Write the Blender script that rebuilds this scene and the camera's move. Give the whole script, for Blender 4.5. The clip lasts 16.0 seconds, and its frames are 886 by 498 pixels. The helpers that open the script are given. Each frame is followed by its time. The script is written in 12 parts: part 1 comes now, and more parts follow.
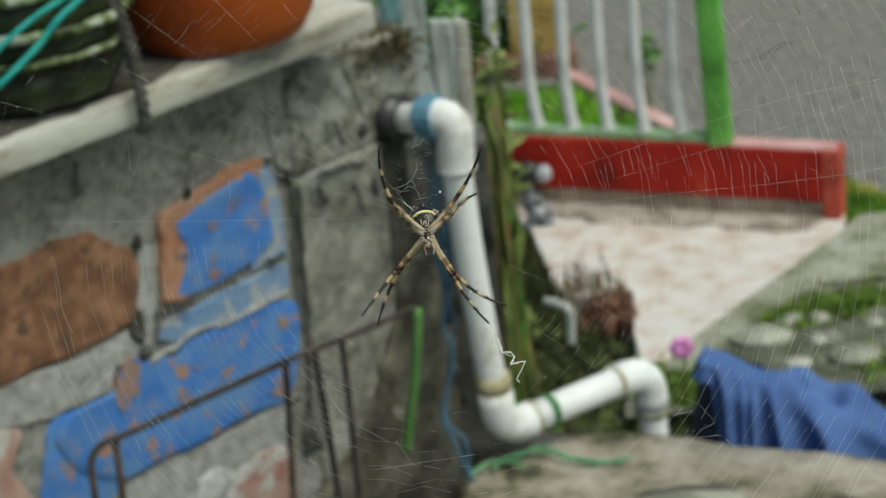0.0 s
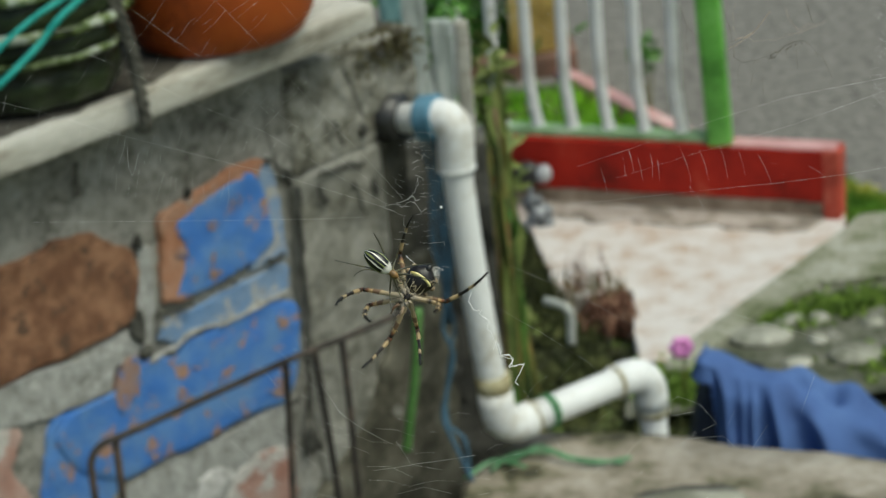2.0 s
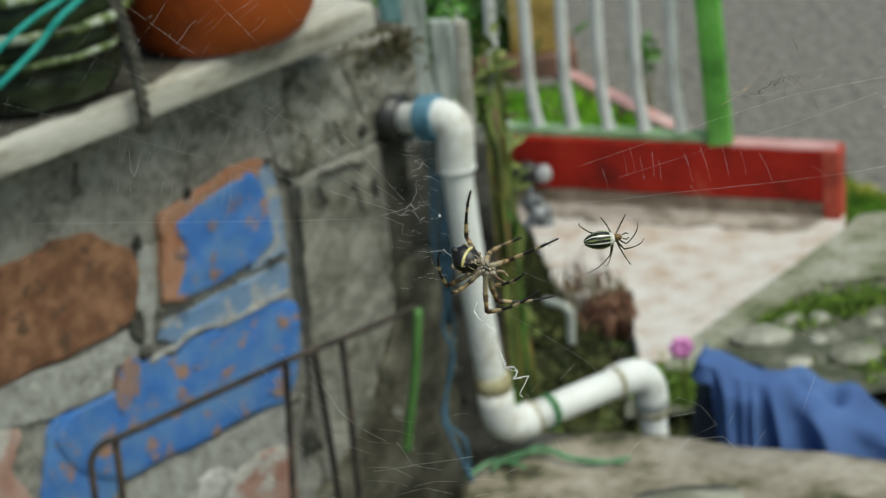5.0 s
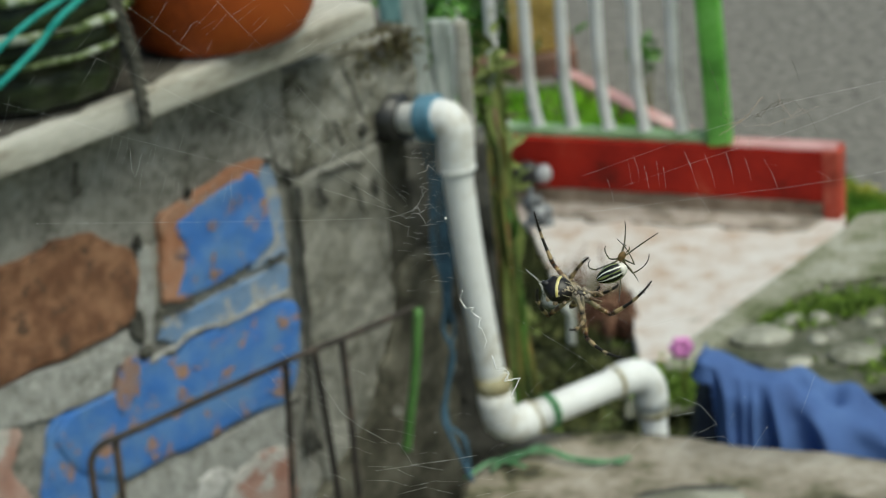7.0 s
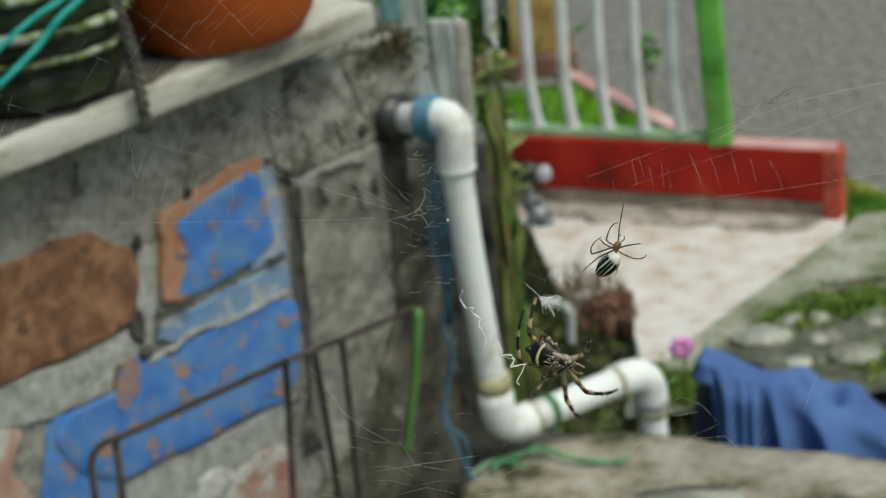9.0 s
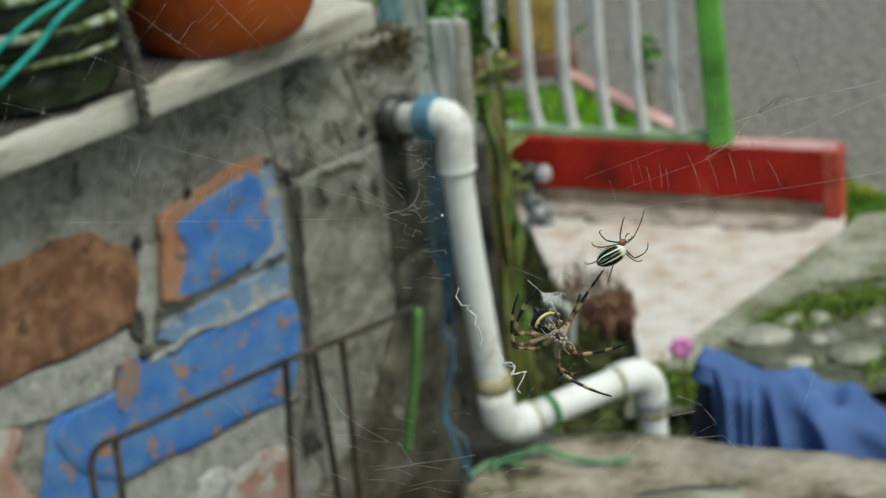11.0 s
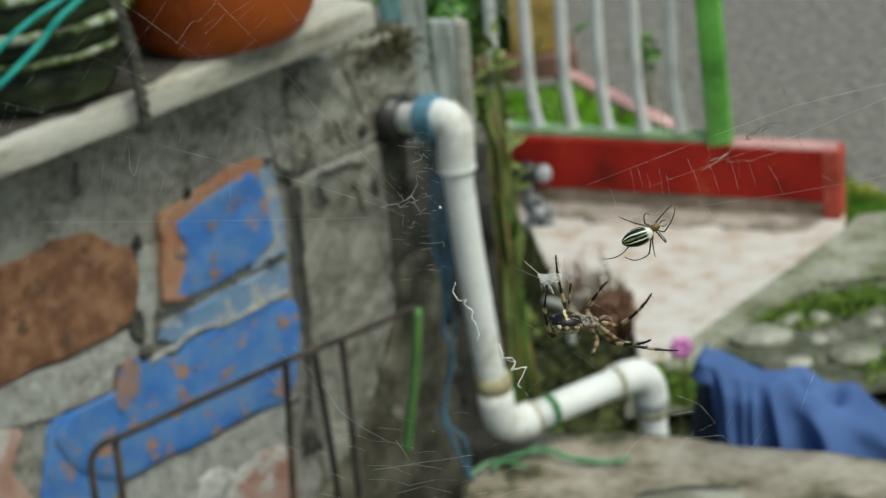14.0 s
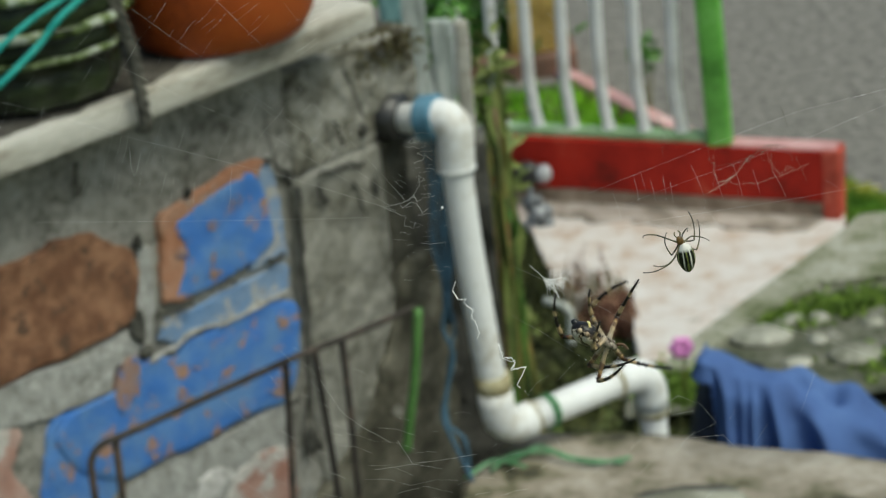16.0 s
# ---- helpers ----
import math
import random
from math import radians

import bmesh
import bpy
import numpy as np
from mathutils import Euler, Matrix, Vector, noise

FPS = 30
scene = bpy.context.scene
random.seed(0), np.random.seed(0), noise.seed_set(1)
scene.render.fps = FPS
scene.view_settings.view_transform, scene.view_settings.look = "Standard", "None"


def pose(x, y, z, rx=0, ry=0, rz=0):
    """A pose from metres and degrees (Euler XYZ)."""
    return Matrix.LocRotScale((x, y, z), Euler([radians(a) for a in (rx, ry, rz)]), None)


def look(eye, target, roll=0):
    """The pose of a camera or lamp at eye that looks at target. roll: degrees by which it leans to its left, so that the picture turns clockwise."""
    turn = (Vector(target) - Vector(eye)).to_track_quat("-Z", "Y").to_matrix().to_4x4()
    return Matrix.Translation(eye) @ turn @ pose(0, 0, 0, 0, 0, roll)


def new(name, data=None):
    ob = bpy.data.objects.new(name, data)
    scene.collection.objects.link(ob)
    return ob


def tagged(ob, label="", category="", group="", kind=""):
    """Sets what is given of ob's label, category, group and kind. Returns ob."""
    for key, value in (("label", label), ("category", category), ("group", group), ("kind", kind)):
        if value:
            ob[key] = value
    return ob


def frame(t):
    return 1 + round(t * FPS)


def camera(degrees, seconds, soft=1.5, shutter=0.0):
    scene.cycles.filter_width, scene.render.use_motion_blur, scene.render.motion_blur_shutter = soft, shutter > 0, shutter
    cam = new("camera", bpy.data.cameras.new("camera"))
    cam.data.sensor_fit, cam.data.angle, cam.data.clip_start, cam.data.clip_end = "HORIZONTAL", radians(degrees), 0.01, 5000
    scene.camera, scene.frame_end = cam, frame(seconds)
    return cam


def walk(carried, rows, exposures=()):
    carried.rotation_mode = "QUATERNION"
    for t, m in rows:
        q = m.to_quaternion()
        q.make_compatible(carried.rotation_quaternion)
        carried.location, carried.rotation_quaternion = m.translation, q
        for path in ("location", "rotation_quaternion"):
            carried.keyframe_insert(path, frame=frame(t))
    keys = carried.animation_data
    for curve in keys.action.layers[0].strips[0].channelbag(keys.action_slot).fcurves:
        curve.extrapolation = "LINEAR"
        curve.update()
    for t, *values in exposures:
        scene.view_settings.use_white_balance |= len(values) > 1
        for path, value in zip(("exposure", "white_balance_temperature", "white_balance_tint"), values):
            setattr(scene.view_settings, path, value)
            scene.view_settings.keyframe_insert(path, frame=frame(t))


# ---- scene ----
cam = camera(24.0, 16.0, soft=1.2, shutter=0.4)
EYE = (0.0, 0.0, 1.70)
AIM = (0.0, 0.92718, 1.32539)
walk(cam, [(0.0, look(EYE, AIM, -5.5)), (16.0, look(EYE, AIM, -5.5))], exposures=[(0.0, 0.41, 6500, -5), (4.2, 0.41, 6500, -5), (6.5, 0.43, 6500, -5), (16.0, 0.435, 6500, -5)])
# a close-up lens set on the spider: what stands far behind it is out of focus
cam.data.dof.use_dof = True
cam.data.dof.focus_distance = 0.488
cam.data.dof.aperture_fstop = 37.0
# the plane in which the web hangs
WEB = look(EYE, AIM, -5.5) @ pose(0, 0, -0.49)

# ---- light: overcast daylight ----
world = bpy.data.worlds.new("sky")
scene.world = world
world.use_nodes = True
wn = world.node_tree
sky = wn.nodes.new("ShaderNodeTexSky")
sky.sky_type = "NISHITA"
sky.sun_disc = False
sky.sun_elevation, sky.sun_rotation = radians(60), radians(124)
sky.dust_density = 4.0
wn.links.new(sky.outputs["Color"], wn.nodes["Background"].inputs["Color"])
wn.nodes["Background"].inputs["Strength"].default_value = 0.095
sun = new("sun", bpy.data.lights.new("sun", "SUN"))
sun.data.energy, sun.data.angle, sun.data.color = 1.6, radians(45), (1.0, 0.96, 0.90)
sun.matrix_world = look((2.0, 0.9, 4.6), (0.1, 2.2, 0.5))

# ---- materials ----
def surf(name, stops, scale=8.0, rough=0.8, bump=0.3, bump_scale=60.0, metal=0.0, detail=0.5, spec=0.4, stretch=(1, 1, 1), island=0.0):
    """Colour stops driven by coarse and fine noise in the object's own space, with fine relief."""
    m = bpy.data.materials.new(name)
    m.use_nodes = True
    n, l = m.node_tree.nodes, m.node_tree.links
    b = n["Principled BSDF"]
    b.inputs["Metallic"].default_value = metal
    b.inputs["Specular IOR Level"].default_value = spec
    tc, mp = n.new("ShaderNodeTexCoord"), n.new("ShaderNodeMapping")
    mp.inputs["Scale"].default_value = stretch
    l.new(tc.outputs["Object"], mp.inputs["Vector"])
    a, c = n.new("ShaderNodeTexNoise"), n.new("ShaderNodeTexNoise")
    for t, s, d in ((a, scale, 5.0), (c, bump_scale, 6.0)):
        t.inputs["Scale"].default_value, t.inputs["Detail"].default_value = s, d
        l.new(mp.outputs["Vector"], t.inputs["Vector"])
    mix = n.new("ShaderNodeMix")
    mix.inputs["Factor"].default_value = detail * 0.6
    l.new(a.outputs["Fac"], mix.inputs["A"])
    l.new(c.outputs["Fac"], mix.inputs["B"])
    con = n.new("ShaderNodeMapRange")
    con.inputs["From Min"].default_value, con.inputs["From Max"].default_value = 0.12, 0.88
    l.new(mix.outputs["Result"], con.inputs["Value"])
    fac = con.outputs["Result"]
    if island:
        info, add, mul = n.new("ShaderNodeObjectInfo"), n.new("ShaderNodeMath"), n.new("ShaderNodeMath")
        mul.operation, add.operation = "MULTIPLY_ADD", "ADD"
        mul.inputs[1].default_value, mul.inputs[2].default_value = island, -island / 2
        l.new(info.outputs["Random"], mul.inputs[0])
        l.new(fac, add.inputs[0])
        l.new(mul.outputs[0], add.inputs[1])
        fac = add.outputs[0]
    ramp = n.new("ShaderNodeValToRGB")
    while len(ramp.color_ramp.elements) < len(stops):
        ramp.color_ramp.elements.new(0.5)
    for e, (p, col) in zip(ramp.color_ramp.elements, stops):
        e.position, e.color = p, (*col, 1)
    l.new(fac, ramp.inputs["Fac"])
    l.new(ramp.outputs["Color"], b.inputs["Base Color"])
    rr = n.new("ShaderNodeMapRange")
    rr.inputs["To Min"].default_value, rr.inputs["To Max"].default_value = max(0.03, rough - 0.12), min(1, rough + 0.12)
    l.new(c.outputs["Fac"], rr.inputs["Value"])
    l.new(rr.outputs["Result"], b.inputs["Roughness"])
    bp = n.new("ShaderNodeBump")
    bp.inputs["Strength"].default_value, bp.inputs["Distance"].default_value = bump, 0.4 / bump_scale
    l.new(c.outputs["Fac"], bp.inputs["Height"])
    l.new(bp.outputs["Normal"], b.inputs["Normal"])
    return m


def banded(name, stops, length, rough=0.5, axis="X"):
    """Rings of colour along the axis of a limb of that length."""
    m = bpy.data.materials.new(name)
    m.use_nodes = True
    n, l = m.node_tree.nodes, m.node_tree.links
    b = n["Principled BSDF"]
    tc, sep, no, mad, ramp = (n.new("ShaderNode" + k) for k in ("TexCoord", "SeparateXYZ", "TexNoise", "Math", "ValToRGB"))
    l.new(tc.outputs["Object"], sep.inputs[0])
    l.new(tc.outputs["Object"], no.inputs["Vector"])
    no.inputs["Scale"].default_value = 900.0
    mul, add = n.new("ShaderNodeMath"), n.new("ShaderNodeMath")
    mul.operation, mad.operation, add.operation = "MULTIPLY", "MULTIPLY_ADD", "ADD"
    mul.inputs[1].default_value = 1.0 / length
    l.new(sep.outputs[axis], mul.inputs[0])
    mad.inputs[1].default_value, mad.inputs[2].default_value = 0.14, -0.07
    l.new(no.outputs["Fac"], mad.inputs[0])
    l.new(mul.outputs[0], add.inputs[0])
    l.new(mad.outputs[0], add.inputs[1])
    while len(ramp.color_ramp.elements) < len(stops):
        ramp.color_ramp.elements.new(0.5)
    for e, (p, col) in zip(ramp.color_ramp.elements, stops):
        e.position, e.color = p, (*col, 1)
    l.new(add.outputs[0], ramp.inputs["Fac"])
    l.new(ramp.outputs["Color"], b.inputs["Base Color"])
    b.inputs["Roughness"].default_value = rough
    return m



def worn_paint(name, paint, faded, bare, grime, amount=0.42, scale=26.0):
    """Old paint on clay: faded in large patches, chipped in clusters, with specks of grime."""
    m = bpy.data.materials.new(name)
    m.use_nodes = True
    n, l = m.node_tree.nodes, m.node_tree.links
    b = n["Principled BSDF"]
    tc = n.new("ShaderNodeTexCoord")

    def grain(sc, det, lo, hi, rough=0.6):
        t, r = n.new("ShaderNodeTexNoise"), n.new("ShaderNodeMapRange")
        t.inputs["Scale"].default_value, t.inputs["Detail"].default_value, t.inputs["Roughness"].default_value = sc, det, rough
        r.inputs["From Min"].default_value, r.inputs["From Max"].default_value = lo, hi
        l.new(tc.outputs["Object"], t.inputs["Vector"])
        l.new(t.outputs["Fac"], r.inputs["Value"])
        return r.outputs["Result"], t.outputs["Fac"]

    def blend(fac, a, c):
        x = n.new("ShaderNodeMix")
        x.data_type = "RGBA"
        l.new(fac, x.inputs["Factor"])
        for socket, v in ((x.inputs["A"], a), (x.inputs["B"], c)):
            if isinstance(v, tuple):
                socket.default_value = (*v, 1)
            else:
                l.new(v, socket)
        return x.outputs["Result"]

    fade, _ = grain(scale * 0.7, 6, 0.40, 0.62)
    chips, raw = grain(scale, 8, amount + 0.005, amount - 0.06, 0.62)
    specks, fine = grain(scale * 7, 5, 0.40, 0.30)
    col = blend(fade, paint, faded)
    col = blend(chips, col, bare)
    col = blend(specks, col, grime)
    l.new(col, b.inputs["Base Color"])
    b.inputs["Roughness"].default_value = 0.75
    b.inputs["Specular IOR Level"].default_value = 0.25
    bp = n.new("ShaderNodeBump")
    bp.inputs["Strength"].default_value, bp.inputs["Distance"].default_value = 0.7, 0.003
    l.new(fine, bp.inputs["Height"])
    l.new(bp.outputs["Normal"], b.inputs["Normal"])
    return m


GREY = [(0.30, (0.075, 0.072, 0.058)), (0.40, (0.150, 0.146, 0.124)), (0.48, (0.2158, 0.2088, 0.1844)), (0.60, (0.2784, 0.2714, 0.2436)), (0.72, (0.348, 0.341, 0.3132))]
PLASTER = surf("grey_plaster", GREY, 11, 0.9, 0.8, 110, detail=0.75)
PIER = surf("grey_block_render", [(0.32, (0.085, 0.082, 0.064)), (0.42, (0.150, 0.146, 0.120)), (0.50, (0.195, 0.190, 0.162)), (0.60, (0.246, 0.240, 0.210)), (0.74, (0.310, 0.302, 0.272))], 15, 0.9, 0.8, 90, detail=0.65)
DARKPLASTER = surf("damp_stained_plaster", [(0.36, (0.050, 0.047, 0.034)), (0.44, (0.125, 0.119, 0.092)), (0.51, (0.205, 0.199, 0.165)), (0.60, (0.268, 0.262, 0.228)), (0.74, (0.345, 0.338, 0.304))], 21, 0.9, 0.9, 90, detail=0.6)
# near-black concrete: shade of the gap and of recesses, given as colour
SHADED = surf("concrete_in_shade", [(0.35, (0.0245, 0.0238, 0.0196)), (0.55, (0.0595, 0.0581, 0.049)), (0.72, (0.105, 0.1015, 0.084))], 10, 0.85, 0.6, 120)
MOSSY = surf("mossy_concrete", [(0.34, (0.045, 0.042, 0.026)), (0.41, (0.115, 0.108, 0.062)), (0.48, (0.205, 0.180, 0.135)), (0.56, (0.275, 0.242, 0.192)), (0.68, (0.37, 0.335, 0.28))], 13, 0.9, 0.7, 70, detail=0.45)
SHELFDIRT_SHADE = surf("grey_brown_dirt_and_shade", [(0.34, (0.01925, 0.0165, 0.0121)), (0.48, (0.05225, 0.04675, 0.03575)), (0.60, (0.1045, 0.09625, 0.07975)), (0.72, (0.154, 0.143, 0.121))], 16, 0.95, 0.5, 120)
BRICK = worn_paint("fired_clay", (0.155, 0.073, 0.040), (0.30, 0.158, 0.090), (0.105, 0.062, 0.040), (0.060, 0.040, 0.028), 0.43, 48)
BLUE = worn_paint("chipped_blue_paint", (0.058, 0.175, 0.50), (0.115, 0.235, 0.47), (0.33, 0.20, 0.14), (0.075, 0.105, 0.155), 0.430, 38.0)
WASH = worn_paint("faded_blue_wash", (0.125, 0.228, 0.405), (0.225, 0.296, 0.402), (0.365, 0.355, 0.325), (0.125, 0.125, 0.115), 0.47, 22)
CHIP = worn_paint("bare_orange_clay", (0.34, 0.153, 0.085), (0.391, 0.221, 0.1445), (0.306, 0.2805, 0.2465), (0.119, 0.0765, 0.0595), 0.40, 40)
PATCH = worn_paint("worn_paint_patch", (0.33, 0.19, 0.13), (0.28, 0.21, 0.20), (0.075, 0.18, 0.43), (0.12, 0.10, 0.09), 0.46, 90)
WHITESMEAR = surf("white_mortar", [(0.34, (0.3, 0.29, 0.27)), (0.52, (0.48, 0.47, 0.45)), (0.70, (0.62, 0.61, 0.59))], 40, 0.9, 0.5, 160)
EDGE = surf("shaded_olive_plaster", [(0.34, (0.0133, 0.01209, 0.007254)), (0.46, (0.03627, 0.03385, 0.02297)), (0.56, (0.06347, 0.05924, 0.04352)), (0.70, (0.09975, 0.09367, 0.07254))], 16, 0.9, 0.7, 100)
DARKPATCH = surf("dark_olive_patch", [(0.34, (0.02261, 0.02055, 0.01233)), (0.46, (0.06166, 0.05754, 0.03905)), (0.56, (0.1079, 0.1007, 0.07398)), (0.70, (0.1696, 0.1592, 0.1233))], 16, 0.9, 0.7, 100)
PALEMORTAR = surf("pale_mortar", [(0.32, (0.185, 0.183, 0.166)), (0.44, (0.275, 0.274, 0.254)), (0.54, (0.325, 0.325, 0.306)), (0.68, (0.415, 0.412, 0.392))], 60, 0.9, 0.8, 170, detail=0.7)
PINKISH = worn_paint("whitewashed_clay", (0.33, 0.17, 0.13), (0.40, 0.30, 0.26), (0.46, 0.44, 0.41), (0.14, 0.12, 0.10), 0.50, 20)
PLANKM = surf("weathered_board", [(0.30, (0.175, 0.16, 0.125)), (0.44, (0.36, 0.345, 0.295)), (0.56, (0.44, 0.43, 0.38)), (0.72, (0.53, 0.515, 0.465))], 7, 0.8, 0.3, 60, stretch=(1, 5, 5))
TERRA = surf("terracotta", [(0.30, (0.2025, 0.03402, 0.003773)), (0.52, (0.3583, 0.06495, 0.006314)), (0.75, (0.4051, 0.09283, 0.01263))], 9, 0.65, 0.2, 120)
GREENPOT = surf("mossy_green_glaze", [(0.32, (0.0048, 0.0072, 0.0032)), (0.52, (0.0112, 0.0176, 0.0064)), (0.64, (0.032, 0.048, 0.016)), (0.74, (0.08, 0.104, 0.048))], 12, 0.4, 0.5, 40, stretch=(1, 1, 3))
MOSSRIM = surf("mossy_rim_with_glints", [(0.36, (0.012, 0.020, 0.006)), (0.47, (0.06, 0.09, 0.022)), (0.55, (0.15, 0.20, 0.07)), (0.62, (0.38, 0.42, 0.34)), (0.72, (0.52, 0.55, 0.50))], 20, 0.35, 0.3, 80)
DARKROPE = surf("dark_cord", [(0.35, (0.035, 0.034, 0.028)), (0.65, (0.12, 0.115, 0.095))], 60, 0.9, 0.5, 300)
TEAL = surf("turquoise_cord", [(0.35, (0.0255, 0.306, 0.2635)), (0.65, (0.0595, 0.425, 0.3655))], 40, 0.5, 0.2, 300)
TEALWOOD = surf("worn_teal_paint", [(0.35, (0.07, 0.15, 0.16)), (0.55, (0.16, 0.30, 0.30)), (0.7, (0.30, 0.38, 0.36))], 20, 0.7, 0.3, 100, stretch=(4, 4, 1))
GREYWOOD = surf("weathered_grey_wood", [(0.32, (0.156, 0.182, 0.1625)), (0.52, (0.377, 0.416, 0.39)), (0.7, (0.572, 0.598, 0.559))], 14, 0.85, 0.5, 80, stretch=(6, 6, 0.6))
PVC = surf("white_plastic_pipe", [(0.28, (0.4512, 0.423, 0.3572)), (0.46, (0.6956, 0.705, 0.6956)), (0.7, (0.7426, 0.752, 0.752))], 7, 0.55, 0.05, 90)
PVCDIRT = surf("stained_plastic_joint", [(0.34, (0.22, 0.19, 0.09)), (0.55, (0.40, 0.36, 0.22)), (0.72, (0.66, 0.63, 0.52))], 22, 0.6, 0.15, 120)
DIRTYPVC = surf("dirty_grey_plastic", [(0.32, (0.1875, 0.1992, 0.1641)), (0.55, (0.3984, 0.4102, 0.375)), (0.72, (0.5625, 0.5742, 0.5508))], 18, 0.6, 0.1, 120)
BLUECLOTH = surf("blue_cloth", [(0.30, (0.03572, 0.07143, 0.1984)), (0.52, (0.05556, 0.1111, 0.2857)), (0.75, (0.08334, 0.1548, 0.3493))], 11, 0.85, 0.3, 500)
BLUETAPE = surf("blue_cord", [(0.35, (0.06946, 0.1667, 0.2363)), (0.65, (0.1389, 0.3127, 0.4526))], 40, 0.6, 0.2, 300)
BLUESTRAND = surf("dull_blue_cord", [(0.35, (0.02779, 0.0667, 0.09828)), (0.65, (0.05555, 0.1251, 0.1883))], 40, 0.6, 0.2, 300)
GREENCORD = surf("green_cord", [(0.35, (0.054, 0.1584, 0.0648)), (0.65, (0.144, 0.3168, 0.162))], 40, 0.6, 0.2, 300)
GREENSTICK = surf("green_plastic", [(0.35, (0.03757, 0.09944, 0.01915)), (0.65, (0.08764, 0.1989, 0.04787))], 12, 0.5, 0.1, 200)
RUST = surf("rusty_wire", [(0.35, (0.022, 0.019, 0.016)), (0.55, (0.055, 0.047, 0.040)), (0.7, (0.14, 0.10, 0.075))], 30, 0.75, 0.4, 300, metal=0.3)
REDPAINT = surf("red_painted_concrete", [(0.30, (0.1387, 0.01109, 0.00616)), (0.44, (0.3094, 0.01426, 0.0077)), (0.64, (0.3948, 0.02059, 0.01001)), (0.76, (0.4481, 0.07128, 0.0385))], 9, 0.65, 0.4, 60, spec=0.2)
FENCEWHITE = surf("white_painted_iron", [(0.30, (0.48, 0.48, 0.45)), (0.52, (0.70, 0.70, 0.68)), (0.75, (0.76, 0.76, 0.75))], 10, 0.5, 0.15, 120)
FENCEGREEN = surf("green_painted_iron", [(0.30, (0.0605, 0.2178, 0.0242)), (0.55, (0.1573, 0.4477, 0.0726)), (0.75, (0.242, 0.5445, 0.1452))], 8, 0.45, 0.15, 100)
PALEGREEN = surf("chalky_green_paint", [(0.30, (0.115, 0.1955, 0.0805)), (0.55, (0.276, 0.414, 0.2185)), (0.75, (0.483, 0.575, 0.414))], 12, 0.7, 0.2, 100)
PALEFLOOR = surf("pale_terrazzo", [(0.30, (0.40, 0.285, 0.205)), (0.40, (0.478, 0.400, 0.345)), (0.52, (0.552, 0.508, 0.474)), (0.72, (0.606, 0.576, 0.552))], 17, 0.75, 0.2, 80, detail=0.6)
DIRTYBASE = surf("dirty_render", [(0.32, (0.152, 0.1105, 0.075)), (0.52, (0.304, 0.2295, 0.165)), (0.72, (0.456, 0.357, 0.27))], 12, 0.9, 0.4, 80)
PINKPAINT = surf("faded_pink_paint", [(0.30, (0.391, 0.187, 0.1785)), (0.52, (0.527, 0.2975, 0.289)), (0.75, (0.595, 0.425, 0.408))], 9, 0.7, 0.2, 80)
ASPHALT = surf("worn_asphalt", [(0.34, (0.0874, 0.08216, 0.07286)), (0.50, (0.153, 0.1453, 0.1283)), (0.66, (0.2185, 0.2076, 0.1855))], 34, 0.95, 0.15, 140, detail=0.6)
SOIL = surf("mossy_soil", [(0.32, (0.022, 0.020, 0.011)), (0.46, (0.050, 0.055, 0.018)), (0.58, (0.085, 0.115, 0.026)), (0.72, (0.12, 0.18, 0.04))], 12, 0.95, 0.8, 60)
CONCRETE = surf("pathway_concrete", [(0.32, (0.085, 0.098, 0.042)), (0.44, (0.175, 0.182, 0.115)), (0.56, (0.285, 0.282, 0.222)), (0.68, (0.36, 0.355, 0.300)), (0.80, (0.44, 0.43, 0.38))], 9, 0.9, 0.4, 60, detail=0.6)
STONE = surf("river_stone", [(0.30, (0.1495, 0.1495, 0.1092)), (0.52, (0.276, 0.276, 0.2242)), (0.75, (0.414, 0.4025, 0.345))], 18, 0.85, 0.3, 80, island=0.2)
MOSS = surf("moss", [(0.30, (0.07, 0.12, 0.018)), (0.55, (0.16, 0.255, 0.036)), (0.75, (0.26, 0.35, 0.07))], 30, 0.95, 0.6, 200)
BEDMOSS = surf("dark_olive_moss", [(0.34, (0.0198, 0.0234, 0.009)), (0.52, (0.0558, 0.0648, 0.018)), (0.70, (0.117, 0.126, 0.0405))], 14, 0.95, 0.5, 90)
LEAF = surf("green_leaf", [(0.30, (0.035, 0.10, 0.015)), (0.52, (0.075, 0.20, 0.03)), (0.75, (0.15, 0.30, 0.06))], 20, 0.6, 0.1, 100)
DULLLEAF = surf("olive_leaf", [(0.30, (0.069, 0.0966, 0.02484)), (0.52, (0.1518, 0.1932, 0.04836)), (0.75, (0.276, 0.2898, 0.0966))], 20, 0.7, 0.1, 100)
STEM = surf("yellow_green_stem", [(0.30, (0.06825, 0.0702, 0.0182)), (0.50, (0.1463, 0.1404, 0.03185)), (0.70, (0.312, 0.2106, 0.0637))], 12, 0.7, 0.2, 100)
REDSTEM = surf("dry_reddish_stalk", [(0.34, (0.1004, 0.04303, 0.02581)), (0.48, (0.2368, 0.1148, 0.07172)), (0.66, (0.5737, 0.3873, 0.2581))], 30, 0.8, 0.2, 100, island=0.3)
GRASS = surf("lawn_grass", [(0.30, (0.1058, 0.2645, 0.01058)), (0.52, (0.2248, 0.529, 0.01978)), (0.75, (0.3967, 0.6612, 0.0529))], 6, 0.9, 0.3, 100)
YELLOWGRASS = surf("yellowing_grass", [(0.30, (0.14, 0.238, 0.028)), (0.52, (0.308, 0.378, 0.056)), (0.75, (0.63, 0.532, 0.112))], 10, 0.9, 0.3, 100)
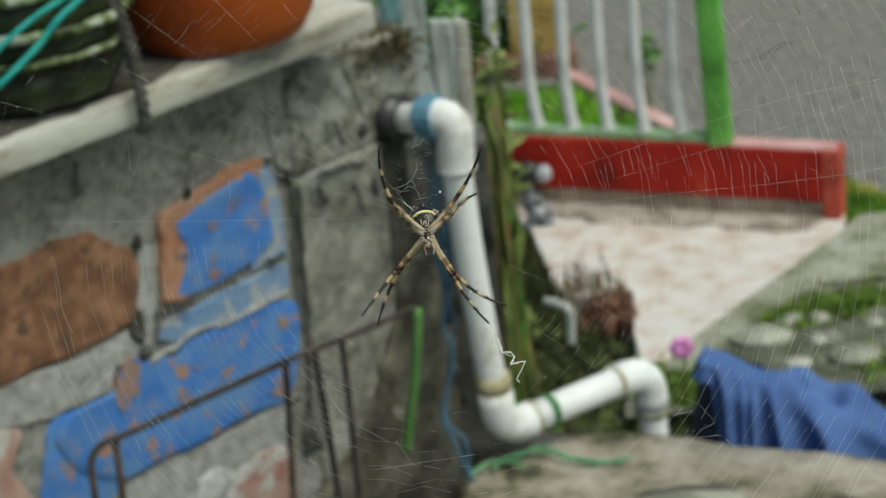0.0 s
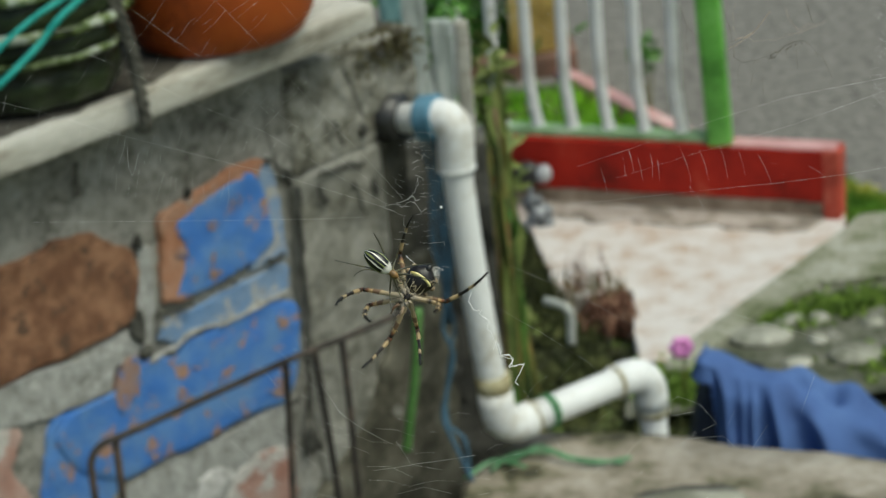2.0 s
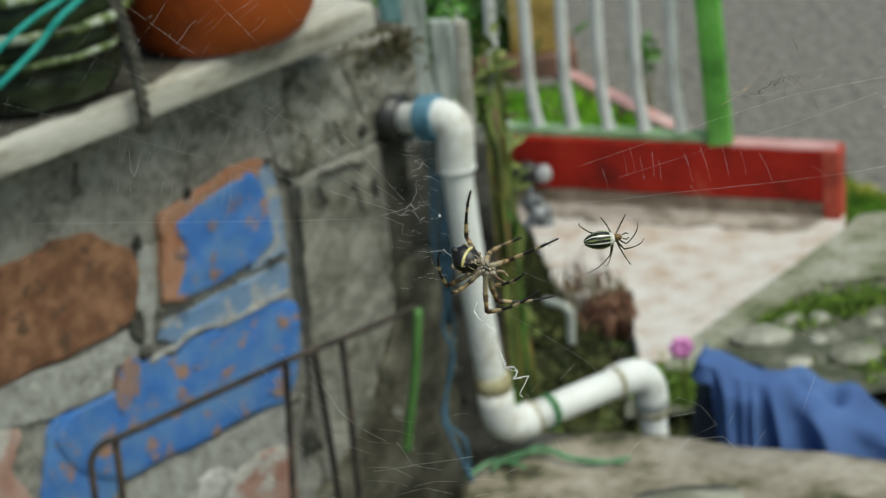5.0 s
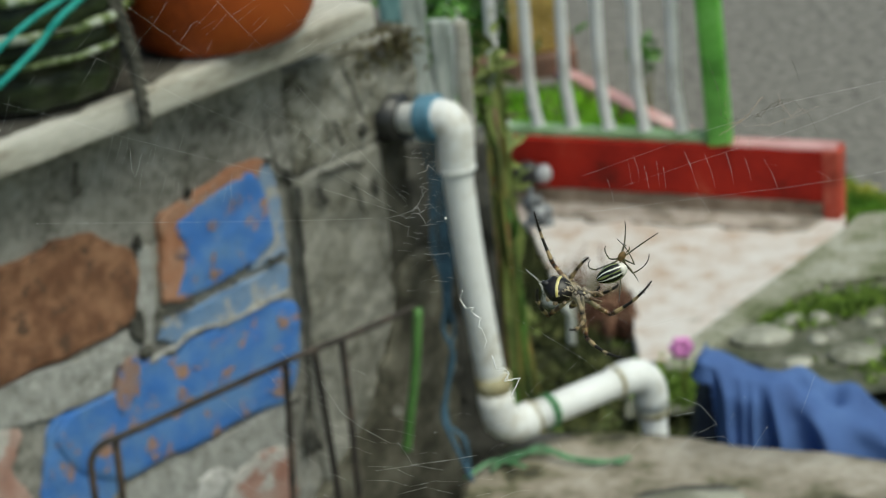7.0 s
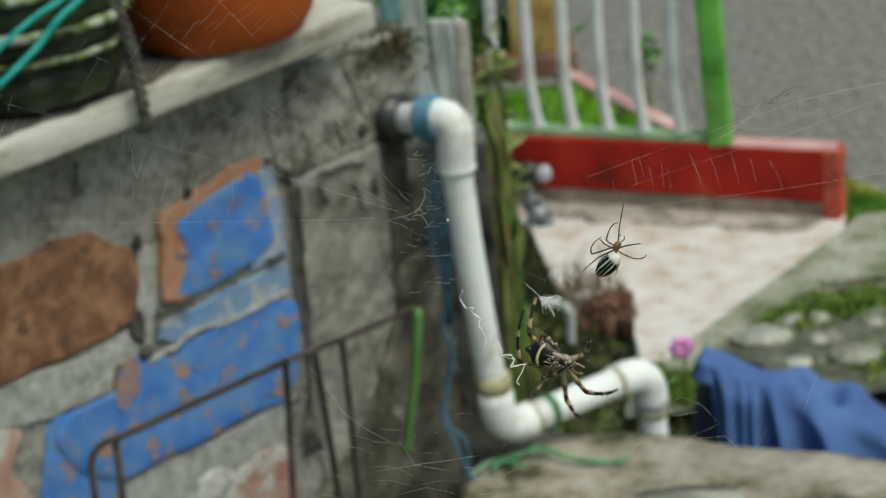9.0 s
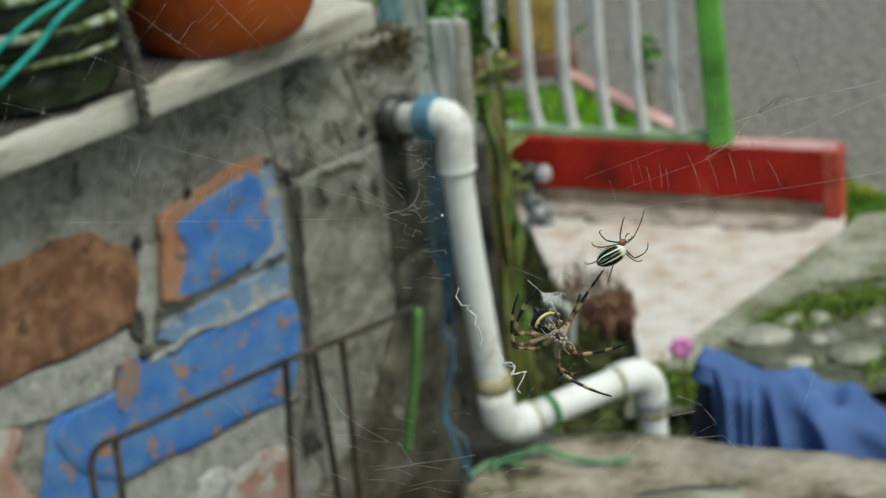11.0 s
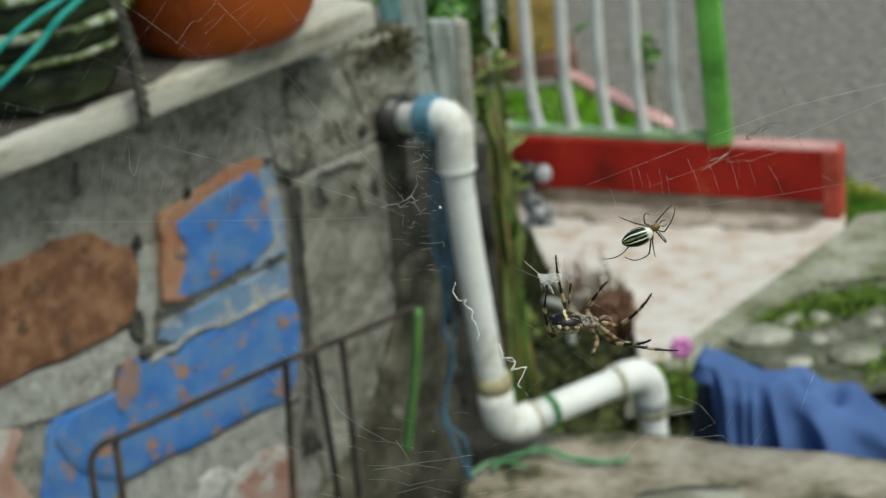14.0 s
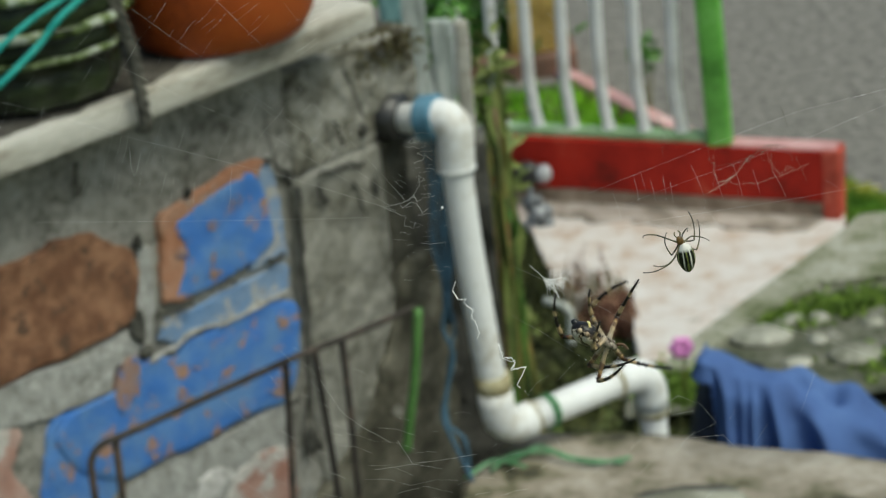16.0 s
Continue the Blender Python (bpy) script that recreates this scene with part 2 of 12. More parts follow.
OCHRE = surf("ochre_paint", [(0.30, (0.3162, 0.2156, 0.0575)), (0.50, (0.6038, 0.4169, 0.1294)), (0.72, (0.7188, 0.6038, 0.345))], 8, 0.8, 0.3, 70)
MAROON = surf("brown_red_earthenware", [(0.30, (0.07, 0.045, 0.03)), (0.6, (0.19, 0.10, 0.07))], 10, 0.8, 0.3, 70)
PETAL = surf("pink_petal", [(0.30, (0.575, 0.161, 0.483)), (0.60, (0.828, 0.322, 0.713))], 40, 0.6, 0.1, 200)
BLACKPL = surf("black_plastic", [(0.30, (0.010, 0.010, 0.010)), (0.60, (0.03, 0.03, 0.03))], 20, 0.35, 0.1, 100)
SILVER = surf("dull_silver", [(0.30, (0.225, 0.225, 0.2325)), (0.60, (0.465, 0.465, 0.4725))], 14, 0.4, 0.1, 100)
BAG = surf("greyish_plastic_film", [(0.36, (0.07, 0.075, 0.08)), (0.48, (0.17, 0.18, 0.19)), (0.58, (0.32, 0.33, 0.34)), (0.70, (0.58, 0.59, 0.60))], 30, 0.8, 0.6, 90)
SILK = surf("spider_silk", [(0.3, (0.78, 0.78, 0.76)), (0.7, (0.86, 0.86, 0.84))], 80, 0.4, 0.0, 200)
DUST = surf("dusty_silk", [(0.3, (0.07, 0.06, 0.045)), (0.7, (0.20, 0.17, 0.13))], 80, 0.9, 0.0, 200)
# spider skins
DARK, CREAM, RUSSET = (0.012, 0.008, 0.006), (0.41, 0.30, 0.155), (0.19, 0.075, 0.028)
FEMURM = banded("tan_banded_femur", [(0.0, (0.22, 0.185, 0.14)), (0.2, (0.36, 0.30, 0.20)), (0.54, (0.41, 0.31, 0.175)), (0.59, (0.15, 0.09, 0.05)), (0.72, (0.17, 0.10, 0.05)), (0.77, (0.52, 0.37, 0.17)), (0.85, RUSSET), (0.93, DARK), (1.0, DARK)], 0.0104, 0.55)
SHINM = banded("dark_ringed_shin", [(0.0, RUSSET), (0.08, DARK), (0.15, CREAM), (0.23, CREAM), (0.28, DARK), (0.46, DARK), (0.51, (0.46, 0.36, 0.20)), (0.56, (0.40, 0.30, 0.17)), (0.61, DARK), (1.0, (0.01, 0.008, 0.007))], 0.0142, 0.5)
SMALLLEG = banded("thin_green_brown_leg", [(0.0, (0.13, 0.12, 0.055)), (0.4, (0.075, 0.07, 0.045)), (0.8, (0.035, 0.035, 0.030)), (1.0, (0.02, 0.02, 0.02))], 0.007, 0.4)


# ---- building blocks ----
def thing(name, m, label, category, group="", kind=""):
    ob = new(name)
    ob.empty_display_size = 0.01
    ob.matrix_world = m
    return tagged(ob, label, category, group, kind)


def part(name, bm, material, parent=None, label="", smooth=True):
    me = bpy.data.meshes.new(name)
    bm.normal_update()
    bm.to_mesh(me)
    bm.free()
    me.materials.append(material)
    for p in me.polygons:
        p.use_smooth = smooth
    ob = new(name, me)
    if parent:
        ob.parent = parent
    if label:
        tagged(ob, label)
    return ob


def solid(name, bm, material, m, label, category, group="", kind="", smooth=True):
    ob = part(name, bm, material, None, "", smooth)
    ob.matrix_world = m
    return tagged(ob, label, category, group, kind)


def box(bm, a, b, cuts=0, bevel=0.0):
    v = [bm.verts.new((x, y, z)) for x in (a[0], b[0]) for y in (a[1], b[1]) for z in (a[2], b[2])]
    q = [(0, 1, 3, 2), (4, 6, 7, 5), (0, 4, 5, 1), (2, 3, 7, 6), (0, 2, 6, 4), (1, 5, 7, 3)]
    f = [bm.faces.new([v[i] for i in k]) for k in q]
    e = list({k for g in f for k in g.edges})
    if bevel:
        bmesh.ops.bevel(bm, geom=e, offset=bevel, segments=2, profile=0.5, affect="EDGES")
    if cuts:
        bmesh.ops.subdivide_edges(bm, edges=bm.edges[:], cuts=cuts, use_grid_fill=True)
    return bm


def rough_up(bm, amp, scale, seed=0.0, axis=None):
    """Uneven surface: pushes each vertex by smooth noise."""
    for v in bm.verts:
        p = v.co * scale + Vector((seed, seed * 1.7, -seed))
        d = noise.noise_vector(p) * amp + noise.noise_vector(p * 3.1) * amp * 0.4
        v.co += Vector((d[0], d[1], d[2])) if axis is None else axis * d[0]
    return bm


def smooth_path(pts, n):
    """Catmull-Rom through the points."""
    P = [Vector(p) for p in pts]
    P = [P[0] * 2 - P[1], *P, P[-1] * 2 - P[-2]]
    out = []
    for i in range(1, len(P) - 2):
        for k in range(n):
            t = k / n
            out.append(0.5 * (2 * P[i] + (P[i + 1] - P[i - 1]) * t + (2 * P[i - 1] - 5 * P[i] + 4 * P[i + 1] - P[i + 2]) * t * t + (3 * P[i] - P[i - 1] - 3 * P[i + 1] + P[i + 2]) * t ** 3))
    return out + [P[-2]]


def tube(bm, pts, radius, sides=10, caps=True):
    """A round tube along the points; radius is a number or a function of 0..1."""
    P = [Vector(p) for p in pts]
    up, rings = None, []
    for i, p in enumerate(P):
        d = (P[min(i + 1, len(P) - 1)] - P[max(i - 1, 0)]).normalized()
        if up is None:
            up = d.orthogonal().normalized()
        up = (up - d * up.dot(d)).normalized()
        side = d.cross(up)
        r = radius(i / (len(P) - 1)) if callable(radius) else radius
        rings.append([bm.verts.new(p + (up * math.cos(a) + side * math.sin(a)) * r) for a in [2 * math.pi * k / sides for k in range(sides)]])
    for a, b in zip(rings, rings[1:]):
        for k in range(sides):
            bm.faces.new((a[k], a[(k + 1) % sides], b[(k + 1) % sides], b[k]))
    if caps:
        bm.faces.new(rings[0][::-1])
        bm.faces.new(rings[-1])
    return bm


def lathe(bm, prof, sides=48, flute=0.0, count=0):
    rings = []
    for r, z in prof:
        rings.append([bm.verts.new((r * (1 + flute * math.cos(count * a)) * math.cos(a), r * (1 + flute * math.cos(count * a)) * math.sin(a), z)) for a in [2 * math.pi * k / sides for k in range(sides)]])
    for a, b in zip(rings, rings[1:]):
        for k in range(sides):
            bm.faces.new((a[k], a[(k + 1) % sides], b[(k + 1) % sides], b[k]))
    bm.faces.new(rings[0][::-1])
    return bm


def ball(bm, c, r, sub=3):
    g = bmesh.ops.create_icosphere(bm, subdivisions=sub, radius=1.0)
    for v in g["verts"]:
        v.co = Vector((v.co.x * r[0], v.co.y * r[1], v.co.z * r[2])) + Vector(c)
    return bm


def blade(bm, base, tip, width, bow=0.0):
    """A thin leaf or grass blade with a folded midrib."""
    a, b = Vector(base), Vector(tip)
    d = b - a
    s = d.cross(Vector((random.uniform(-1, 1), random.uniform(-1, 1), 0.3))).normalized()
    u = s.cross(d).normalized()
    row = []
    for t, w in ((0, 0.25), (0.35, 1), (0.7, 0.75), (1, 0.05)):
        p = a + d * t + Vector((0, 0, bow * 4 * t * (1 - t)))
        row.append((bm.verts.new(p - s * w * width / 2), bm.verts.new(p - u * w * width * 0.18), bm.verts.new(p + s * w * width / 2)))
    for p, q in zip(row, row[1:]):
        bm.faces.new((p[0], p[1], q[1], q[0]))
        bm.faces.new((p[1], p[2], q[2], q[1]))


def slab(bm, outline, z0, z1):
    """A plate with the given outline in plan."""
    lo = [bm.verts.new((x, y, z0)) for x, y in outline]
    hi = [bm.verts.new((x, y, z1)) for x, y in outline]
    n = len(lo)
    bm.faces.new(hi)
    bm.faces.new(lo[::-1])
    for i in range(n):
        bm.faces.new((lo[i], lo[(i + 1) % n], hi[(i + 1) % n], hi[i]))
    bmesh.ops.recalc_face_normals(bm, faces=bm.faces[:])
    return bm


# ---- ground, road and path ----
bm = bmesh.new()
bmesh.ops.create_grid(bm, x_segments=160, y_segments=160, size=1.0)
for v in bm.verts:
    # fine cells near the camera, coarse ones towards the horizon
    x, y = v.co.x, v.co.y
    v.co.x, v.co.y = math.copysign(abs(x) ** 4 * 400, x) + x * 2.2 + 0.3, math.copysign(abs(y) ** 4 * 400, y) + y * 2.6 + 3.4
    if abs(v.co.x) < 4 and v.co.y < 5:
        v.co.z = -0.03 + 0.018 * noise.noise(v.co * 5) + 0.008 * noise.noise(v.co * 17)
    else:
        v.co.z = -0.02
solid("ground", bm, SOIL, Matrix(), "dark mossy soil ground", "ground", kind="structure")
bm = bmesh.new()
slab(bm, [(-12, 5.30), (0.41, 5.30), (0.645, 4.72), (0.905, 4.62), (0.96, 4.16), (1.06, 4.10), (12, 4.1), (12, 60), (-12, 60)], -0.06, 0.0)
solid("road", bm, ASPHALT, Matrix(), "worn grey asphalt road behind the fence", "road", kind="structure", smooth=False)
bm = bmesh.new()
slab(bm, [(-0.6, 4.80), (0.17, 4.47), (0.87, 4.165), (0.845, 4.055), (0.613, 3.784), (0.442, 3.580), (0.395, 3.515), (0.349, 3.525), (0.352, 3.66), (0.361, 3.731), (0.367, 3.80), (0.372, 3.868), (0.345, 3.872), (0.312, 3.862), (0.280, 3.852), (0.240, 3.850), (0.221, 3.936), (0.208, 4.094), (0.195, 4.265), (0.13, 4.36), (-0.6, 4.55)], -0.05, 0.012)
solid("pavement", bm, PALEFLOOR, Matrix(), "pale pinkish terrazzo paving before the red kerb", "pavement", kind="structure", smooth=False)
# sloping concrete apron beside the paving
bm = bmesh.new()
slab(bm, [(0.848, 4.060), (0.89, 4.13), (1.9, 4.10), (1.9, 3.80), (0.95, 3.80), (0.74, 3.79), (0.585, 3.65), (0.475, 3.525), (0.425, 3.455), (0.385, 3.47), (0.397, 3.508), (0.445, 3.575), (0.616, 3.780)], -0.05, 0.02)
bmesh.ops.subdivide_edges(bm, edges=bm.edges[:], cuts=3)
rough_up(bm, 0.004, 6, 3)
solid("path_edge", bm, CONCRETE, Matrix(), "mossy concrete strip edging the pale paving", "path", kind="structure", smooth=False)

bm = bmesh.new()
bmesh.ops.create_grid(bm, x_segments=40, y_segments=24, size=0.5)
for v in bm.verts:
    v.co = Vector((0.95 + v.co.x * 1.2 + 0.12 * v.co.y, 3.56 + v.co.y * 0.5, 0.006 + 0.012 * noise.noise(v.co * 14) + 0.006 * noise.noise(v.co * 40)))
solid("stony_soil", bm, surf("greyish_soil", [(0.34, (0.035, 0.045, 0.02)), (0.46, (0.08, 0.085, 0.055)), (0.58, (0.14, 0.138, 0.105)), (0.70, (0.24, 0.235, 0.20))], 16, 0.95, 0.6, 70), Matrix(), "greyish stony soil beside the path", "soil", kind="structure")

# ---- red kerb with the fence on it ----
FD = Vector((0.914, -0.406, 0)).normalized()
FENCE = Matrix.Translation((0.85, 4.13, 0)) @ Matrix.Rotation(math.atan2(FD.y, FD.x), 4, "Z")
kerb = thing("red_kerb", FENCE, "red painted concrete kerb on a dirty base", "kerb")
bm = box(bmesh.new(), (-2.2, 0.004, -0.06), (-0.004, 0.056, 0.050), 3)
part("base", rough_up(bm, 0.002, 30), DIRTYBASE, kerb, "bare dirty render below the paint", False)
bm = box(bmesh.new(), (-2.2, 0, 0.046), (0.002, 0.060, 0.166), 0, 0.006)
bmesh.ops.subdivide_edges(bm, edges=[e for e in bm.edges if e.calc_length() > 1], cuts=40)
part("painted_beam", rough_up(bm, 0.0025, 22), REDPAINT, kerb, "", False)
# end that faces the sun: the light on it is painted as orange-red
bm = box(bmesh.new(), (-0.034, -0.003, -0.03), (0.0035, 0.0605, 0.1665), 2, 0.005)
part("end_block", rough_up(bm, 0.002, 24), surf("sunlit_red_paint", [(0.30, (0.22, 0.03, 0.016)), (0.50, (0.42, 0.055, 0.03)), (0.72, (0.50, 0.14, 0.09))], 14, 0.6, 0.4, 60), kerb, "end block of the kerb, its red made paler as lit", False)
# worn top of the beam; the pale pink also paints the light on it
bm = box(bmesh.new(), (-0.235, 0.003, 0.164), (-0.006, 0.057, 0.1685), 2)
part("lit_worn_top", rough_up(bm, 0.0012, 60, 3), PINKPAINT, kerb, "worn top paint, made pale pink as the lit face", False)
fence = thing("fence", FENCE @ pose(0, 0, 0.166), "white iron railing with green rail and post", "fence")
bm = bmesh.new()
box(bm, (-2.2, 0.012, -0.002), (-0.285, 0.048, 0.020), 0, 0.004)
part("bottom_rail", bm, PALEGREEN, fence, "chalky green bottom rail")
bm = bmesh.new()
box(bm, (-2.2, 0.015, 0.90), (-0.30, 0.045, 0.93), 0, 0.004)
part("top_rail", bm, FENCEGREEN, fence)
BARX = [-0.360 - 0.0834 * k for k in range(16)]
bar_mesh = None
for k, x in enumerate(BARX):
    if bar_mesh is None:
        bm = bmesh.new()
        tube(bm, smooth_path([(0.013, 0, 0.0), (0.009, -0.002, 0.03), (0.003, -0.003, 0.08), (0.0, -0.004, 0.15), (0.001, -0.002, 0.5), (0.002, 0, 0.92)], 6), lambda u: 0.0140 + 0.0030 * max(0, 1 - u * 6), 8)
        ob = part("bar", bm, FENCEWHITE, fence)
        bar_mesh = ob.data
    else:
        ob = new("bar", bar_mesh)
        ob.parent = fence
    ob.matrix_basis = pose(x, 0.030, 0.016, 0, random.uniform(-0.5, 0.5), random.uniform(-8, 8))
bm = box(bmesh.new(), (-0.027, -0.027, 0), (0.027, 0.027, 1.1), 0, 0.007)
post = part("post", bm, FENCEGREEN, fence, "bright green square post")
post.matrix_basis = pose(-0.262, 0.030, -0.004, 0, -2.6, 12)

# dirt washed against the foot of the kerb
bm = bmesh.new()
kr = random.Random(17)
slab(bm, [(-0.80, -0.001), *((-0.80 + 0.022 * k, -0.080 - 0.060 * noise.noise(Vector((k * 0.35, 2, 0))) - kr.uniform(0, 0.02)) for k in range(35)), (-0.03, -0.001)], 0.0125, 0.0165)
solid("kerb_dirt", bm, surf("pale_brown_dirt", [(0.34, (0.17, 0.145, 0.12)), (0.46, (0.26, 0.225, 0.185)), (0.56, (0.36, 0.31, 0.27)), (0.70, (0.45, 0.40, 0.36))], 20, 0.95, 0.4, 120), FENCE, "pale brown dirt washed against the kerb", "dirt", kind="stuff", smooth=False)

# pink kerb and lawn behind the fence
bm = bmesh.new()
box(bm, (0, -0.022, -0.02), (0.72, 0.022, 0.026), 2, 0.004)
solid("pink_kerb", rough_up(bm, 0.002, 20), PINKPAINT, Matrix.Translation((0.640, 4.69, 0.0)) @ Matrix.Rotation(math.atan2(0.64, -0.268), 4, "Z"), "faded pink painted kerb edging the lawn", "kerb")
bm = bmesh.new()
rnd = random.Random(5)
for _ in range(5200):
    x, y = rnd.uniform(-0.9, 0.62), rnd.uniform(4.52, 5.25)
    if y > 4.70 - (x - 0.64) * 2.45 or y < 4.62 - 0.44 * (x - 0.3):
        continue
    h = rnd.uniform(0.012, 0.035)
    blade(bm, (x, y, -0.02), (x + rnd.uniform(-0.02, 0.02), y + rnd.uniform(-0.02, 0.02), h), 0.006)
solid("lawn", bm, GRASS, Matrix(), "bright green short lawn grass", "grass", kind="stuff")


# ---- planter wall ----
# x runs along the wall's face, y into the wall
WALL = Matrix.Translation((-0.030, 2.178, 0.0)) @ Matrix.Rotation(radians(46), 4, "Z")
wall = thing("wall_1", WALL, "rendered brick planter wall with remains of blue paint", "wall", kind="structure")


def face_sheet(x0, x1, z0, z1, y0, depth, nx, nz, amp, seed):
    """A wall block whose front is uneven."""
    bm = bmesh.new()
    grid = [[bm.verts.new((x0 + (x1 - x0) * i / nx, y0 - amp * (noise.fractal(Vector((x0 + (x1 - x0) * i / nx, seed, z0 + (z1 - z0) * k / nz)) * 16, 0.9, 2.1, 5)), z0 + (z1 - z0) * k / nz)) for k in range(nz + 1)] for i in range(nx + 1)]
    for i in range(nx):
        for k in range(nz):
            bm.faces.new((grid[i][k], grid[i + 1][k], grid[i + 1][k + 1], grid[i][k + 1]))
    back = [bm.verts.new((x, y0 + depth, z)) for x, z in ((x0, z0), (x1, z0), (x1, z1), (x0, z1))]
    bm.faces.new(back[::-1])
    bm.faces.new([grid[i][0] for i in range(nx, -1, -1)] + [back[0], back[1]])
    bm.faces.new([grid[i][nz] for i in range(nx + 1)] + [back[2], back[3]])
    bm.faces.new([grid[0][k] for k in range(nz + 1)] + [back[3], back[0]])
    bm.faces.new([grid[nx][k] for k in range(nz, -1, -1)] + [back[1], back[2]])
    bmesh.ops.recalc_face_normals(bm, faces=bm.faces[:])
    return bm


part("render_coat", face_sheet(-1.3, -0.193, 0.0, 1.110, 0.004, 0.14, 180, 170, 0.006, 2.0), PLASTER, wall)
part("joint", face_sheet(-0.1925, -0.1725, 0.0, 0.972, 0.0135, 0.12, 12, 130, 0.007, 9.0), PLASTER, wall, "recessed joint beside the pier")
part("joint", face_sheet(-0.1925, -0.168, 0.9725, 1.110, 0.0035, 0.12, 12, 30, 0.006, 2.0), PLASTER, wall)
part("corner_pier", face_sheet(-0.172, -0.040, 0.0, 0.964, -0.001, 0.15, 50, 170, 0.007, 7.0), PIER, wall, "cracked grey corner pier")
# strip for the pier's turned side, its shade painted as dark olive
part("shaded_edge", face_sheet(-0.044, 0.004, 0.0, 0.9635, 0.003, 0.14, 20, 150, 0.009, 5.0), EDGE, wall, "olive edge of the pier, coloured dark as its shaded side")
part("pier_head", face_sheet(-0.1675, 0.030, 0.967, 1.076, 0.002, 0.15, 90, 60, 0.009, 3.0), DARKPLASTER, wall, "stained crumbling block on the pier")


def face(outline, material, label, proud=0.003, seed=1, ragged=0.006, name="brick"):
    """A worn piece of the wall's face with a broken outline, standing a little proud of the render."""
    bm = bmesh.new()
    P = [Vector((x, 0, z)) for x, z in outline]
    loop = smooth_path(P + P[:1], max(5, 110 // len(P)))[:-1]
    mid = sum(loop, Vector()) / len(loop)
    n, ring = len(loop), []
    for p in loop:
        q = p * 1.0
        w = noise.noise(q * 38 + Vector((seed * 3.1, 0, seed))) + 0.6 * noise.noise(q * 110 + Vector((0, seed, 0))) + 0.4 * noise.noise(q * 260 + Vector((0, 0, seed)))
        ring.append(p + (p - mid).normalized() * w * ragged * 0.6)
    layers = []
    for inset, y in ((1.0, 0.012), (1.0, -proud * 0.6), (0.985, -proud), *((1 - 0.095 * k, -proud) for k in range(1, 10)), (0.05, -proud)):
        layers.append([])
        for p in ring:
            q = mid + (p - mid) * inset
            layers[-1].append(bm.verts.new((q.x, y - 0.0013 * noise.fractal(Vector((q.x * 34, seed, q.z * 34)), 0.8, 2.1, 4), q.z)))
    for la, lb in zip(layers, layers[1:]):
        for k in range(n):
            bm.faces.new((la[k], la[(k + 1) % n], lb[(k + 1) % n], lb[k]))
    bm.faces.new(layers[-1])
    bmesh.ops.recalc_face_normals(bm, faces=bm.faces[:])
    return part(name, bm, material, wall, label)


face([(-0.599, 1.008), (-0.505, 1.000), (-0.477, 1.005), (-0.445, 0.999), (-0.409, 0.976), (-0.391, 0.961), (-0.392, 0.930), (-0.403, 0.897), (-0.412, 0.892), (-0.467, 0.888), (-0.527, 0.891), (-0.623, 0.896)], BRICK, "bare reddish-brown brick", 0.003, 1)
face([(-0.364, 0.898), (-0.360, 0.930), (-0.355, 0.954), (-0.352, 0.982), (-0.332, 0.990), (-0.287, 0.997), (-0.248, 1.003), (-0.212, 1.000), (-0.210, 0.987), (-0.249, 0.977), (-0.299, 0.957), (-0.318, 0.914), (-0.330, 0.889)], CHIP, "orange edge of a worn brick", 0.0024, 2)
face([(-0.212, 0.999), (-0.199, 0.981), (-0.195, 0.946), (-0.195, 0.901), (-0.196, 0.887), (-0.224, 0.887), (-0.248, 0.890), (-0.220, 0.910), (-0.213, 0.933), (-0.213, 0.964), (-0.220, 0.985)], WASH, "pale chipped edge of a brick", 0.0022, 3, 0.004)
face([(-0.336, 0.893), (-0.348, 0.894), (-0.331, 0.925), (-0.327, 0.944), (-0.335, 0.965), (-0.320, 0.979), (-0.288, 0.987), (-0.239, 0.992), (-0.223, 0.985), (-0.212, 0.958), (-0.211, 0.930), (-0.216, 0.909), (-0.249, 0.896), (-0.288, 0.893), (-0.319, 0.891)], BLUE, "brick with chipped blue paint", 0.0036, 4)
face([(-0.375, 0.862), (-0.359, 0.877), (-0.322, 0.875), (-0.250, 0.879), (-0.201, 0.880), (-0.194, 0.862), (-0.206, 0.850), (-0.275, 0.847), (-0.330, 0.855), (-0.357, 0.849)], WASH, "mortar washed with faded blue", 0.0015, 5)
face([(-0.503, 0.832), (-0.459, 0.830), (-0.441, 0.832), (-0.427, 0.846), (-0.398, 0.846), (-0.360, 0.838), (-0.341, 0.846), (-0.310, 0.846), (-0.275, 0.846), (-0.232, 0.844), (-0.192, 0.833), (-0.189, 0.800), (-0.195, 0.771), (-0.220, 0.730), (-0.269, 0.733), (-0.331, 0.732), (-0.409, 0.735), (-0.449, 0.736), (-0.491, 0.762), (-0.517, 0.805)], BLUE, "long brick with chipped blue paint", 0.0036, 6)
face([(-0.524, 0.824), (-0.511, 0.834), (-0.479, 0.822), (-0.440, 0.783), (-0.441, 0.736), (-0.467, 0.719), (-0.477, 0.665), (-0.545, 0.699), (-0.542, 0.761)], BLUE, "blue paint run over the mortar", 0.0012, 9)
face([(-0.606, 0.888), (-0.528, 0.887), (-0.468, 0.882), (-0.414, 0.886), (-0.385, 0.891), (-0.382, 0.865), (-0.401, 0.853), (-0.433, 0.855), (-0.448, 0.833), (-0.497, 0.837), (-0.525, 0.836), (-0.612, 0.859)], PALEMORTAR, "pale mortar between the bricks", 0.0012, 14, 0.006, "mortar")
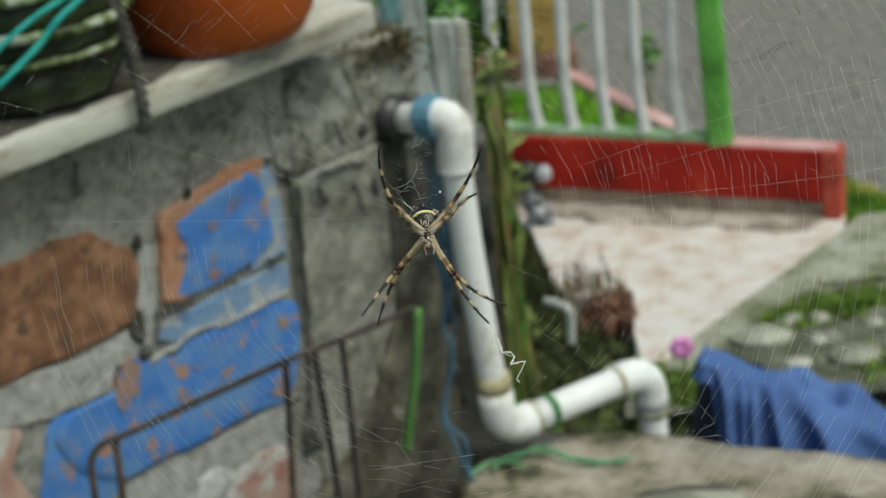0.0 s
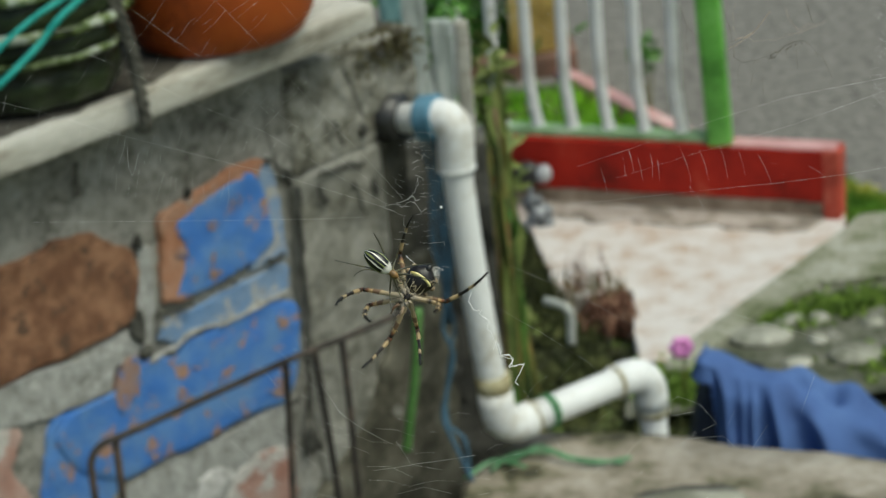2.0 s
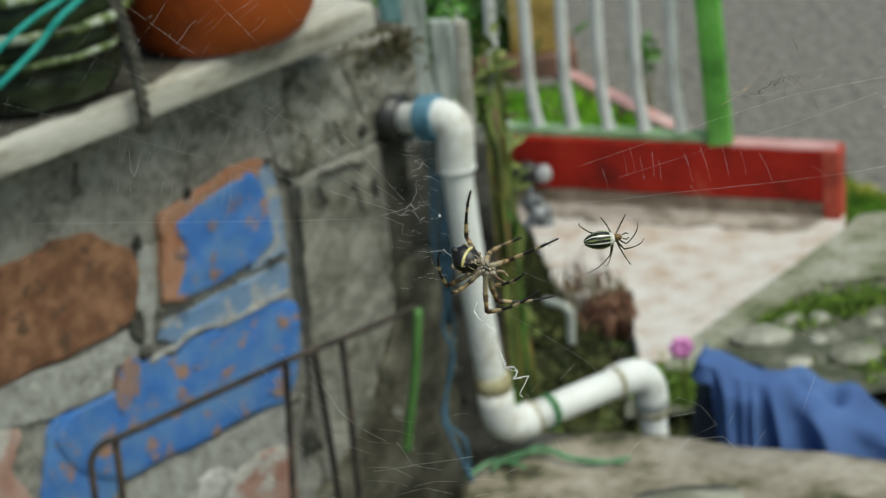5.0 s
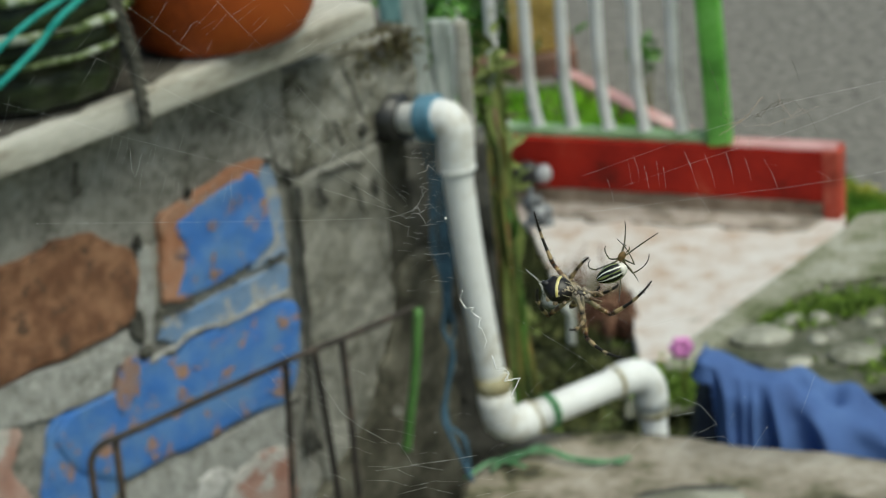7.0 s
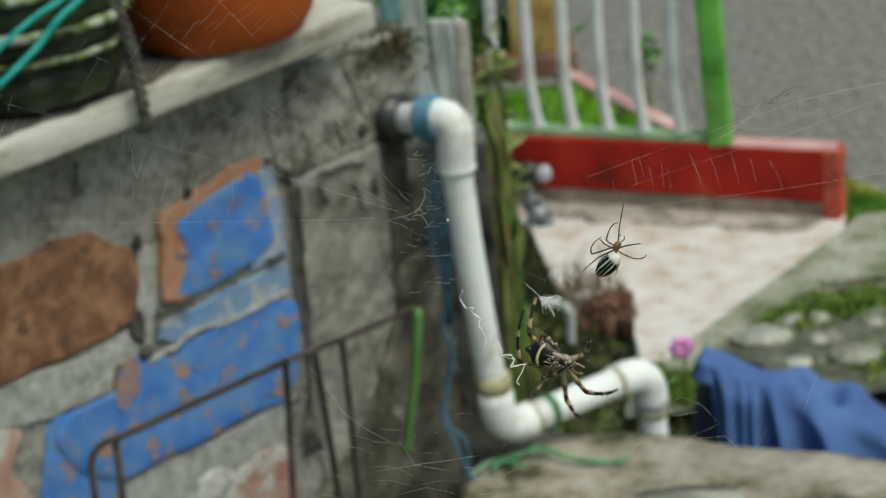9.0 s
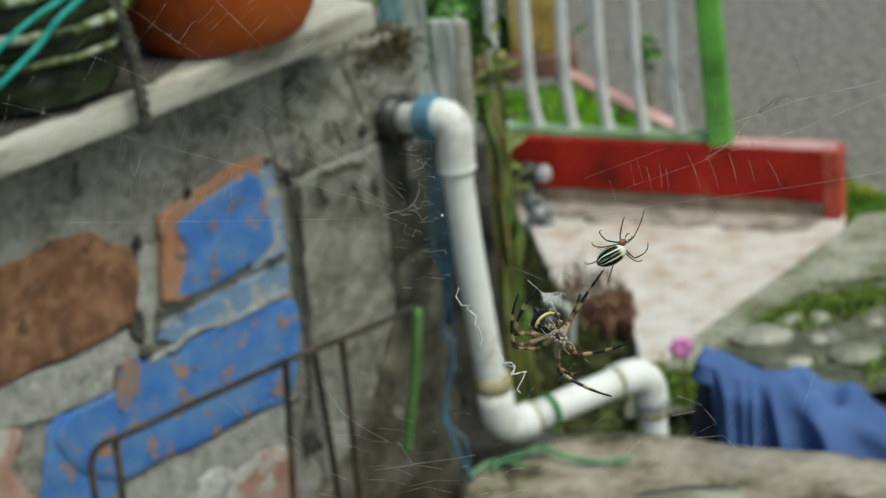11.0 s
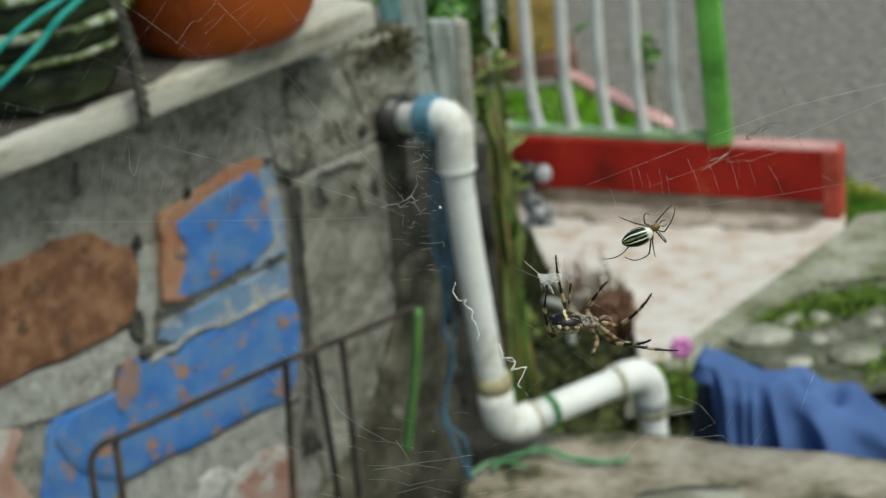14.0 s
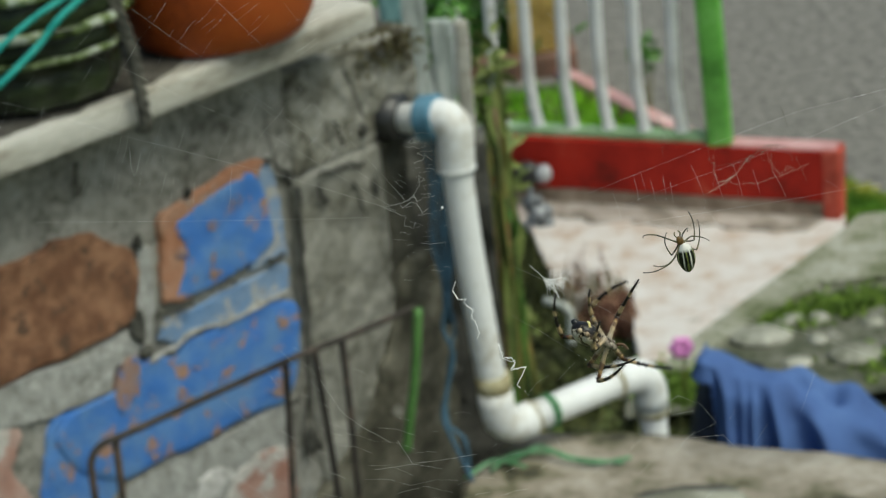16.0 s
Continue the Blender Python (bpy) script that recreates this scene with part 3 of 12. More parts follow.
face([(-0.385, 0.966), (-0.372, 0.958), (-0.373, 0.923), (-0.375, 0.896), (-0.386, 0.885), (-0.396, 0.895)], PALEMORTAR, "pale mortar between the bricks", 0.0012, 15, 0.004, "mortar")
face([(-0.443, 0.726), (-0.387, 0.728), (-0.332, 0.725), (-0.270, 0.726), (-0.222, 0.723), (-0.218, 0.691), (-0.221, 0.644), (-0.223, 0.596), (-0.232, 0.543), (-0.470, 0.662)], PALEMORTAR, "pale mortar below the blue brick", 0.0008, 16, 0.006, "mortar")
face([(-0.321, 0.656), (-0.296, 0.679), (-0.266, 0.685), (-0.230, 0.676), (-0.220, 0.650), (-0.223, 0.610), (-0.229, 0.571), (-0.327, 0.618)], PINKISH, "pinkish brick smeared with mortar", 0.0022, 7)
face([(-0.354, 0.692), (-0.337, 0.694), (-0.316, 0.689), (-0.307, 0.676), (-0.322, 0.670), (-0.337, 0.657), (-0.358, 0.660)], WHITESMEAR, "white smear of mortar", 0.0028, 17, 0.004, "smear")
for k, spot in enumerate(([(-0.443, 0.832), (-0.421, 0.856), (-0.407, 0.856), (-0.407, 0.837), (-0.415, 0.816), (-0.429, 0.814), (-0.436, 0.803), (-0.442, 0.818)], [(-0.364, 0.801), (-0.355, 0.798), (-0.346, 0.783), (-0.354, 0.780), (-0.365, 0.787)], [(-0.345, 0.819), (-0.332, 0.817), (-0.332, 0.810), (-0.342, 0.813)], [(-0.304, 0.798), (-0.289, 0.801), (-0.285, 0.794), (-0.299, 0.788), (-0.308, 0.786)], [(-0.222, 0.826), (-0.207, 0.817), (-0.210, 0.810), (-0.221, 0.817)], [(-0.247, 0.751), (-0.229, 0.758), (-0.219, 0.746), (-0.225, 0.735), (-0.240, 0.742)], [(-0.412, 0.754), (-0.401, 0.753), (-0.397, 0.743), (-0.408, 0.742)], [(-0.265, 0.975), (-0.250, 0.974), (-0.248, 0.965), (-0.259, 0.964)], [(-0.295, 0.959), (-0.285, 0.958), (-0.283, 0.950), (-0.293, 0.950)], [(-0.300, 0.923), (-0.293, 0.930), (-0.292, 0.911), (-0.287, 0.902), (-0.303, 0.901)], [(-0.339, 0.948), (-0.328, 0.945), (-0.330, 0.936), (-0.341, 0.936)])):
    face(spot, PATCH, "patch where the paint has come off", 0.0044, 21 + k, 0.008, "chip")
bm = bmesh.new()
tube(bm, smooth_path([(-0.394, -0.004, 0.845), (-0.376, -0.004, 0.848), (-0.357, -0.004, 0.849), (-0.330, -0.004, 0.855), (-0.296, -0.004, 0.848), (-0.275, -0.004, 0.847), (-0.243, -0.004, 0.848), (-0.202, -0.004, 0.850)], 10), lambda u: 0.0024 + 0.0016 * noise.noise(Vector((u * 9, 0, 0))), 8)
part("mortar_ridge", rough_up(bm, 0.0012, 90, 4), PALEMORTAR, wall, "pale ridge of mortar between the bricks")
face([(-0.90, 0.742), (-0.58, 0.740), (-0.572, 0.80), (-0.58, 0.848), (-0.90, 0.850)], PINKISH, "whitewashed clay brick", 0.002, 8)
# a ragged plate that makes the pier darker towards its lower right
face([(-0.116, 0.646), (-0.078, 0.701), (-0.049, 0.759), (-0.025, 0.812), (0.029, 0.806), (0.044, 0.694), (0.035, 0.580), (0.010, 0.439), (-0.203, 0.544), (-0.171, 0.607), (-0.143, 0.630)], DARKPATCH, "dark olive patch at the foot of the pier", 0.006, 33, 0.012, "dark_patch")
# dark cracks and holes in the render: raised pieces in the recess-shade colour
for x0, z0, x1, z1, r in ((-0.377, 0.892, -0.331, 0.886, 0.0046), (-0.289, 0.889, -0.260, 0.893, 0.0022), (-0.224, 0.891, -0.201, 0.892, 0.0040), (-0.400, 0.872, -0.398, 0.905, 0.0042), (-0.170, 0.958, -0.183, 0.825, 0.0040), (-0.181, 0.824, -0.195, 0.709, 0.0036), (-0.444, 1.073, -0.451, 1.043, 0.0036), (-0.210, 1.002, -0.185, 0.977, 0.0034), (-0.185, 0.977, -0.183, 0.966, 0.0050), (-0.137, 0.963, -0.070, 0.951, 0.0030), (-0.143, 0.947, -0.133, 0.925, 0.0046), (-0.090, 0.935, -0.079, 0.892, 0.0022), (-0.195, 0.681, -0.186, 0.656, 0.0060), (-0.209, 0.725, -0.222, 0.724, 0.0030), (-0.088, 1.062, -0.063, 0.998, 0.0024), (-0.039, 1.067, -0.010, 1.053, 0.0050), (-0.108, 1.012, -0.101, 0.978, 0.0026)):
    bm = bmesh.new()
    pts = [(x0 + (x1 - x0) * k / 8 + random.uniform(-.002, .002), -0.0065, z0 + (z1 - z0) * k / 8 + random.uniform(-.0025, .0025)) for k in range(9)]
    tube(bm, smooth_path(pts, 3), lambda u: r * (0.5 + 0.8 * abs(noise.noise(Vector((u * 5, x0 * 40, 0))))), 6)
    part("crack", bm, SHADED, wall)

for x, z, a, b in ((-0.194, 0.670, 0.010, 0.018), (-0.386, 0.971, 0.005, 0.008), (-0.317, 0.999, 0.005, 0.006), (-0.405, 0.886, 0.007, 0.012), (-0.396, 0.857, 0.008, 0.008), (-0.400, 0.878, 0.004, 0.012), (0.038, 0.652, 0.012, 0.008), (-0.057, 0.918, 0.004, 0.010), (-0.065, 0.986, 0.006, 0.008)):
    bm = ball(bmesh.new(), (x, -0.004, z), (a, 0.004, b), 3)
    part("hole", rough_up(bm, 0.002, 120, x), SHADED, wall)

bm = bmesh.new()
mr = random.Random(31)
for _ in range(700):
    x, z = mr.gauss(-0.012, 0.028), 1.076
    y = mr.uniform(-0.004, 0.12)
    if mr.random() < 0.4:
        y, z = -0.008, 1.076 - abs(mr.gauss(0, 0.018))
    if x < 0.032:
        blade(bm, (x, y, z - 0.002), (x + mr.uniform(-0.005, 0.005), y - mr.uniform(0, 0.005), z + mr.uniform(-0.002, 0.006)), 0.004)
solid("dry_moss", bm, surf("brown_moss", [(0.32, (0.045, 0.035, 0.018)), (0.52, (0.10, 0.085, 0.035)), (0.70, (0.17, 0.16, 0.06))], 60, 0.95, 0.4, 200), WALL, "brownish moss on the corner pier", "moss", kind="stuff")

# ---- board on the wall ----
# it dips a little away from the corner
BOARD = WALL @ Matrix.Translation((-0.085, 0, 1.111)) @ pose(0, 0, 0, 0, -0.6, 0) @ Matrix.Translation((0.085, 0, -1.111))
bm = box(bmesh.new(), (-1.3, -0.060, 1.1110), (-0.085, 0.16, 1.1410), 0, 0.004)
bmesh.ops.subdivide_edges(bm, edges=[e for e in bm.edges if e.calc_length() > 1], cuts=70)
solid("shelf_board", rough_up(bm, 0.0018, 14, 4), PLANKM, BOARD, "weathered pale grey board lying on the wall", "board")
# dirt on the board's upper side, its colour darkened for the pots' contact shadow
bm = bmesh.new()
dr = random.Random(3)
front = [(-1.29 + 0.0150 * k, -0.050 + dr.uniform(-0.004, 0.007) + (0.0 if k < 62 else 0.009 * (k - 62))) for k in range(75)]
slab(bm, front + [(-0.17, 0.15), (-1.29, 0.15)], 1.140, 1.1435)
solid("dirt_and_shade_layer", bm, SHELFDIRT_SHADE, BOARD, "thin grey-brown dirt on the board, darkened as the pots' contact shadow", "dirt", kind="stuff", smooth=False)
# pots on the board
PZ = 1.1435
bm = bmesh.new()
lathe(bm, [(0.076, 0), (0.083, 0.004), (0.094, 0.022), (0.103, 0.06), (0.107, 0.12), (0.110, 0.155), (0.121, 0.157), (0.123, 0.185), (0.113, 0.187), (0.104, 0.16), (0.05, 0.155)], 64)
pot = thing("flower_pot", Matrix.Translation((-0.198, 2.004, PZ - 0.002)), "round terracotta flower pot on the board", "pot")
part("pot_body", rough_up(bm, 0.0012, 18, 1), TERRA, pot)
bm = bmesh.new()
lathe(bm, [(0.104, 0.150), (0.102, 0.158), (0.07, 0.163), (0.03, 0.165), (0.004, 0.165)], 32)
part("soil", rough_up(bm, 0.004, 40), SOIL, pot)
bm = bmesh.new()
prof = [(0.072, 0)]
for k in range(64):
    z = 0.004 + k * 0.0030
    prof.append((0.078 + 0.020 * math.sin(min(1, z / 0.15) * 1.7) + 0.0045 * abs(math.sin(z * math.pi / 0.036)) ** 0.6, z))
prof += [(0.098, 0.197), (0.088, 0.196), (0.086, 0.17), (0.02, 0.168)]
lathe(bm, prof, 96, 0.022, 14)
rp = thing("ribbed_pot", Matrix.Translation((-0.368, 1.868, PZ)), "dark green ribbed pot with mossy ridges on the board", "pot")
part("pot_body", rough_up(bm, 0.001, 20, 2), GREENPOT, rp)
# mossy ridges; the palest tones of their colour paint glossy highlights
for z, r, w in ((0.050, 0.097, 0.0030), (0.076, 0.102, 0.0050), (0.112, 0.105, 0.0055), (0.150, 0.106, 0.005)):
    bm = bmesh.new()
    tube(bm, [(r * (1 + 0.015 * math.cos(14 * a)) * math.cos(a), r * (1 + 0.015 * math.cos(14 * a)) * math.sin(a), z) for a in [2 * math.pi * k / 120 for k in range(121)]], w, 8)
    part("ridge", rough_up(bm, 0.0012, 30, z * 50), MOSSRIM, rp, "mossy ridge with white highlights painted on")
# cords
bm = bmesh.new()
path = smooth_path([(-0.280, 1.826, 1.30), (-0.272, 1.826, 1.232), (-0.266, 1.830, 1.198), (-0.263, 1.832, 1.170), (-0.262, 1.832, 1.140), (-0.262, 1.834, 1.110), (-0.268, 1.848, 1.102)], 14)
for ph in (0, 2.1, 4.2):
    tube(bm, [p + Vector((math.cos(i * 0.42 + ph), math.sin(i * 0.42 + ph) * 0.8, 0.2 * math.sin(i * 0.42 + ph))) * 0.0034 for i, p in enumerate(path)], 0.0034, 8)
solid("dark_rope", bm, DARKROPE, Matrix(), "dark twisted rope slung round the board", "rope")
for k, pts in enumerate((((-0.43, 1.735, 1.165), (-0.364, 1.747, 1.220), (-0.333, 1.755, 1.241), (-0.307, 1.761, 1.254), (-0.26, 1.775, 1.275)), ((-0.41, 1.73, 1.165), (-0.367, 1.736, 1.191), (-0.333, 1.747, 1.217), (-0.312, 1.753, 1.238), (-0.292, 1.760, 1.252), (-0.25, 1.77, 1.28)))):
    bm = bmesh.new()
    tube(bm, smooth_path(pts, 8), 0.0027 + 0.0004 * k, 8)
    solid("turquoise_cord", bm, TEAL, Matrix(), "thin turquoise plastic cord hanging before the ribbed pot", "cord", "turquoise cords")

# low wall that runs on behind the corner, the gap's shade put into its colour
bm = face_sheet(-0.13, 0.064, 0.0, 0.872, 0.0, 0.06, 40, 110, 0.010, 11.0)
solid("wall_2", bm, SHADED, Matrix.Translation((0.0, 2.385, 0.0)), "wall behind the corner, coloured dark for the shade there", "wall", kind="structure")

# ---- wire rack leaning before the wall ----
rack = thing("wire_rack", WALL, "rusty dark wire rack before the wall", "rack")
RY = -0.08
bm = bmesh.new()
tube(bm, smooth_path([(-0.541, RY, 0.45), (-0.539, RY, 0.70), (-0.538, RY, 0.80), (-0.534, RY, 0.823), (-0.519, RY, 0.831), (-0.49, RY, 0.829), (-0.28, RY, 0.819), (-0.20, RY, 0.812), (-0.09, RY, 0.805)], 8), 0.0036, 8)
part("top_wire", bm, RUST, rack)
for x0, x1, z in ((-0.503, -0.512, 0.828), (-0.281, -0.297, 0.818), (-0.2405, -0.232, 0.815), (-0.200, -0.203, 0.812)):
    bm = bmesh.new()
    tube(bm, smooth_path([(x0, RY + 0.003, z), ((x0 + x1) / 2 + 0.001, RY + 0.003, z - 0.09), (x1, RY + 0.002, z - 0.19), (x1, RY, 0.45)], 6), 0.0038, 8)
    part("upright_wire", bm, RUST, rack)
bm = bmesh.new()
tube(bm, [(-0.55, RY, 0.47), (-0.1, RY, 0.45)], 0.0036, 8)
part("bottom_wire", bm, RUST, rack)
bm = bmesh.new()
tube(bm, smooth_path([(-0.093, RY - 0.006, 0.806), (-0.106, RY - 0.006, 0.74), (-0.121, RY - 0.006, 0.69), (-0.131, RY - 0.004, 0.649)], 6), 0.0052, 8)
solid("green_stick", bm, GREENSTICK, WALL, "thin green plastic stick tied to the rack", "stick")

# ---- water pipe ----
pipe = thing("water_pipe", Matrix(), "white plastic water pipe with elbows before the wall corner", "pipe")
R0, R1 = 0.0168, 0.0206
E1, B, R = Vector((0.0257, 2.1250, 0.9924)), Vector((0.0456, 2.1250, 0.6118)), Vector((0.2300, 2.2440, 0.6146))
S0 = Vector((-0.0454, 2.1660, 0.9834))
# the riser sags a little between its joints
RISER = smooth_path([E1, Vector((0.0235, 2.1250, 0.9325)), Vector((0.0278, 2.1250, 0.8385)), Vector((0.0328, 2.1250, 0.7706)), Vector((0.0385, 2.1250, 0.7004)), B], 12)


def bend(p, a, c, r, n=10):
    """Points that round the corner p between a and c."""
    u, v = (a - p).normalized() * r, (c - p).normalized() * r
    return [p + u * (1 - t) ** 2 + v * t ** 2 for t in [k / n for k in range(n + 1)]]


def run(name, pts, r, material=None, label="", sides=24):
    bm = bmesh.new()
    tube(bm, pts, r, sides)
    return part(name, bm, material or PVC, pipe, label)


run("stub", [S0, E1], R0)
run("elbow", [E1 + (S0 - E1).normalized() * 0.042, *bend(E1, S0, RISER[11], 0.024), RISER[11], RISER[12]], R1)
run("riser", RISER[2:-1], R0)
run("joint", [B + (E1 - B).normalized() * 0.050, B + (E1 - B).normalized() * 0.072], R1 * 0.97, PVCDIRT, "brown stained joint")
run("elbow", [B + (E1 - B).normalized() * 0.052, *bend(B, E1, R, 0.034), B + (R - B).normalized() * 0.046], R1)
run("cross_pipe", [B + (R - B) * 0.1, B + (R - B) * 0.9], R0 * 1.05)
DN = Vector((0.2354, 2.2460, 0.4622))
run("elbow", [R + (B - R).normalized() * 0.052, *bend(R, B, DN, 0.036), R + (DN - R).normalized() * 0.052], R1)
run("drop_pipe", [R + (DN - R) * 0.1, DN], R0)
run("joint", [R + (DN - R).normalized() * 0.050, R + (DN - R).normalized() * 0.060], R1 * 0.99, PVCDIRT, "brown stained joint")
run("collar_lip", [RISER[12], RISER[12] + (RISER[11] - RISER[12]).normalized() * 0.004], R1 + 0.0006)
for at, d in ((B + (R - B).normalized() * 0.046, B - R), (R + (B - R).normalized() * 0.052, R - B)):
    run("collar_lip", [at, at + d.normalized() * 0.003], R1 + 0.0005, PVCDIRT, "grimy rim of the elbow")
# sleeve at the wall; its black also paints the shadow round it
bm = bmesh.new()
tube(bm, [S0 + Vector((-0.02, 0.012, 0)), S0 + Vector((0.016, -0.009, 0.003))], 0.026, 20)
part("rubber_sleeve", bm, BLACKPL, pipe, "rubber sleeve, coloured black with the shadow round it")
bm = bmesh.new()
c = B + (R - B).normalized() * 0.066
for k in range(3):
    a = c + (R - B).normalized() * 0.0035 * k
    d = (R - B).normalized()
    s, t = d.orthogonal().normalized(), d.cross(d.orthogonal().normalized())
    tube(bm, [a + (s * math.cos(x) + t * math.sin(x)) * (R0 * 1.06 + 0.0012) for x in [2 * math.pi * i / 24 for i in range(25)]], 0.0016, 6)
solid("green_tie", bm, GREENCORD, Matrix(), "thin green cord tied round the pipe", "cord")
# blue cord wound round the upper elbow and hanging down
twine = thing("blue_twine", Matrix(), "faded blue twine wound round the pipe elbow", "twine")
ax = (E1 - S0).normalized()
for k in range(5):
    bm = bmesh.new()
    a = E1 + ax * (-0.038 + 0.0042 * k)
    s, t = ax.orthogonal().normalized(), ax.cross(ax.orthogonal().normalized())
    tube(bm, [a + (s * math.cos(x) + t * math.sin(x)) * (R1 + 0.002) for x in [2 * math.pi * i / 28 for i in range(29)]], 0.0030, 6)
    part("winding", bm, BLUETAPE, twine)
tw = random.Random(8)
for k in range(7):
    bm = bmesh.new()
    u = (k - 3) * 0.0042
    tube(bm, smooth_path([(-0.006 + u * 0.8, 2.150, 0.972), (0.006 + u + tw.uniform(-0.003, 0.003), 2.182, 0.925), (0.003 + u + tw.uniform(-0.004, 0.004), 2.170, 0.880), (0.001 + u * 0.8 + tw.uniform(-0.004, 0.004), 2.160, 0.835), (0.001 + u * 0.4, 2.150, 0.795), (-0.002 + u * 0.2, 2.140, 0.765 - 0.01 * (k % 3))], 6), 0.0019, 6)
    part("strand", bm, BLUESTRAND, twine)
for r, pts in ((0.0026, [(0.001, 2.140, 0.78), (-0.008, 2.13, 0.745), (0.000, 2.12, 0.715), (-0.010, 2.11, 0.680), (-0.018, 2.10, 0.650), (-0.010, 2.09, 0.625), (0.000, 2.08, 0.600), (0.008, 2.075, 0.578)]), (0.0022, [(-0.003, 2.140, 0.78), (0.004, 2.13, 0.745), (-0.006, 2.12, 0.70), (-0.014, 2.10, 0.645), (0.004, 2.09, 0.622), (0.006, 2.078, 0.578)])):
    bm = bmesh.new()
    tube(bm, smooth_path(pts, 8), r, 6)
    part("strand", bm, BLUESTRAND, twine)

# ---- low wall in front ----
low = thing("low_wall", Matrix(), "rough mossy concrete ledge below the pipe", "ledge")
bm = bmesh.new()
slab(bm, [(-0.01, 2.02), (0.0, 2.10), (0.028, 2.142), (0.056, 2.172), (0.104, 2.196), (0.17, 2.182), (0.238, 2.156), (0.47, 2.052), (0.75, 1.94), (0.9, 1.5), (-0.01, 1.5)], 0.0, 0.567)
bmesh.ops.triangulate(bm, faces=bm.faces[:])
for _ in range(5):
    bmesh.ops.subdivide_edges(bm, edges=[e for e in bm.edges if e.calc_length() > 0.035 and min(v.co.z for v in e.verts) > 0.2 or e.calc_length() > 0.3], cuts=1)
bmesh.ops.triangulate(bm, faces=bm.faces[:])
part("ledge_block", rough_up(bm, 0.006, 13, 8), MOSSY, low)
bm = bmesh.new()
ball(bm, (0.235, 2.000, 0.566), (0.070, 0.022, 0.011), 3)
part("stone", rough_up(bm, 0.004, 30, 5), STONE, low, "flat stone set in the ledge")
# the hollow is a flat lump whose dark colour gives its shade
bm = ball(bmesh.new(), (0.238, 2.022, 0.567), (0.062, 0.010, 0.006), 3)
part("hollow", rough_up(bm, 0.004, 40, 3), SHADED, low, "hollow beside the stone, a flat lump coloured as its shade")
bm = bmesh.new()
for pts in (((0.03, 2.10, 0.576), (0.06, 2.13, 0.578), (0.10, 2.125, 0.578), (0.118, 2.11, 0.576), (0.15, 2.095, 0.575), (0.19, 2.100, 0.575)), ((0.05, 2.11, 0.576), (0.085, 2.14, 0.579), (0.105, 2.125, 0.579), (0.13, 2.105, 0.577), (0.18, 2.090, 0.575)), ((0.00, 2.085, 0.577), (0.035, 2.115, 0.580), (0.07, 2.10, 0.576))):
    tube(bm, smooth_path(pts, 8), 0.0024, 6)
solid("green_twine", bm, GREENCORD, Matrix(), "loose green plastic twine lying on the ledge", "twine")


# ---- boards and post behind the wall ----
for k, (x0, x1, zt, mt, nm, lb) in enumerate(((-0.022, 0.006, 1.06, GREYWOOD, "upright_board", "weathered grey upright board"), (0.009, 0.034, 1.02, GREYWOOD, "upright_board", "weathered grey upright board with a split edge"), (0.038, 0.055, 1.015, PLANKM, "upright_board", "whitish narrow upright slat"))):
    bm = box(bmesh.new(), (x0, 2.405 + 0.004 * k, 0.868), (x1, 2.417 + 0.004 * k, zt), 0, 0.002)
    bmesh.ops.subdivide_edges(bm, edges=[e for e in bm.edges if e.calc_length() > 0.1], cuts=16)
    solid(nm, rough_up(bm, 0.0022, 24, k), mt, Matrix(), lb, "board", "upright boards")
bm = box(bmesh.new(), (-0.050, 2.50, 0.0), (-0.016, 2.53, 1.25), 0, 0.004)
solid("teal_post", bm, TEALWOOD, Matrix(), "worn teal painted wooden post behind the wall", "post")


# ---- plants ----
def leafy(name, label, centre, spread, count, size, material, seed, stems=6, stem_mat=None):
    r = random.Random(seed)
    random.seed(seed)
    ob = thing(name, Matrix.Translation((centre[0], centre[1], 0)), label, "plant")
    h = centre[2]
    for _ in range(stems):
        bm = bmesh.new()
        x, y = r.uniform(-1, 1) * spread[0], r.uniform(-1, 1) * spread[1]
        tube(bm, smooth_path([(x * 0.3, y * 0.3, -0.03), (x * 0.6, y * 0.6, h * 0.5), (x, y, h + r.uniform(-1, 0.6) * spread[2])], 5), lambda u: 0.0028 * (1.1 - 0.8 * u), 5)
        part("stem", bm, stem_mat or STEM, ob)
    bm = bmesh.new()
    for _ in range(count):
        p = Vector((r.gauss(0, 0.45) * spread[0], r.gauss(0, 0.45) * spread[1], h + r.gauss(0, 0.45) * spread[2]))
        d = Vector((r.uniform(-1, 1), r.uniform(-1, 1), r.uniform(-0.5, 0.6))).normalized() * size * r.uniform(0.6, 1.3)
        blade(bm, p, p + d, size * 0.45, size * 0.1)
    tagged(part("leaves", bm, material, ob), kind="stuff")
    return ob


leafy("leafy_plant", "bright green leafy plant behind the boards", (0.012, 2.95, 0.885), (0.045, 0.05, 0.06), 160, 0.03, LEAF, 3)
leafy("leafy_plant", "olive green climbing plant beside the pipe", (0.100, 3.05, 0.62), (0.022, 0.06, 0.12), 44, 0.03, DULLLEAF, 4)
leafy("leafy_plant", "small green plant on the soil bed", (0.135, 3.3, 0.22), (0.02, 0.04, 0.035), 22, 0.024, DULLLEAF, 7)
leafy("leafy_plant", "green weed behind the fence", (0.545, 5.0, 0.16), (0.03, 0.03, 0.05), 50, 0.03, LEAF, 8)
leafy("climbing_plant", "green vine hanging between the boards and the fence", (0.093, 3.0, 0.692), (0.030, 0.05, 0.17), 90, 0.034, DULLLEAF, 14, 4)
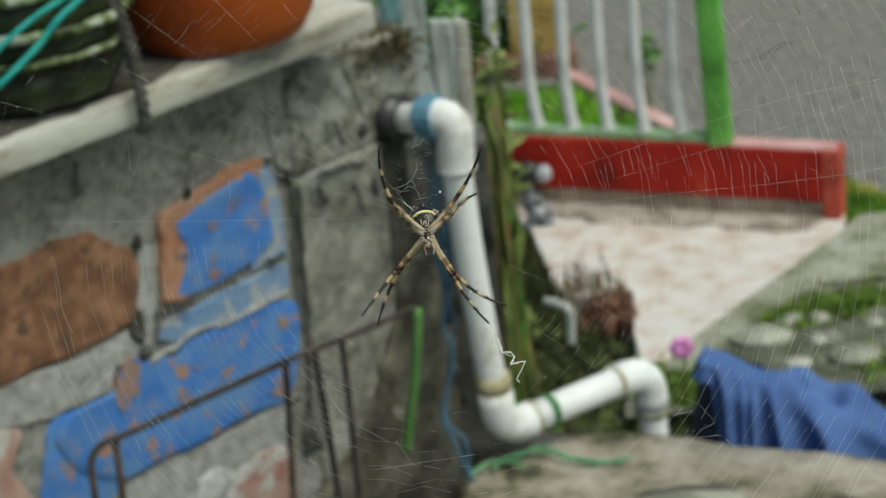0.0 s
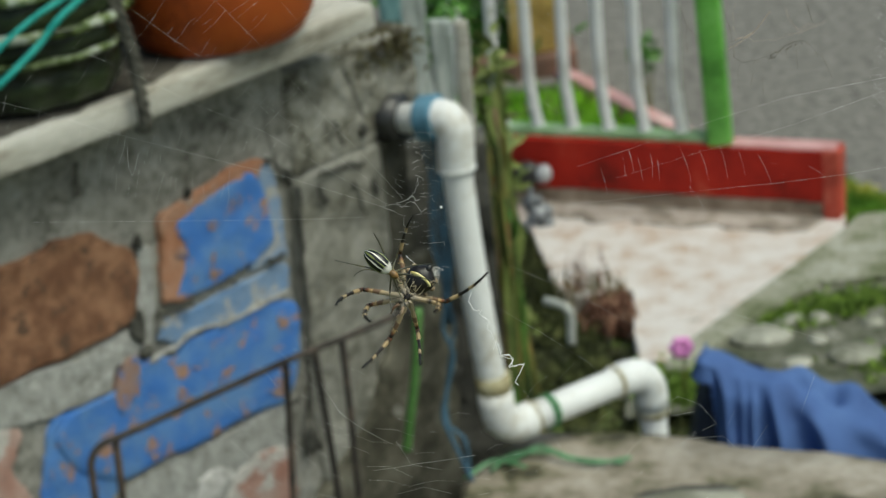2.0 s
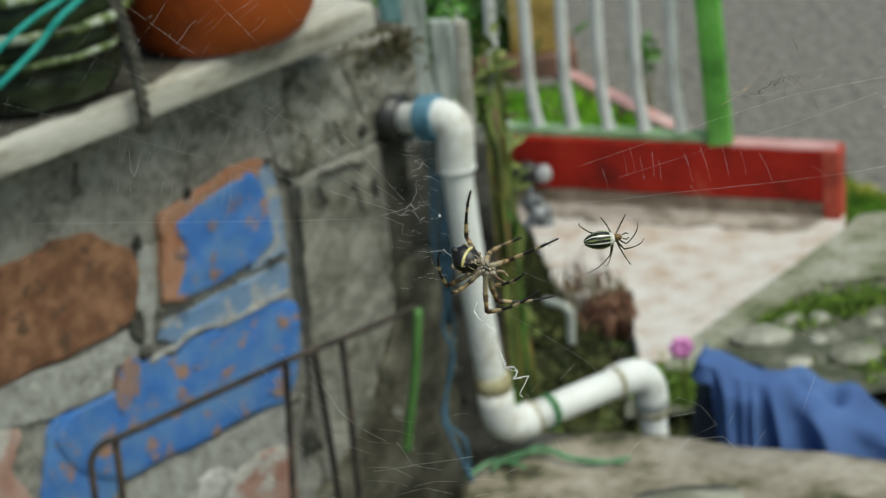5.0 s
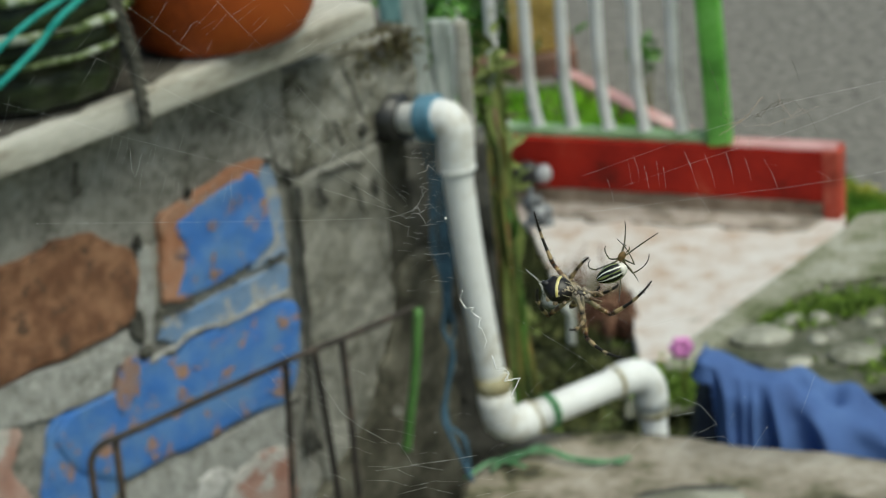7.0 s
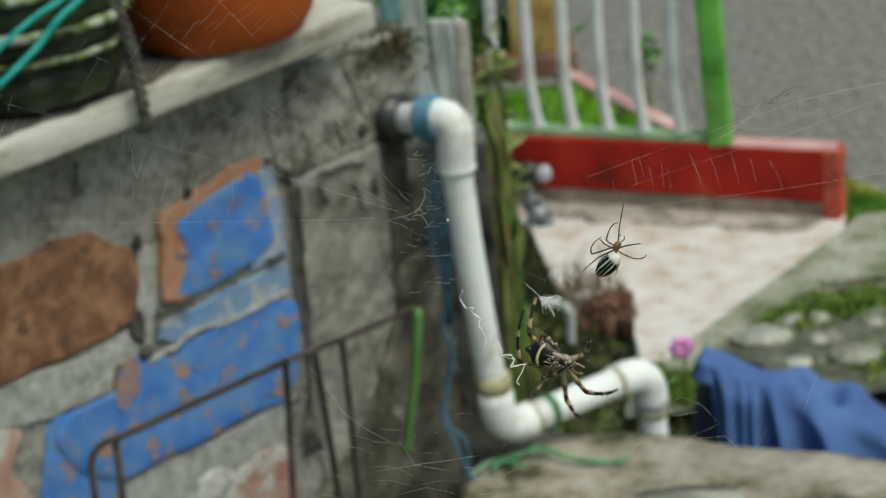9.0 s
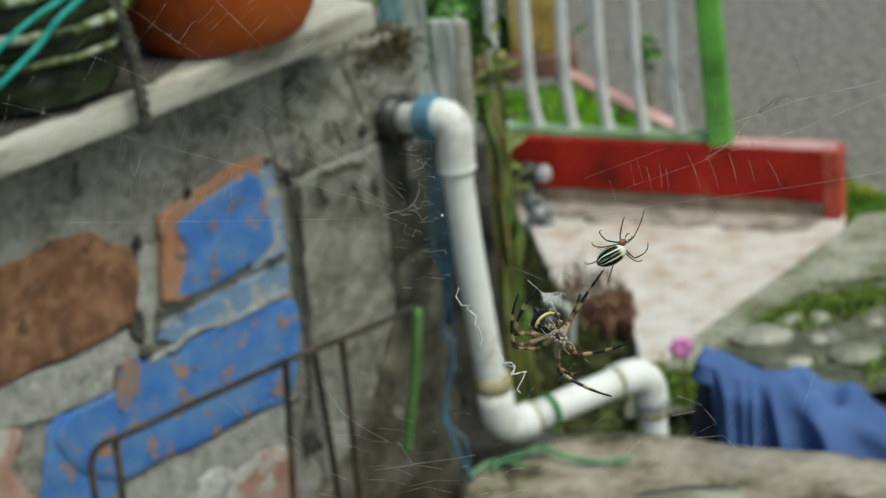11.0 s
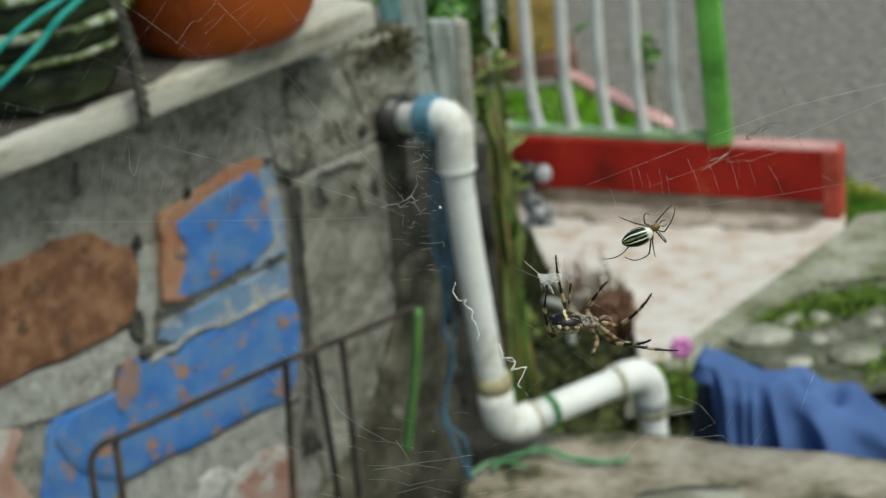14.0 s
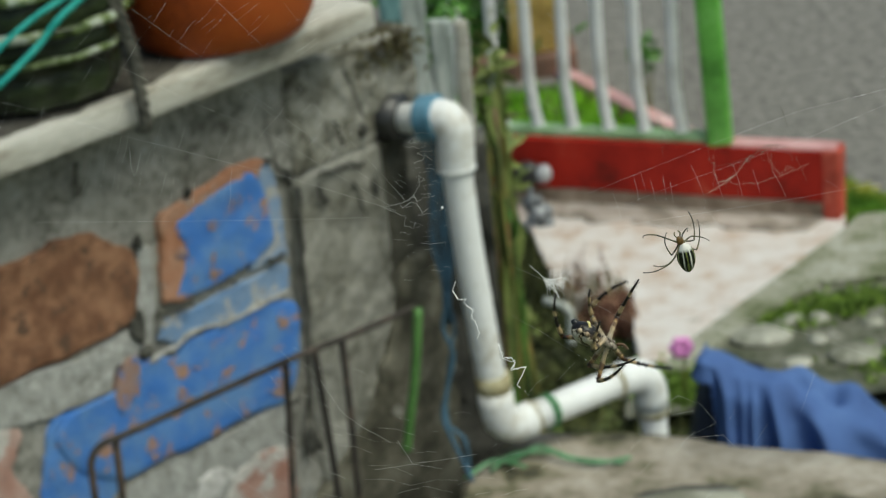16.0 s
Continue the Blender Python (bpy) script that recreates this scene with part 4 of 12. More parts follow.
# canes beside the pipe
cr = random.Random(11)
for k in range(13):
    foot = 0.074 + 0.0054 * k + cr.uniform(-0.004, 0.004)
    y = 2.80 + cr.uniform(0, 0.50)
    head = 0.076 + 0.0030 * k + cr.uniform(-0.006, 0.006)
    h = cr.uniform(0.60, 0.76) - (y - 2.8) * 0.15 - (0.18 if k > 9 else 0.0)
    bm = bmesh.new()
    w = cr.uniform(0.004, 0.008)
    tube(bm, smooth_path([(foot, y, -0.03), (foot * 0.8 + head * 0.2 + cr.uniform(-0.006, 0.006), y, h * 0.3), (foot * 0.45 + head * 0.55, y, h * 0.65), (head, y, h)], 8), lambda u: w * (1.15 - 0.7 * u), 7)
    cane = thing("cane", Matrix(), "yellow-green cane with a few narrow leaves", "plant", "canes beside the pipe")
    part("stalk", bm, (STEM, BEDMOSS, MAROON, DULLLEAF, BEDMOSS, MAROON)[k % 6], cane)
    bm = bmesh.new()
    for j in range(11):
        u = cr.uniform(0.50, 1.0)
        x, z = foot + (head - foot) * u, h * u
        blade(bm, (x + 0.002, y, z), (x + cr.uniform(-0.012, 0.012), y + cr.uniform(-0.02, 0.02), z + cr.choice((-1, -1, 0.5)) * cr.uniform(0.10, 0.24)), cr.uniform(0.009, 0.020))
    tagged(part("leaves", bm, (DULLLEAF, LEAF, STEM)[k % 3], cane), kind="stuff")
# dry reddish stalks in front of the paving's edge
bm = bmesh.new()
for k in range(330):
    t = cr.random()
    x, y = 0.275 + 0.090 * math.sqrt(t), 3.885 - 0.035 * t - cr.uniform(0.0, 0.15)
    if k % 6 == 0:
        x -= 0.05 * cr.random()
    top = cr.uniform(-0.03, 0.004) if k % 3 else cr.uniform(-0.01, 0.026)
    if k % 21 == 0:
        x, y, top = cr.choice((0.246, 0.268, 0.290, 0.312)) + cr.uniform(-0.012, 0.012), 3.87, cr.uniform(0.03, 0.13)
    tube(bm, smooth_path([(x, y, -0.03), (x + cr.uniform(-0.008, 0.008), y, top * 0.5), (x + cr.uniform(-0.014, 0.014), y, top)], 3), lambda u: (0.0032 if top < 0.05 else 0.0020) * (1.1 - 0.7 * u), 4)
    for j in range(2 if top < 0.076 else 0):
        z = top * cr.uniform(0.0, 0.9)
        blade(bm, (x, y, z), (x + cr.uniform(-0.008, 0.008), y + cr.uniform(-0.02, 0.02), z + cr.uniform(0.005, 0.03)), 0.006)
grass = bmesh.new()
for k in range(95):
    x = cr.choice((0.232, 0.25, 0.262, 0.290, 0.312, 0.335, 0.352)) + cr.gauss(0, 0.006)
    y, h = 3.87 + cr.uniform(-0.05, 0.03), cr.uniform(0.01, 0.11) * cr.uniform(0.5, 1)
    blade(grass, (x, y, -0.02), (x + cr.uniform(-0.022, 0.010), y + cr.uniform(-0.02, 0.02), h), 0.0055)
solid("tall_grass", grass, surf("pale_olive_blade", [(0.30, (0.12, 0.11, 0.05)), (0.52, (0.24, 0.21, 0.12)), (0.75, (0.34, 0.30, 0.20))], 20, 0.8, 0.1, 100), Matrix(), "thin pale olive grass before the paving", "grass", kind="stuff")
solid("dry_weeds", bm, REDSTEM, Matrix(), "dry reddish-brown weeds before the paving's edge", "weeds", kind="stuff")
# mossy clumps that cover the bed
bm = bmesh.new()
for _ in range(6500):
    x, y = cr.uniform(-0.10, 0.42), cr.uniform(2.75, 4.25)
    if (x > 0.30 - (y - 3.7) * 0.22 and y > 3.5) or (y > 3.84 and x > 0.245 - (y - 3.84) * 0.12):
        continue
    z = -0.03
    blade(bm, (x, y, z), (x + cr.uniform(-0.03, 0.03), y + cr.uniform(-0.03, 0.03), z + cr.uniform(0.006, 0.030)), 0.012)
for _ in range(420):
    # a fringe along the paving's edge
    t = cr.random()
    x, y = 0.232 - 0.045 * t - abs(cr.gauss(0, 0.022)), 3.87 + 0.40 * t - abs(cr.gauss(0, 0.02))
    blade(bm, (x, y, -0.03), (x + cr.uniform(-0.015, 0.012), y + cr.uniform(-0.02, 0.02), cr.uniform(-0.015, 0.028)), 0.010)
solid("weeds", bm, BEDMOSS, Matrix(), "low olive weeds and moss on the soil bed", "weeds", kind="stuff")
bm = bmesh.new()
for _ in range(3000):
    t = cr.random()
    x, y = 0.60 + 0.52 * t + cr.gauss(0, 0.02), 3.655 + 0.025 * math.sin(t * 5) + cr.gauss(0, 0.026) + 0.075 * t
    q = cr.random()
    if q < 0.22:
        x, y = 0.40 + cr.gauss(0, 0.03), 3.42 + cr.gauss(0, 0.04)
    elif q < 0.36:
        j = cr.randrange(7)
        x, y = 0.76 + 0.05 * j + cr.gauss(0, 0.03), 3.42 + 0.03 * math.sin(j * 2.3) + cr.gauss(0, 0.03)
    blade(bm, (x, y, 0.0), (x + cr.uniform(-0.02, 0.02), y + cr.uniform(-0.02, 0.02), cr.uniform(0.010, 0.026)), 0.010)
solid("moss", bm, MOSS, Matrix(), "bright green moss along the path edge", "moss", kind="stuff")
bm = bmesh.new()
for _ in range(2600):
    a, b = cr.random(), cr.random()
    x, y = 0.880 + 0.20 * a, 4.02 + 0.06 * a + (0.30 - 0.24 * a) * b
    blade(bm, (x, y, -0.02), (x + cr.uniform(-0.015, 0.015), y + cr.uniform(-0.02, 0.02), cr.uniform(0.0, 0.022)), 0.008)
solid("grass_patch", bm, surf("verge_grass", [(0.30, (0.05, 0.14, 0.012)), (0.52, (0.115, 0.26, 0.022)), (0.75, (0.21, 0.36, 0.05))], 12, 0.9, 0.3, 100), Matrix(), "green grass beside the kerb end", "grass", kind="stuff")
bm = bmesh.new()
for _ in range(700):
    t = cr.random()
    x, y = 0.905 + 0.16 * t + cr.gauss(0, 0.007), 4.345 - 0.265 * t + cr.gauss(0, 0.012)
    blade(bm, (x, y, -0.01), (x + cr.uniform(-0.02, 0.02), y + cr.uniform(-0.03, 0.03), cr.uniform(0.004, 0.024)), 0.008)
solid("grass_tuft", bm, YELLOWGRASS, Matrix(), "yellowing grass along the road's edge", "grass", kind="stuff")
# stones beside the path
for x, y, a, b, c in ((0.585, 3.585, 0.062, 0.045, 0.016), (0.650, 3.650, 0.030, 0.024, 0.012), (0.708, 3.645, 0.022, 0.02, 0.012), (0.530, 3.635, 0.030, 0.022, 0.012), (0.685, 3.55, 0.020, 0.02, 0.010), (0.74, 3.47, 0.05, 0.04, 0.014), (0.80, 3.60, 0.024, 0.02, 0.012), (0.83, 3.50, 0.03, 0.022, 0.012), (0.63, 3.46, 0.03, 0.024, 0.012), (0.87, 3.66, 0.024, 0.02, 0.012), (0.92, 3.57, 0.026, 0.02, 0.012)):
    bm = ball(bmesh.new(), (0, 0, 0), (a, b, c), 3)
    solid("stone", rough_up(bm, 0.005, 24, x * 9), STONE, Matrix.Translation((x, y, 0.004 + c * 0.4)), "flat grey stone set in mossy soil", "stone", "stones beside the path")
# flower
fl = thing("flower", Matrix.Translation((0.405, 3.36, 0)), "small pink flower on a thin stem", "flower")
bm = bmesh.new()
tube(bm, smooth_path([(0, 0.02, -0.03), (0.006, 0.01, 0.06), (0.0, 0, 0.112)], 5), 0.002, 5)
part("stem", bm, STEM, fl)
for k in range(6):
    bm = bmesh.new()
    a = k * math.pi / 3
    ball(bm, (0.012 * math.cos(a), -0.004, 0.112 + 0.012 * math.sin(a)), (0.011, 0.004, 0.011), 2)
    part("petal", bm, PETAL, fl)

# ---- blue cloth thrown over a bucket ----
tub = thing("bucket", Matrix.Translation((0.374, 2.506, 0.0)), "dark navy bucket half hidden under a blue cloth", "bucket")
bm = bmesh.new()
lathe(bm, [(0.080, -0.03), (0.077, 0.25), (0.070, 0.36), (0.054, 0.44), (0.044, 0.466), (0.040, 0.466), (0.038, 0.30), (0.01, 0.29)], 48, 0.02, 9)
part("bucket_body", rough_up(bm, 0.002, 20, 6), surf("navy_plastic", [(0.30, (0.008, 0.010, 0.018)), (0.60, (0.020, 0.026, 0.048))], 14, 0.7, 0.2, 80), tub)
# the cloth: a lit top that slopes down to one side, and flanks that hang in slanting folds
RIM = smooth_path([(0.338, 2.530, 0.500), (0.321, 2.490, 0.505), (0.322, 2.466, 0.508), (0.345, 2.462, 0.500), (0.380, 2.459, 0.486), (0.420, 2.452, 0.474), (0.464, 2.444, 0.448), (0.520, 2.432, 0.420), (0.62, 2.42, 0.375)], 26)
REAR = smooth_path([(0.340, 2.534, 0.498), (0.348, 2.534, 0.499), (0.356, 2.534, 0.500), (0.376, 2.534, 0.492), (0.405, 2.528, 0.476), (0.440, 2.520, 0.462), (0.482, 2.519, 0.452), (0.544, 2.509, 0.420), (0.64, 2.48, 0.365)], 26)
# folds: place along the rim (0 to 1), width, depth
FOLDS = ((0.395, 0.024, 0.020), (0.465, 0.016, 0.020), (0.53, 0.016, 0.022), (0.60, 0.024, 0.044), (0.76, 0.050, 0.058), (0.93, 0.04, 0.03))
bm = bmesh.new()
NU, NT, NV = len(RIM), 16, 44
rows = []
for k in range(NT + NV + 1):
    row = []
    for i in range(NU):
        u = i / (NU - 1)
        p, q = RIM[i], REAR[i]
        if k <= NT:
            w = k / NT
            c = q.lerp(p, w)
            c.z -= 0.012 * (1 - w) ** 4 - 0.006 * math.sin(math.pi * w)
            # two crumpled lumps on the top
            for lx, ly, lr, lh in ((0.462, 2.505, 0.022, 0.016), (0.530, 2.490, 0.024, 0.020), (0.495, 2.472, 0.016, -0.024), (0.455, 2.478, 0.014, -0.016), (0.395, 2.50, 0.03, -0.006)):
                c.z += lh * math.exp(-((c.x - lx) ** 2 + (c.y - ly) ** 2) / lr ** 2)
        else:
            v = (k - NT) / NV
            d = RIM[min(i + 1, NU - 1)] - RIM[max(i - 1, 0)]
            out = Vector((d.y, -d.x, 0)).normalized()
            f = (1.0 if u > 0.33 else 0.0) * sum(a * math.exp(-((u - c0 - 0.012 * math.sin(v * 5 + c0 * 30)) / w0) ** 2) for c0, w0, a in FOLDS)
            tuck = max(0.0, min(1.0, (0.41 - u) / 0.07))
            reach = (0.012 * min(1, v * 9) + 0.075 * v ** 1.1) * (1 - 0.9 * tuck)
            c = p + out * (reach + 1.3 * f * min(1, v * 3.2)) + Vector((max(0.0, 1.15 * u - 0.58) * v * 0.50, 0, 0))
            c.z -= 0.30 * v * min(1, 0.35 + v * 3) * min(1.0, 0.08 + max(0.0, u - 0.325) * 12)
        n3 = noise.noise(c * 26) * 0.0030 + noise.noise(c * 60) * 0.0012
        row.append(bm.verts.new(c + Vector((0, -n3, n3))))
    rows.append(row)
# the far flank
rows.insert(0, [bm.verts.new(q + Vector((0, 0.05, -0.26))) for q in REAR])
for ra, rb in zip(rows, rows[1:]):
    for a, b, c, d in zip(ra, ra[1:], rb[1:], rb):
        bm.faces.new((a, b, c, d))
bmesh.ops.recalc_face_normals(bm, faces=bm.faces[:])
cloth = solid("blue_cloth", bm, BLUECLOTH, Matrix(), "crumpled blue cloth draped over a bucket", "cloth")
sm = cloth.modifiers.new("thickness", "SOLIDIFY")
sm.thickness = 0.002

# ---- small things on the far side ----
cup = thing("lamp_cup", Matrix.Translation((0.220, 4.385, 0.090)), "round black cup with a silver dome hanging on the kerb", "reflector")
bm = ball(bmesh.new(), (-0.016, -0.006, 0.0), (0.036, 0.022, 0.032), 3)
part("shell", bm, BLACKPL, cup)
bm = ball(bmesh.new(), (0.020, -0.016, 0.002), (0.019, 0.016, 0.022), 3)
part("dome", bm, SILVER, cup)
bm = bmesh.new()
ball(bm, (0, 0, 0), (0.024, 0.012, 0.050), 4)
for v in bm.verts:
    v.co.x = v.co.x * (1.0 - v.co.z * 9) - v.co.z * 0.35
solid("plastic_bag", rough_up(bm, 0.013, 48, 3), BAG, Matrix.Translation((0.215, 4.26, 0.05)), "crumpled greyish plastic bag on the paving", "bag")
bit = thing("pipe_elbow", Matrix.Translation((0.214, 3.70, 0.004)), "loose dirty grey pipe elbow on the soil", "pipe")
bm = bmesh.new()
tube(bm, smooth_path([(-0.026, 0.03, 0.060), (0.0, 0.01, 0.058), (0.014, 0, 0.052), (0.020, -0.004, 0.036), (0.018, -0.006, -0.03)], 6), 0.0088, 14)
part("elbow_body", bm, DIRTYPVC, bit)
pil = thing("ochre_pillar", Matrix.Translation((0.335, 5.45, 0)), "ochre painted pillar beyond the lawn", "pillar")
bm = box(bmesh.new(), (-0.10, -0.05, 0.06), (0.055, 0.05, 1.5), 3, 0.006)
part("shaft", rough_up(bm, 0.006, 8), OCHRE, pil)
bm = box(bmesh.new(), (-0.30, -0.09, -0.02), (0.075, 0.09, 0.06), 3, 0.008)
part("plinth", rough_up(bm, 0.008, 8), MAROON, pil, "brownish red plinth")
bm = bmesh.new()
for _ in range(700):
    x, y, z = cr.gauss(0.10, 0.09), 5.5 + cr.gauss(0, 0.05), abs(cr.gauss(0, 0.16))
    blade(bm, (x, y, z), (x + cr.uniform(-0.06, 0.06), y + cr.uniform(-0.05, 0.05), z + cr.uniform(-0.03, 0.06)), 0.02)
solid("shrub", bm, LEAF, Matrix(), "leafy green shrub beyond the lawn", "shrub", kind="stuff")


# ---- the web ----
K = 0.49 / 3688.43
web = thing("orb_web", WEB, "fine orb web of pale spider silk", "web")


def in_web(x, y, z=0.0):
    return Vector(((x - 784) * K, (441 - y) * K, z))


wr = random.Random(21)
HX, HY = 752, 405


def bead(bm, c, r):
    v = [bm.verts.new(c + Vector(d) * r) for d in ((1, 0, 0), (0, 1, 0), (-1, 0, 0), (0, -1, 0), (0, 0, 1), (0, 0, -1))]
    for k in range(4):
        bm.faces.new((v[k], v[(k + 1) % 4], v[4]))
        bm.faces.new((v[(k + 1) % 4], v[k], v[5]))


def thread(bm, pts, r=0.000006, gap=9.0, size=0.00006):
    """A silk thread through points of the web, set with tiny drops of glue and dust."""
    tube(bm, pts, r * 1.25, 4)
    for a, b in zip(pts, pts[1:]):
        d, at = (b - a).length, wr.uniform(0, gap * K)
        while at < d:
            if wr.random() < 0.75:
                bead(bm, a.lerp(b, at / d), size * wr.choice((0.7, 0.8, 1.0, 1.0, 1.5)))
            at += gap * K * wr.uniform(0.4, 1.8)


def polar(r, a, z=0.0):
    return in_web(HX + r * math.cos(a), HY + r * math.sin(a), z)


def sector(bm, a0, a1, r0, r1, step, spokes, loss, r=0.0000055, kinks=0.06):
    """Rungs of the capture spiral between two angles (degrees, clockwise from the right), each broken at the spokes."""
    ang = [radians(a0 + (a1 - a0) * (k + (wr.uniform(-0.2, 0.2) if 0 < k < spokes else 0)) / spokes) for k in range(spokes + 1)]
    for k in range(spokes):
        base = r0 + wr.uniform(0, step)
        while base < r1:
            if wr.random() > loss:
                t0, t1 = sorted((wr.random() * 0.5, 1 - wr.random() * 0.5)) if wr.random() < 0.5 else (0.0, 1.0)
                p = polar(base, ang[k] + (ang[k + 1] - ang[k]) * t0, wr.uniform(-0.001, 0.001))
                q = polar(base + wr.uniform(-6, 6), ang[k] + (ang[k + 1] - ang[k]) * t1, wr.uniform(-0.001, 0.001))
                mid = (p + q) / 2 + (in_web(HX, HY) - (p + q) / 2).normalized() * (p - q).length * wr.uniform(0, kinks)
                thread(bm, [p, mid, q], r * wr.choice((0.8, 1.0, 1.3)))
            base += step * wr.uniform(0.6, 1.5)


# frame and spokes that hold all through
bm = bmesh.new()
for pts, r in ((((0, 181), (108, 208), (193, 235), (300, 262), (416, 292), (500, 312), (699, 373)), 0.000010),
               (((127, 84), (235, 130), (343, 184), (464, 232), (590, 307), (690, 365)), 0.000007),
               (((217, 6), (313, 75), (355, 102)), 0.000009), (((422, 154), (488, 199), (602, 283), (700, 352)), 0.000006),
               (((380, 0), (416, 36), (464, 84)), 0.000009), (((512, 139), (572, 205), (639, 271), (715, 355)), 0.000006),
               (((500, 6), (524, 36), (575, 20), (640, -20)), 0.000008),
               (((60, 394), (200, 393), (400, 391), (560, 388), (655, 385)), 0.000009),
               (((900, 470), (1020, 520), (1125, 580), (1260, 545), (1420, 590), (1568, 640)), 0.000007),
               (((880, 545), (960, 590), (1040, 640), (1095, 700)), 0.000006), (((925, 690), (960, 730), (990, 790)), 0.000006)):
    thread(bm, [in_web(x, y, wr.uniform(-0.001, 0.001)) for x, y in pts], r, 7.0)
part("spoke_threads", bm, SILK, web)
bm = bmesh.new()
sector(bm, 186, 214, 300, 800, 15, 5, 0.62)
sector(bm, 214, 240, 190, 640, 14, 4, 0.50)
sector(bm, 240, 275, 260, 520, 16, 4, 0.74)
sector(bm, 275, 320, 300, 600, 18, 4, 0.80)
sector(bm, 66, 112, 330, 560, 26, 5, 0.42, 0.0000075, 0.12)
sector(bm, 112, 140, 270, 560, 20, 4, 0.55, 0.0000065)
sector(bm, 20, 66, 330, 760, 30, 6, 0.72, 0.000006, 0.1)
part("spiral_threads", bm, SILK, web)
# loose knots and short torn ends
bm = bmesh.new()
for pts in (((310, 78), (322, 62), (338, 40), (345, 34)), ((226, 262), (232, 298), (236, 312), (240, 298), (247, 272)), ((408, 300), (404, 330), (410, 350)),
            ((440, 210), (455, 180), (462, 190), (478, 205)), ((563, 672), (584, 702), (603, 728), (640, 755), (690, 782)), ((548, 672), (566, 692)), ((598, 722), (615, 738)),
            ((700, 780), (722, 812), (726, 822), (790, 812), (840, 806)), ((660, 832), (730, 824), (780, 828)), ((700, 872), (750, 862), (800, 872)),
            ((1180, 715), (1200, 700), (1240, 715), (1265, 750), (1210, 776), (1275, 768), (1300, 790)), ((1180, 715), (1190, 735), (1230, 728))):
    thread(bm, [in_web(x + wr.uniform(-2, 2), y + wr.uniform(-2, 2), wr.uniform(-0.001, 0.001)) for x, y in pts], wr.choice((0.000008, 0.000011, 0.000014)), 6.0)
for _ in range(150):
    x, y = wr.uniform(0, 1568), wr.uniform(0, 882)
    bead(bm, in_web(x, y, wr.uniform(-0.003, 0.003)), wr.choice((0.00003, 0.00004, 0.00005)))
part("torn_threads", bm, SILK, web)

# panels of the web that are whole at first and torn loose in the fight
bm = bmesh.new()
sector(bm, -38, 42, 250, 900, 16, 9, 0.20, 0.000010, 0.03)
sector(bm, -90, -38, 300, 700, 15, 5, 0.20, 0.000009, 0.02)
panel_a = part("torn_panel", bm, SILK, web, "panel of spiral threads torn loose in the fight")
bm = bmesh.new()
sector(bm, 112, 176, 240, 700, 12, 7, 0.18, 0.000008, 0.02)
panel_b = part("torn_panel", bm, SILK, web, "panel of close spiral threads torn loose in the fight")
# long strands over the kerb, which sink as the web gives way
bm = bmesh.new()
for pts, r in ((((1000, 362), (1072, 356), (1200, 342), (1380, 324), (1509, 307), (1568, 296)), 0.000010), (((1020, 296), (1141, 255), (1268, 212), (1394, 172), (1568, 138)), 0.000009), (((1090, 316), (1220, 275), (1400, 222), (1568, 160)), 0.000006)):
    thread(bm, [in_web(x, y) for x, y in pts], r, 6.0)
for x, y, dx, dy in ((1200, 258, 22, 65), (1235, 262, 18, 60), (1272, 258, 14, 58), (1306, 270, 10, 40), (1340, 275, 22, 48), (1062, 300, 12, 44), (1110, 262, 10, 40), (1128, 280, 8, 40), (1150, 272, 4, 44), (1162, 285, 4, 36), (1430, 295, 28, 20), (1100, 275, 6, 38), (1218, 330, 24, 36)):
    thread(bm, [in_web(x, y), in_web(x + dx * 0.6, y + dy * 0.5), in_web(x + dx, y + dy)], 0.000009, 6.0)
panel_c = part("loose_strands", bm, SILK, web, "long sinking strands set with dust")


def scribble(bm, pts, r, jag, n=3, rng=wr):
    """A crumpled silk strand through web-plane points given about the origin, in thousandths of a metre."""
    out = []
    for (x0, y0), (x1, y1) in zip(pts, pts[1:]):
        for k in range(n):
            t = k / n
            out.append(Vector((x0 + (x1 - x0) * t + rng.uniform(-jag, jag), y0 + (y1 - y0) * t + rng.uniform(-jag, jag), rng.uniform(-jag, jag))) * 0.001)
    out.append(Vector((*pts[-1], 0)) * 0.001)
    tube(bm, out, r, 5)


# zigzag silk bands
bm = bmesh.new()
zz = [(-3.3, 4.8), (-2.3, 1.5), (-0.3, 1.7), (0.7, 0.4), (-0.3, -1.2), (3.3, -0.5), (1.3, -4.9), (2.0, -5.6)]
scribble(bm, zz, 0.00010, 0.10, 4)
scribble(bm, [(x + 0.2, y - 0.15) for x, y in zz[:6]], 0.00008, 0.16, 5)
scribble(bm, [(-2.8, 3.2), (-1.9, 2.6), (-2.3, 1.5), (-1.2, 0.9), (0.7, 0.4), (0.5, -0.9), (1.6, -1.0)], 0.00006, 0.14, 4)
band_a = solid("silk_band", bm, SILK, WEB @ Matrix.Translation(in_web(905, 645)), "white zigzag band of silk in the web", "silk", "silk bands")
bm = bmesh.new()
zz = [(-2.1, 6.1), (-2.8, 3.9), (-1.6, 1.8), (0.4, 2.0), (-0.4, 1.1), (2.0, -0.6), (1.5, -2.5), (2.5, -3.0), (3.5, -6.0), (2.9, -7.5)]
scribble(bm, zz, 0.00008, 0.09, 4)
scribble(bm, [(x + 0.15, y + 0.1) for x, y in zz[1:7]], 0.00006, 0.15, 5)
band_b = solid("silk_band", bm, SILK, WEB @ Matrix.Translation(in_web(832, 560)), "thin white zigzag band of silk in the web", "silk", "silk bands")
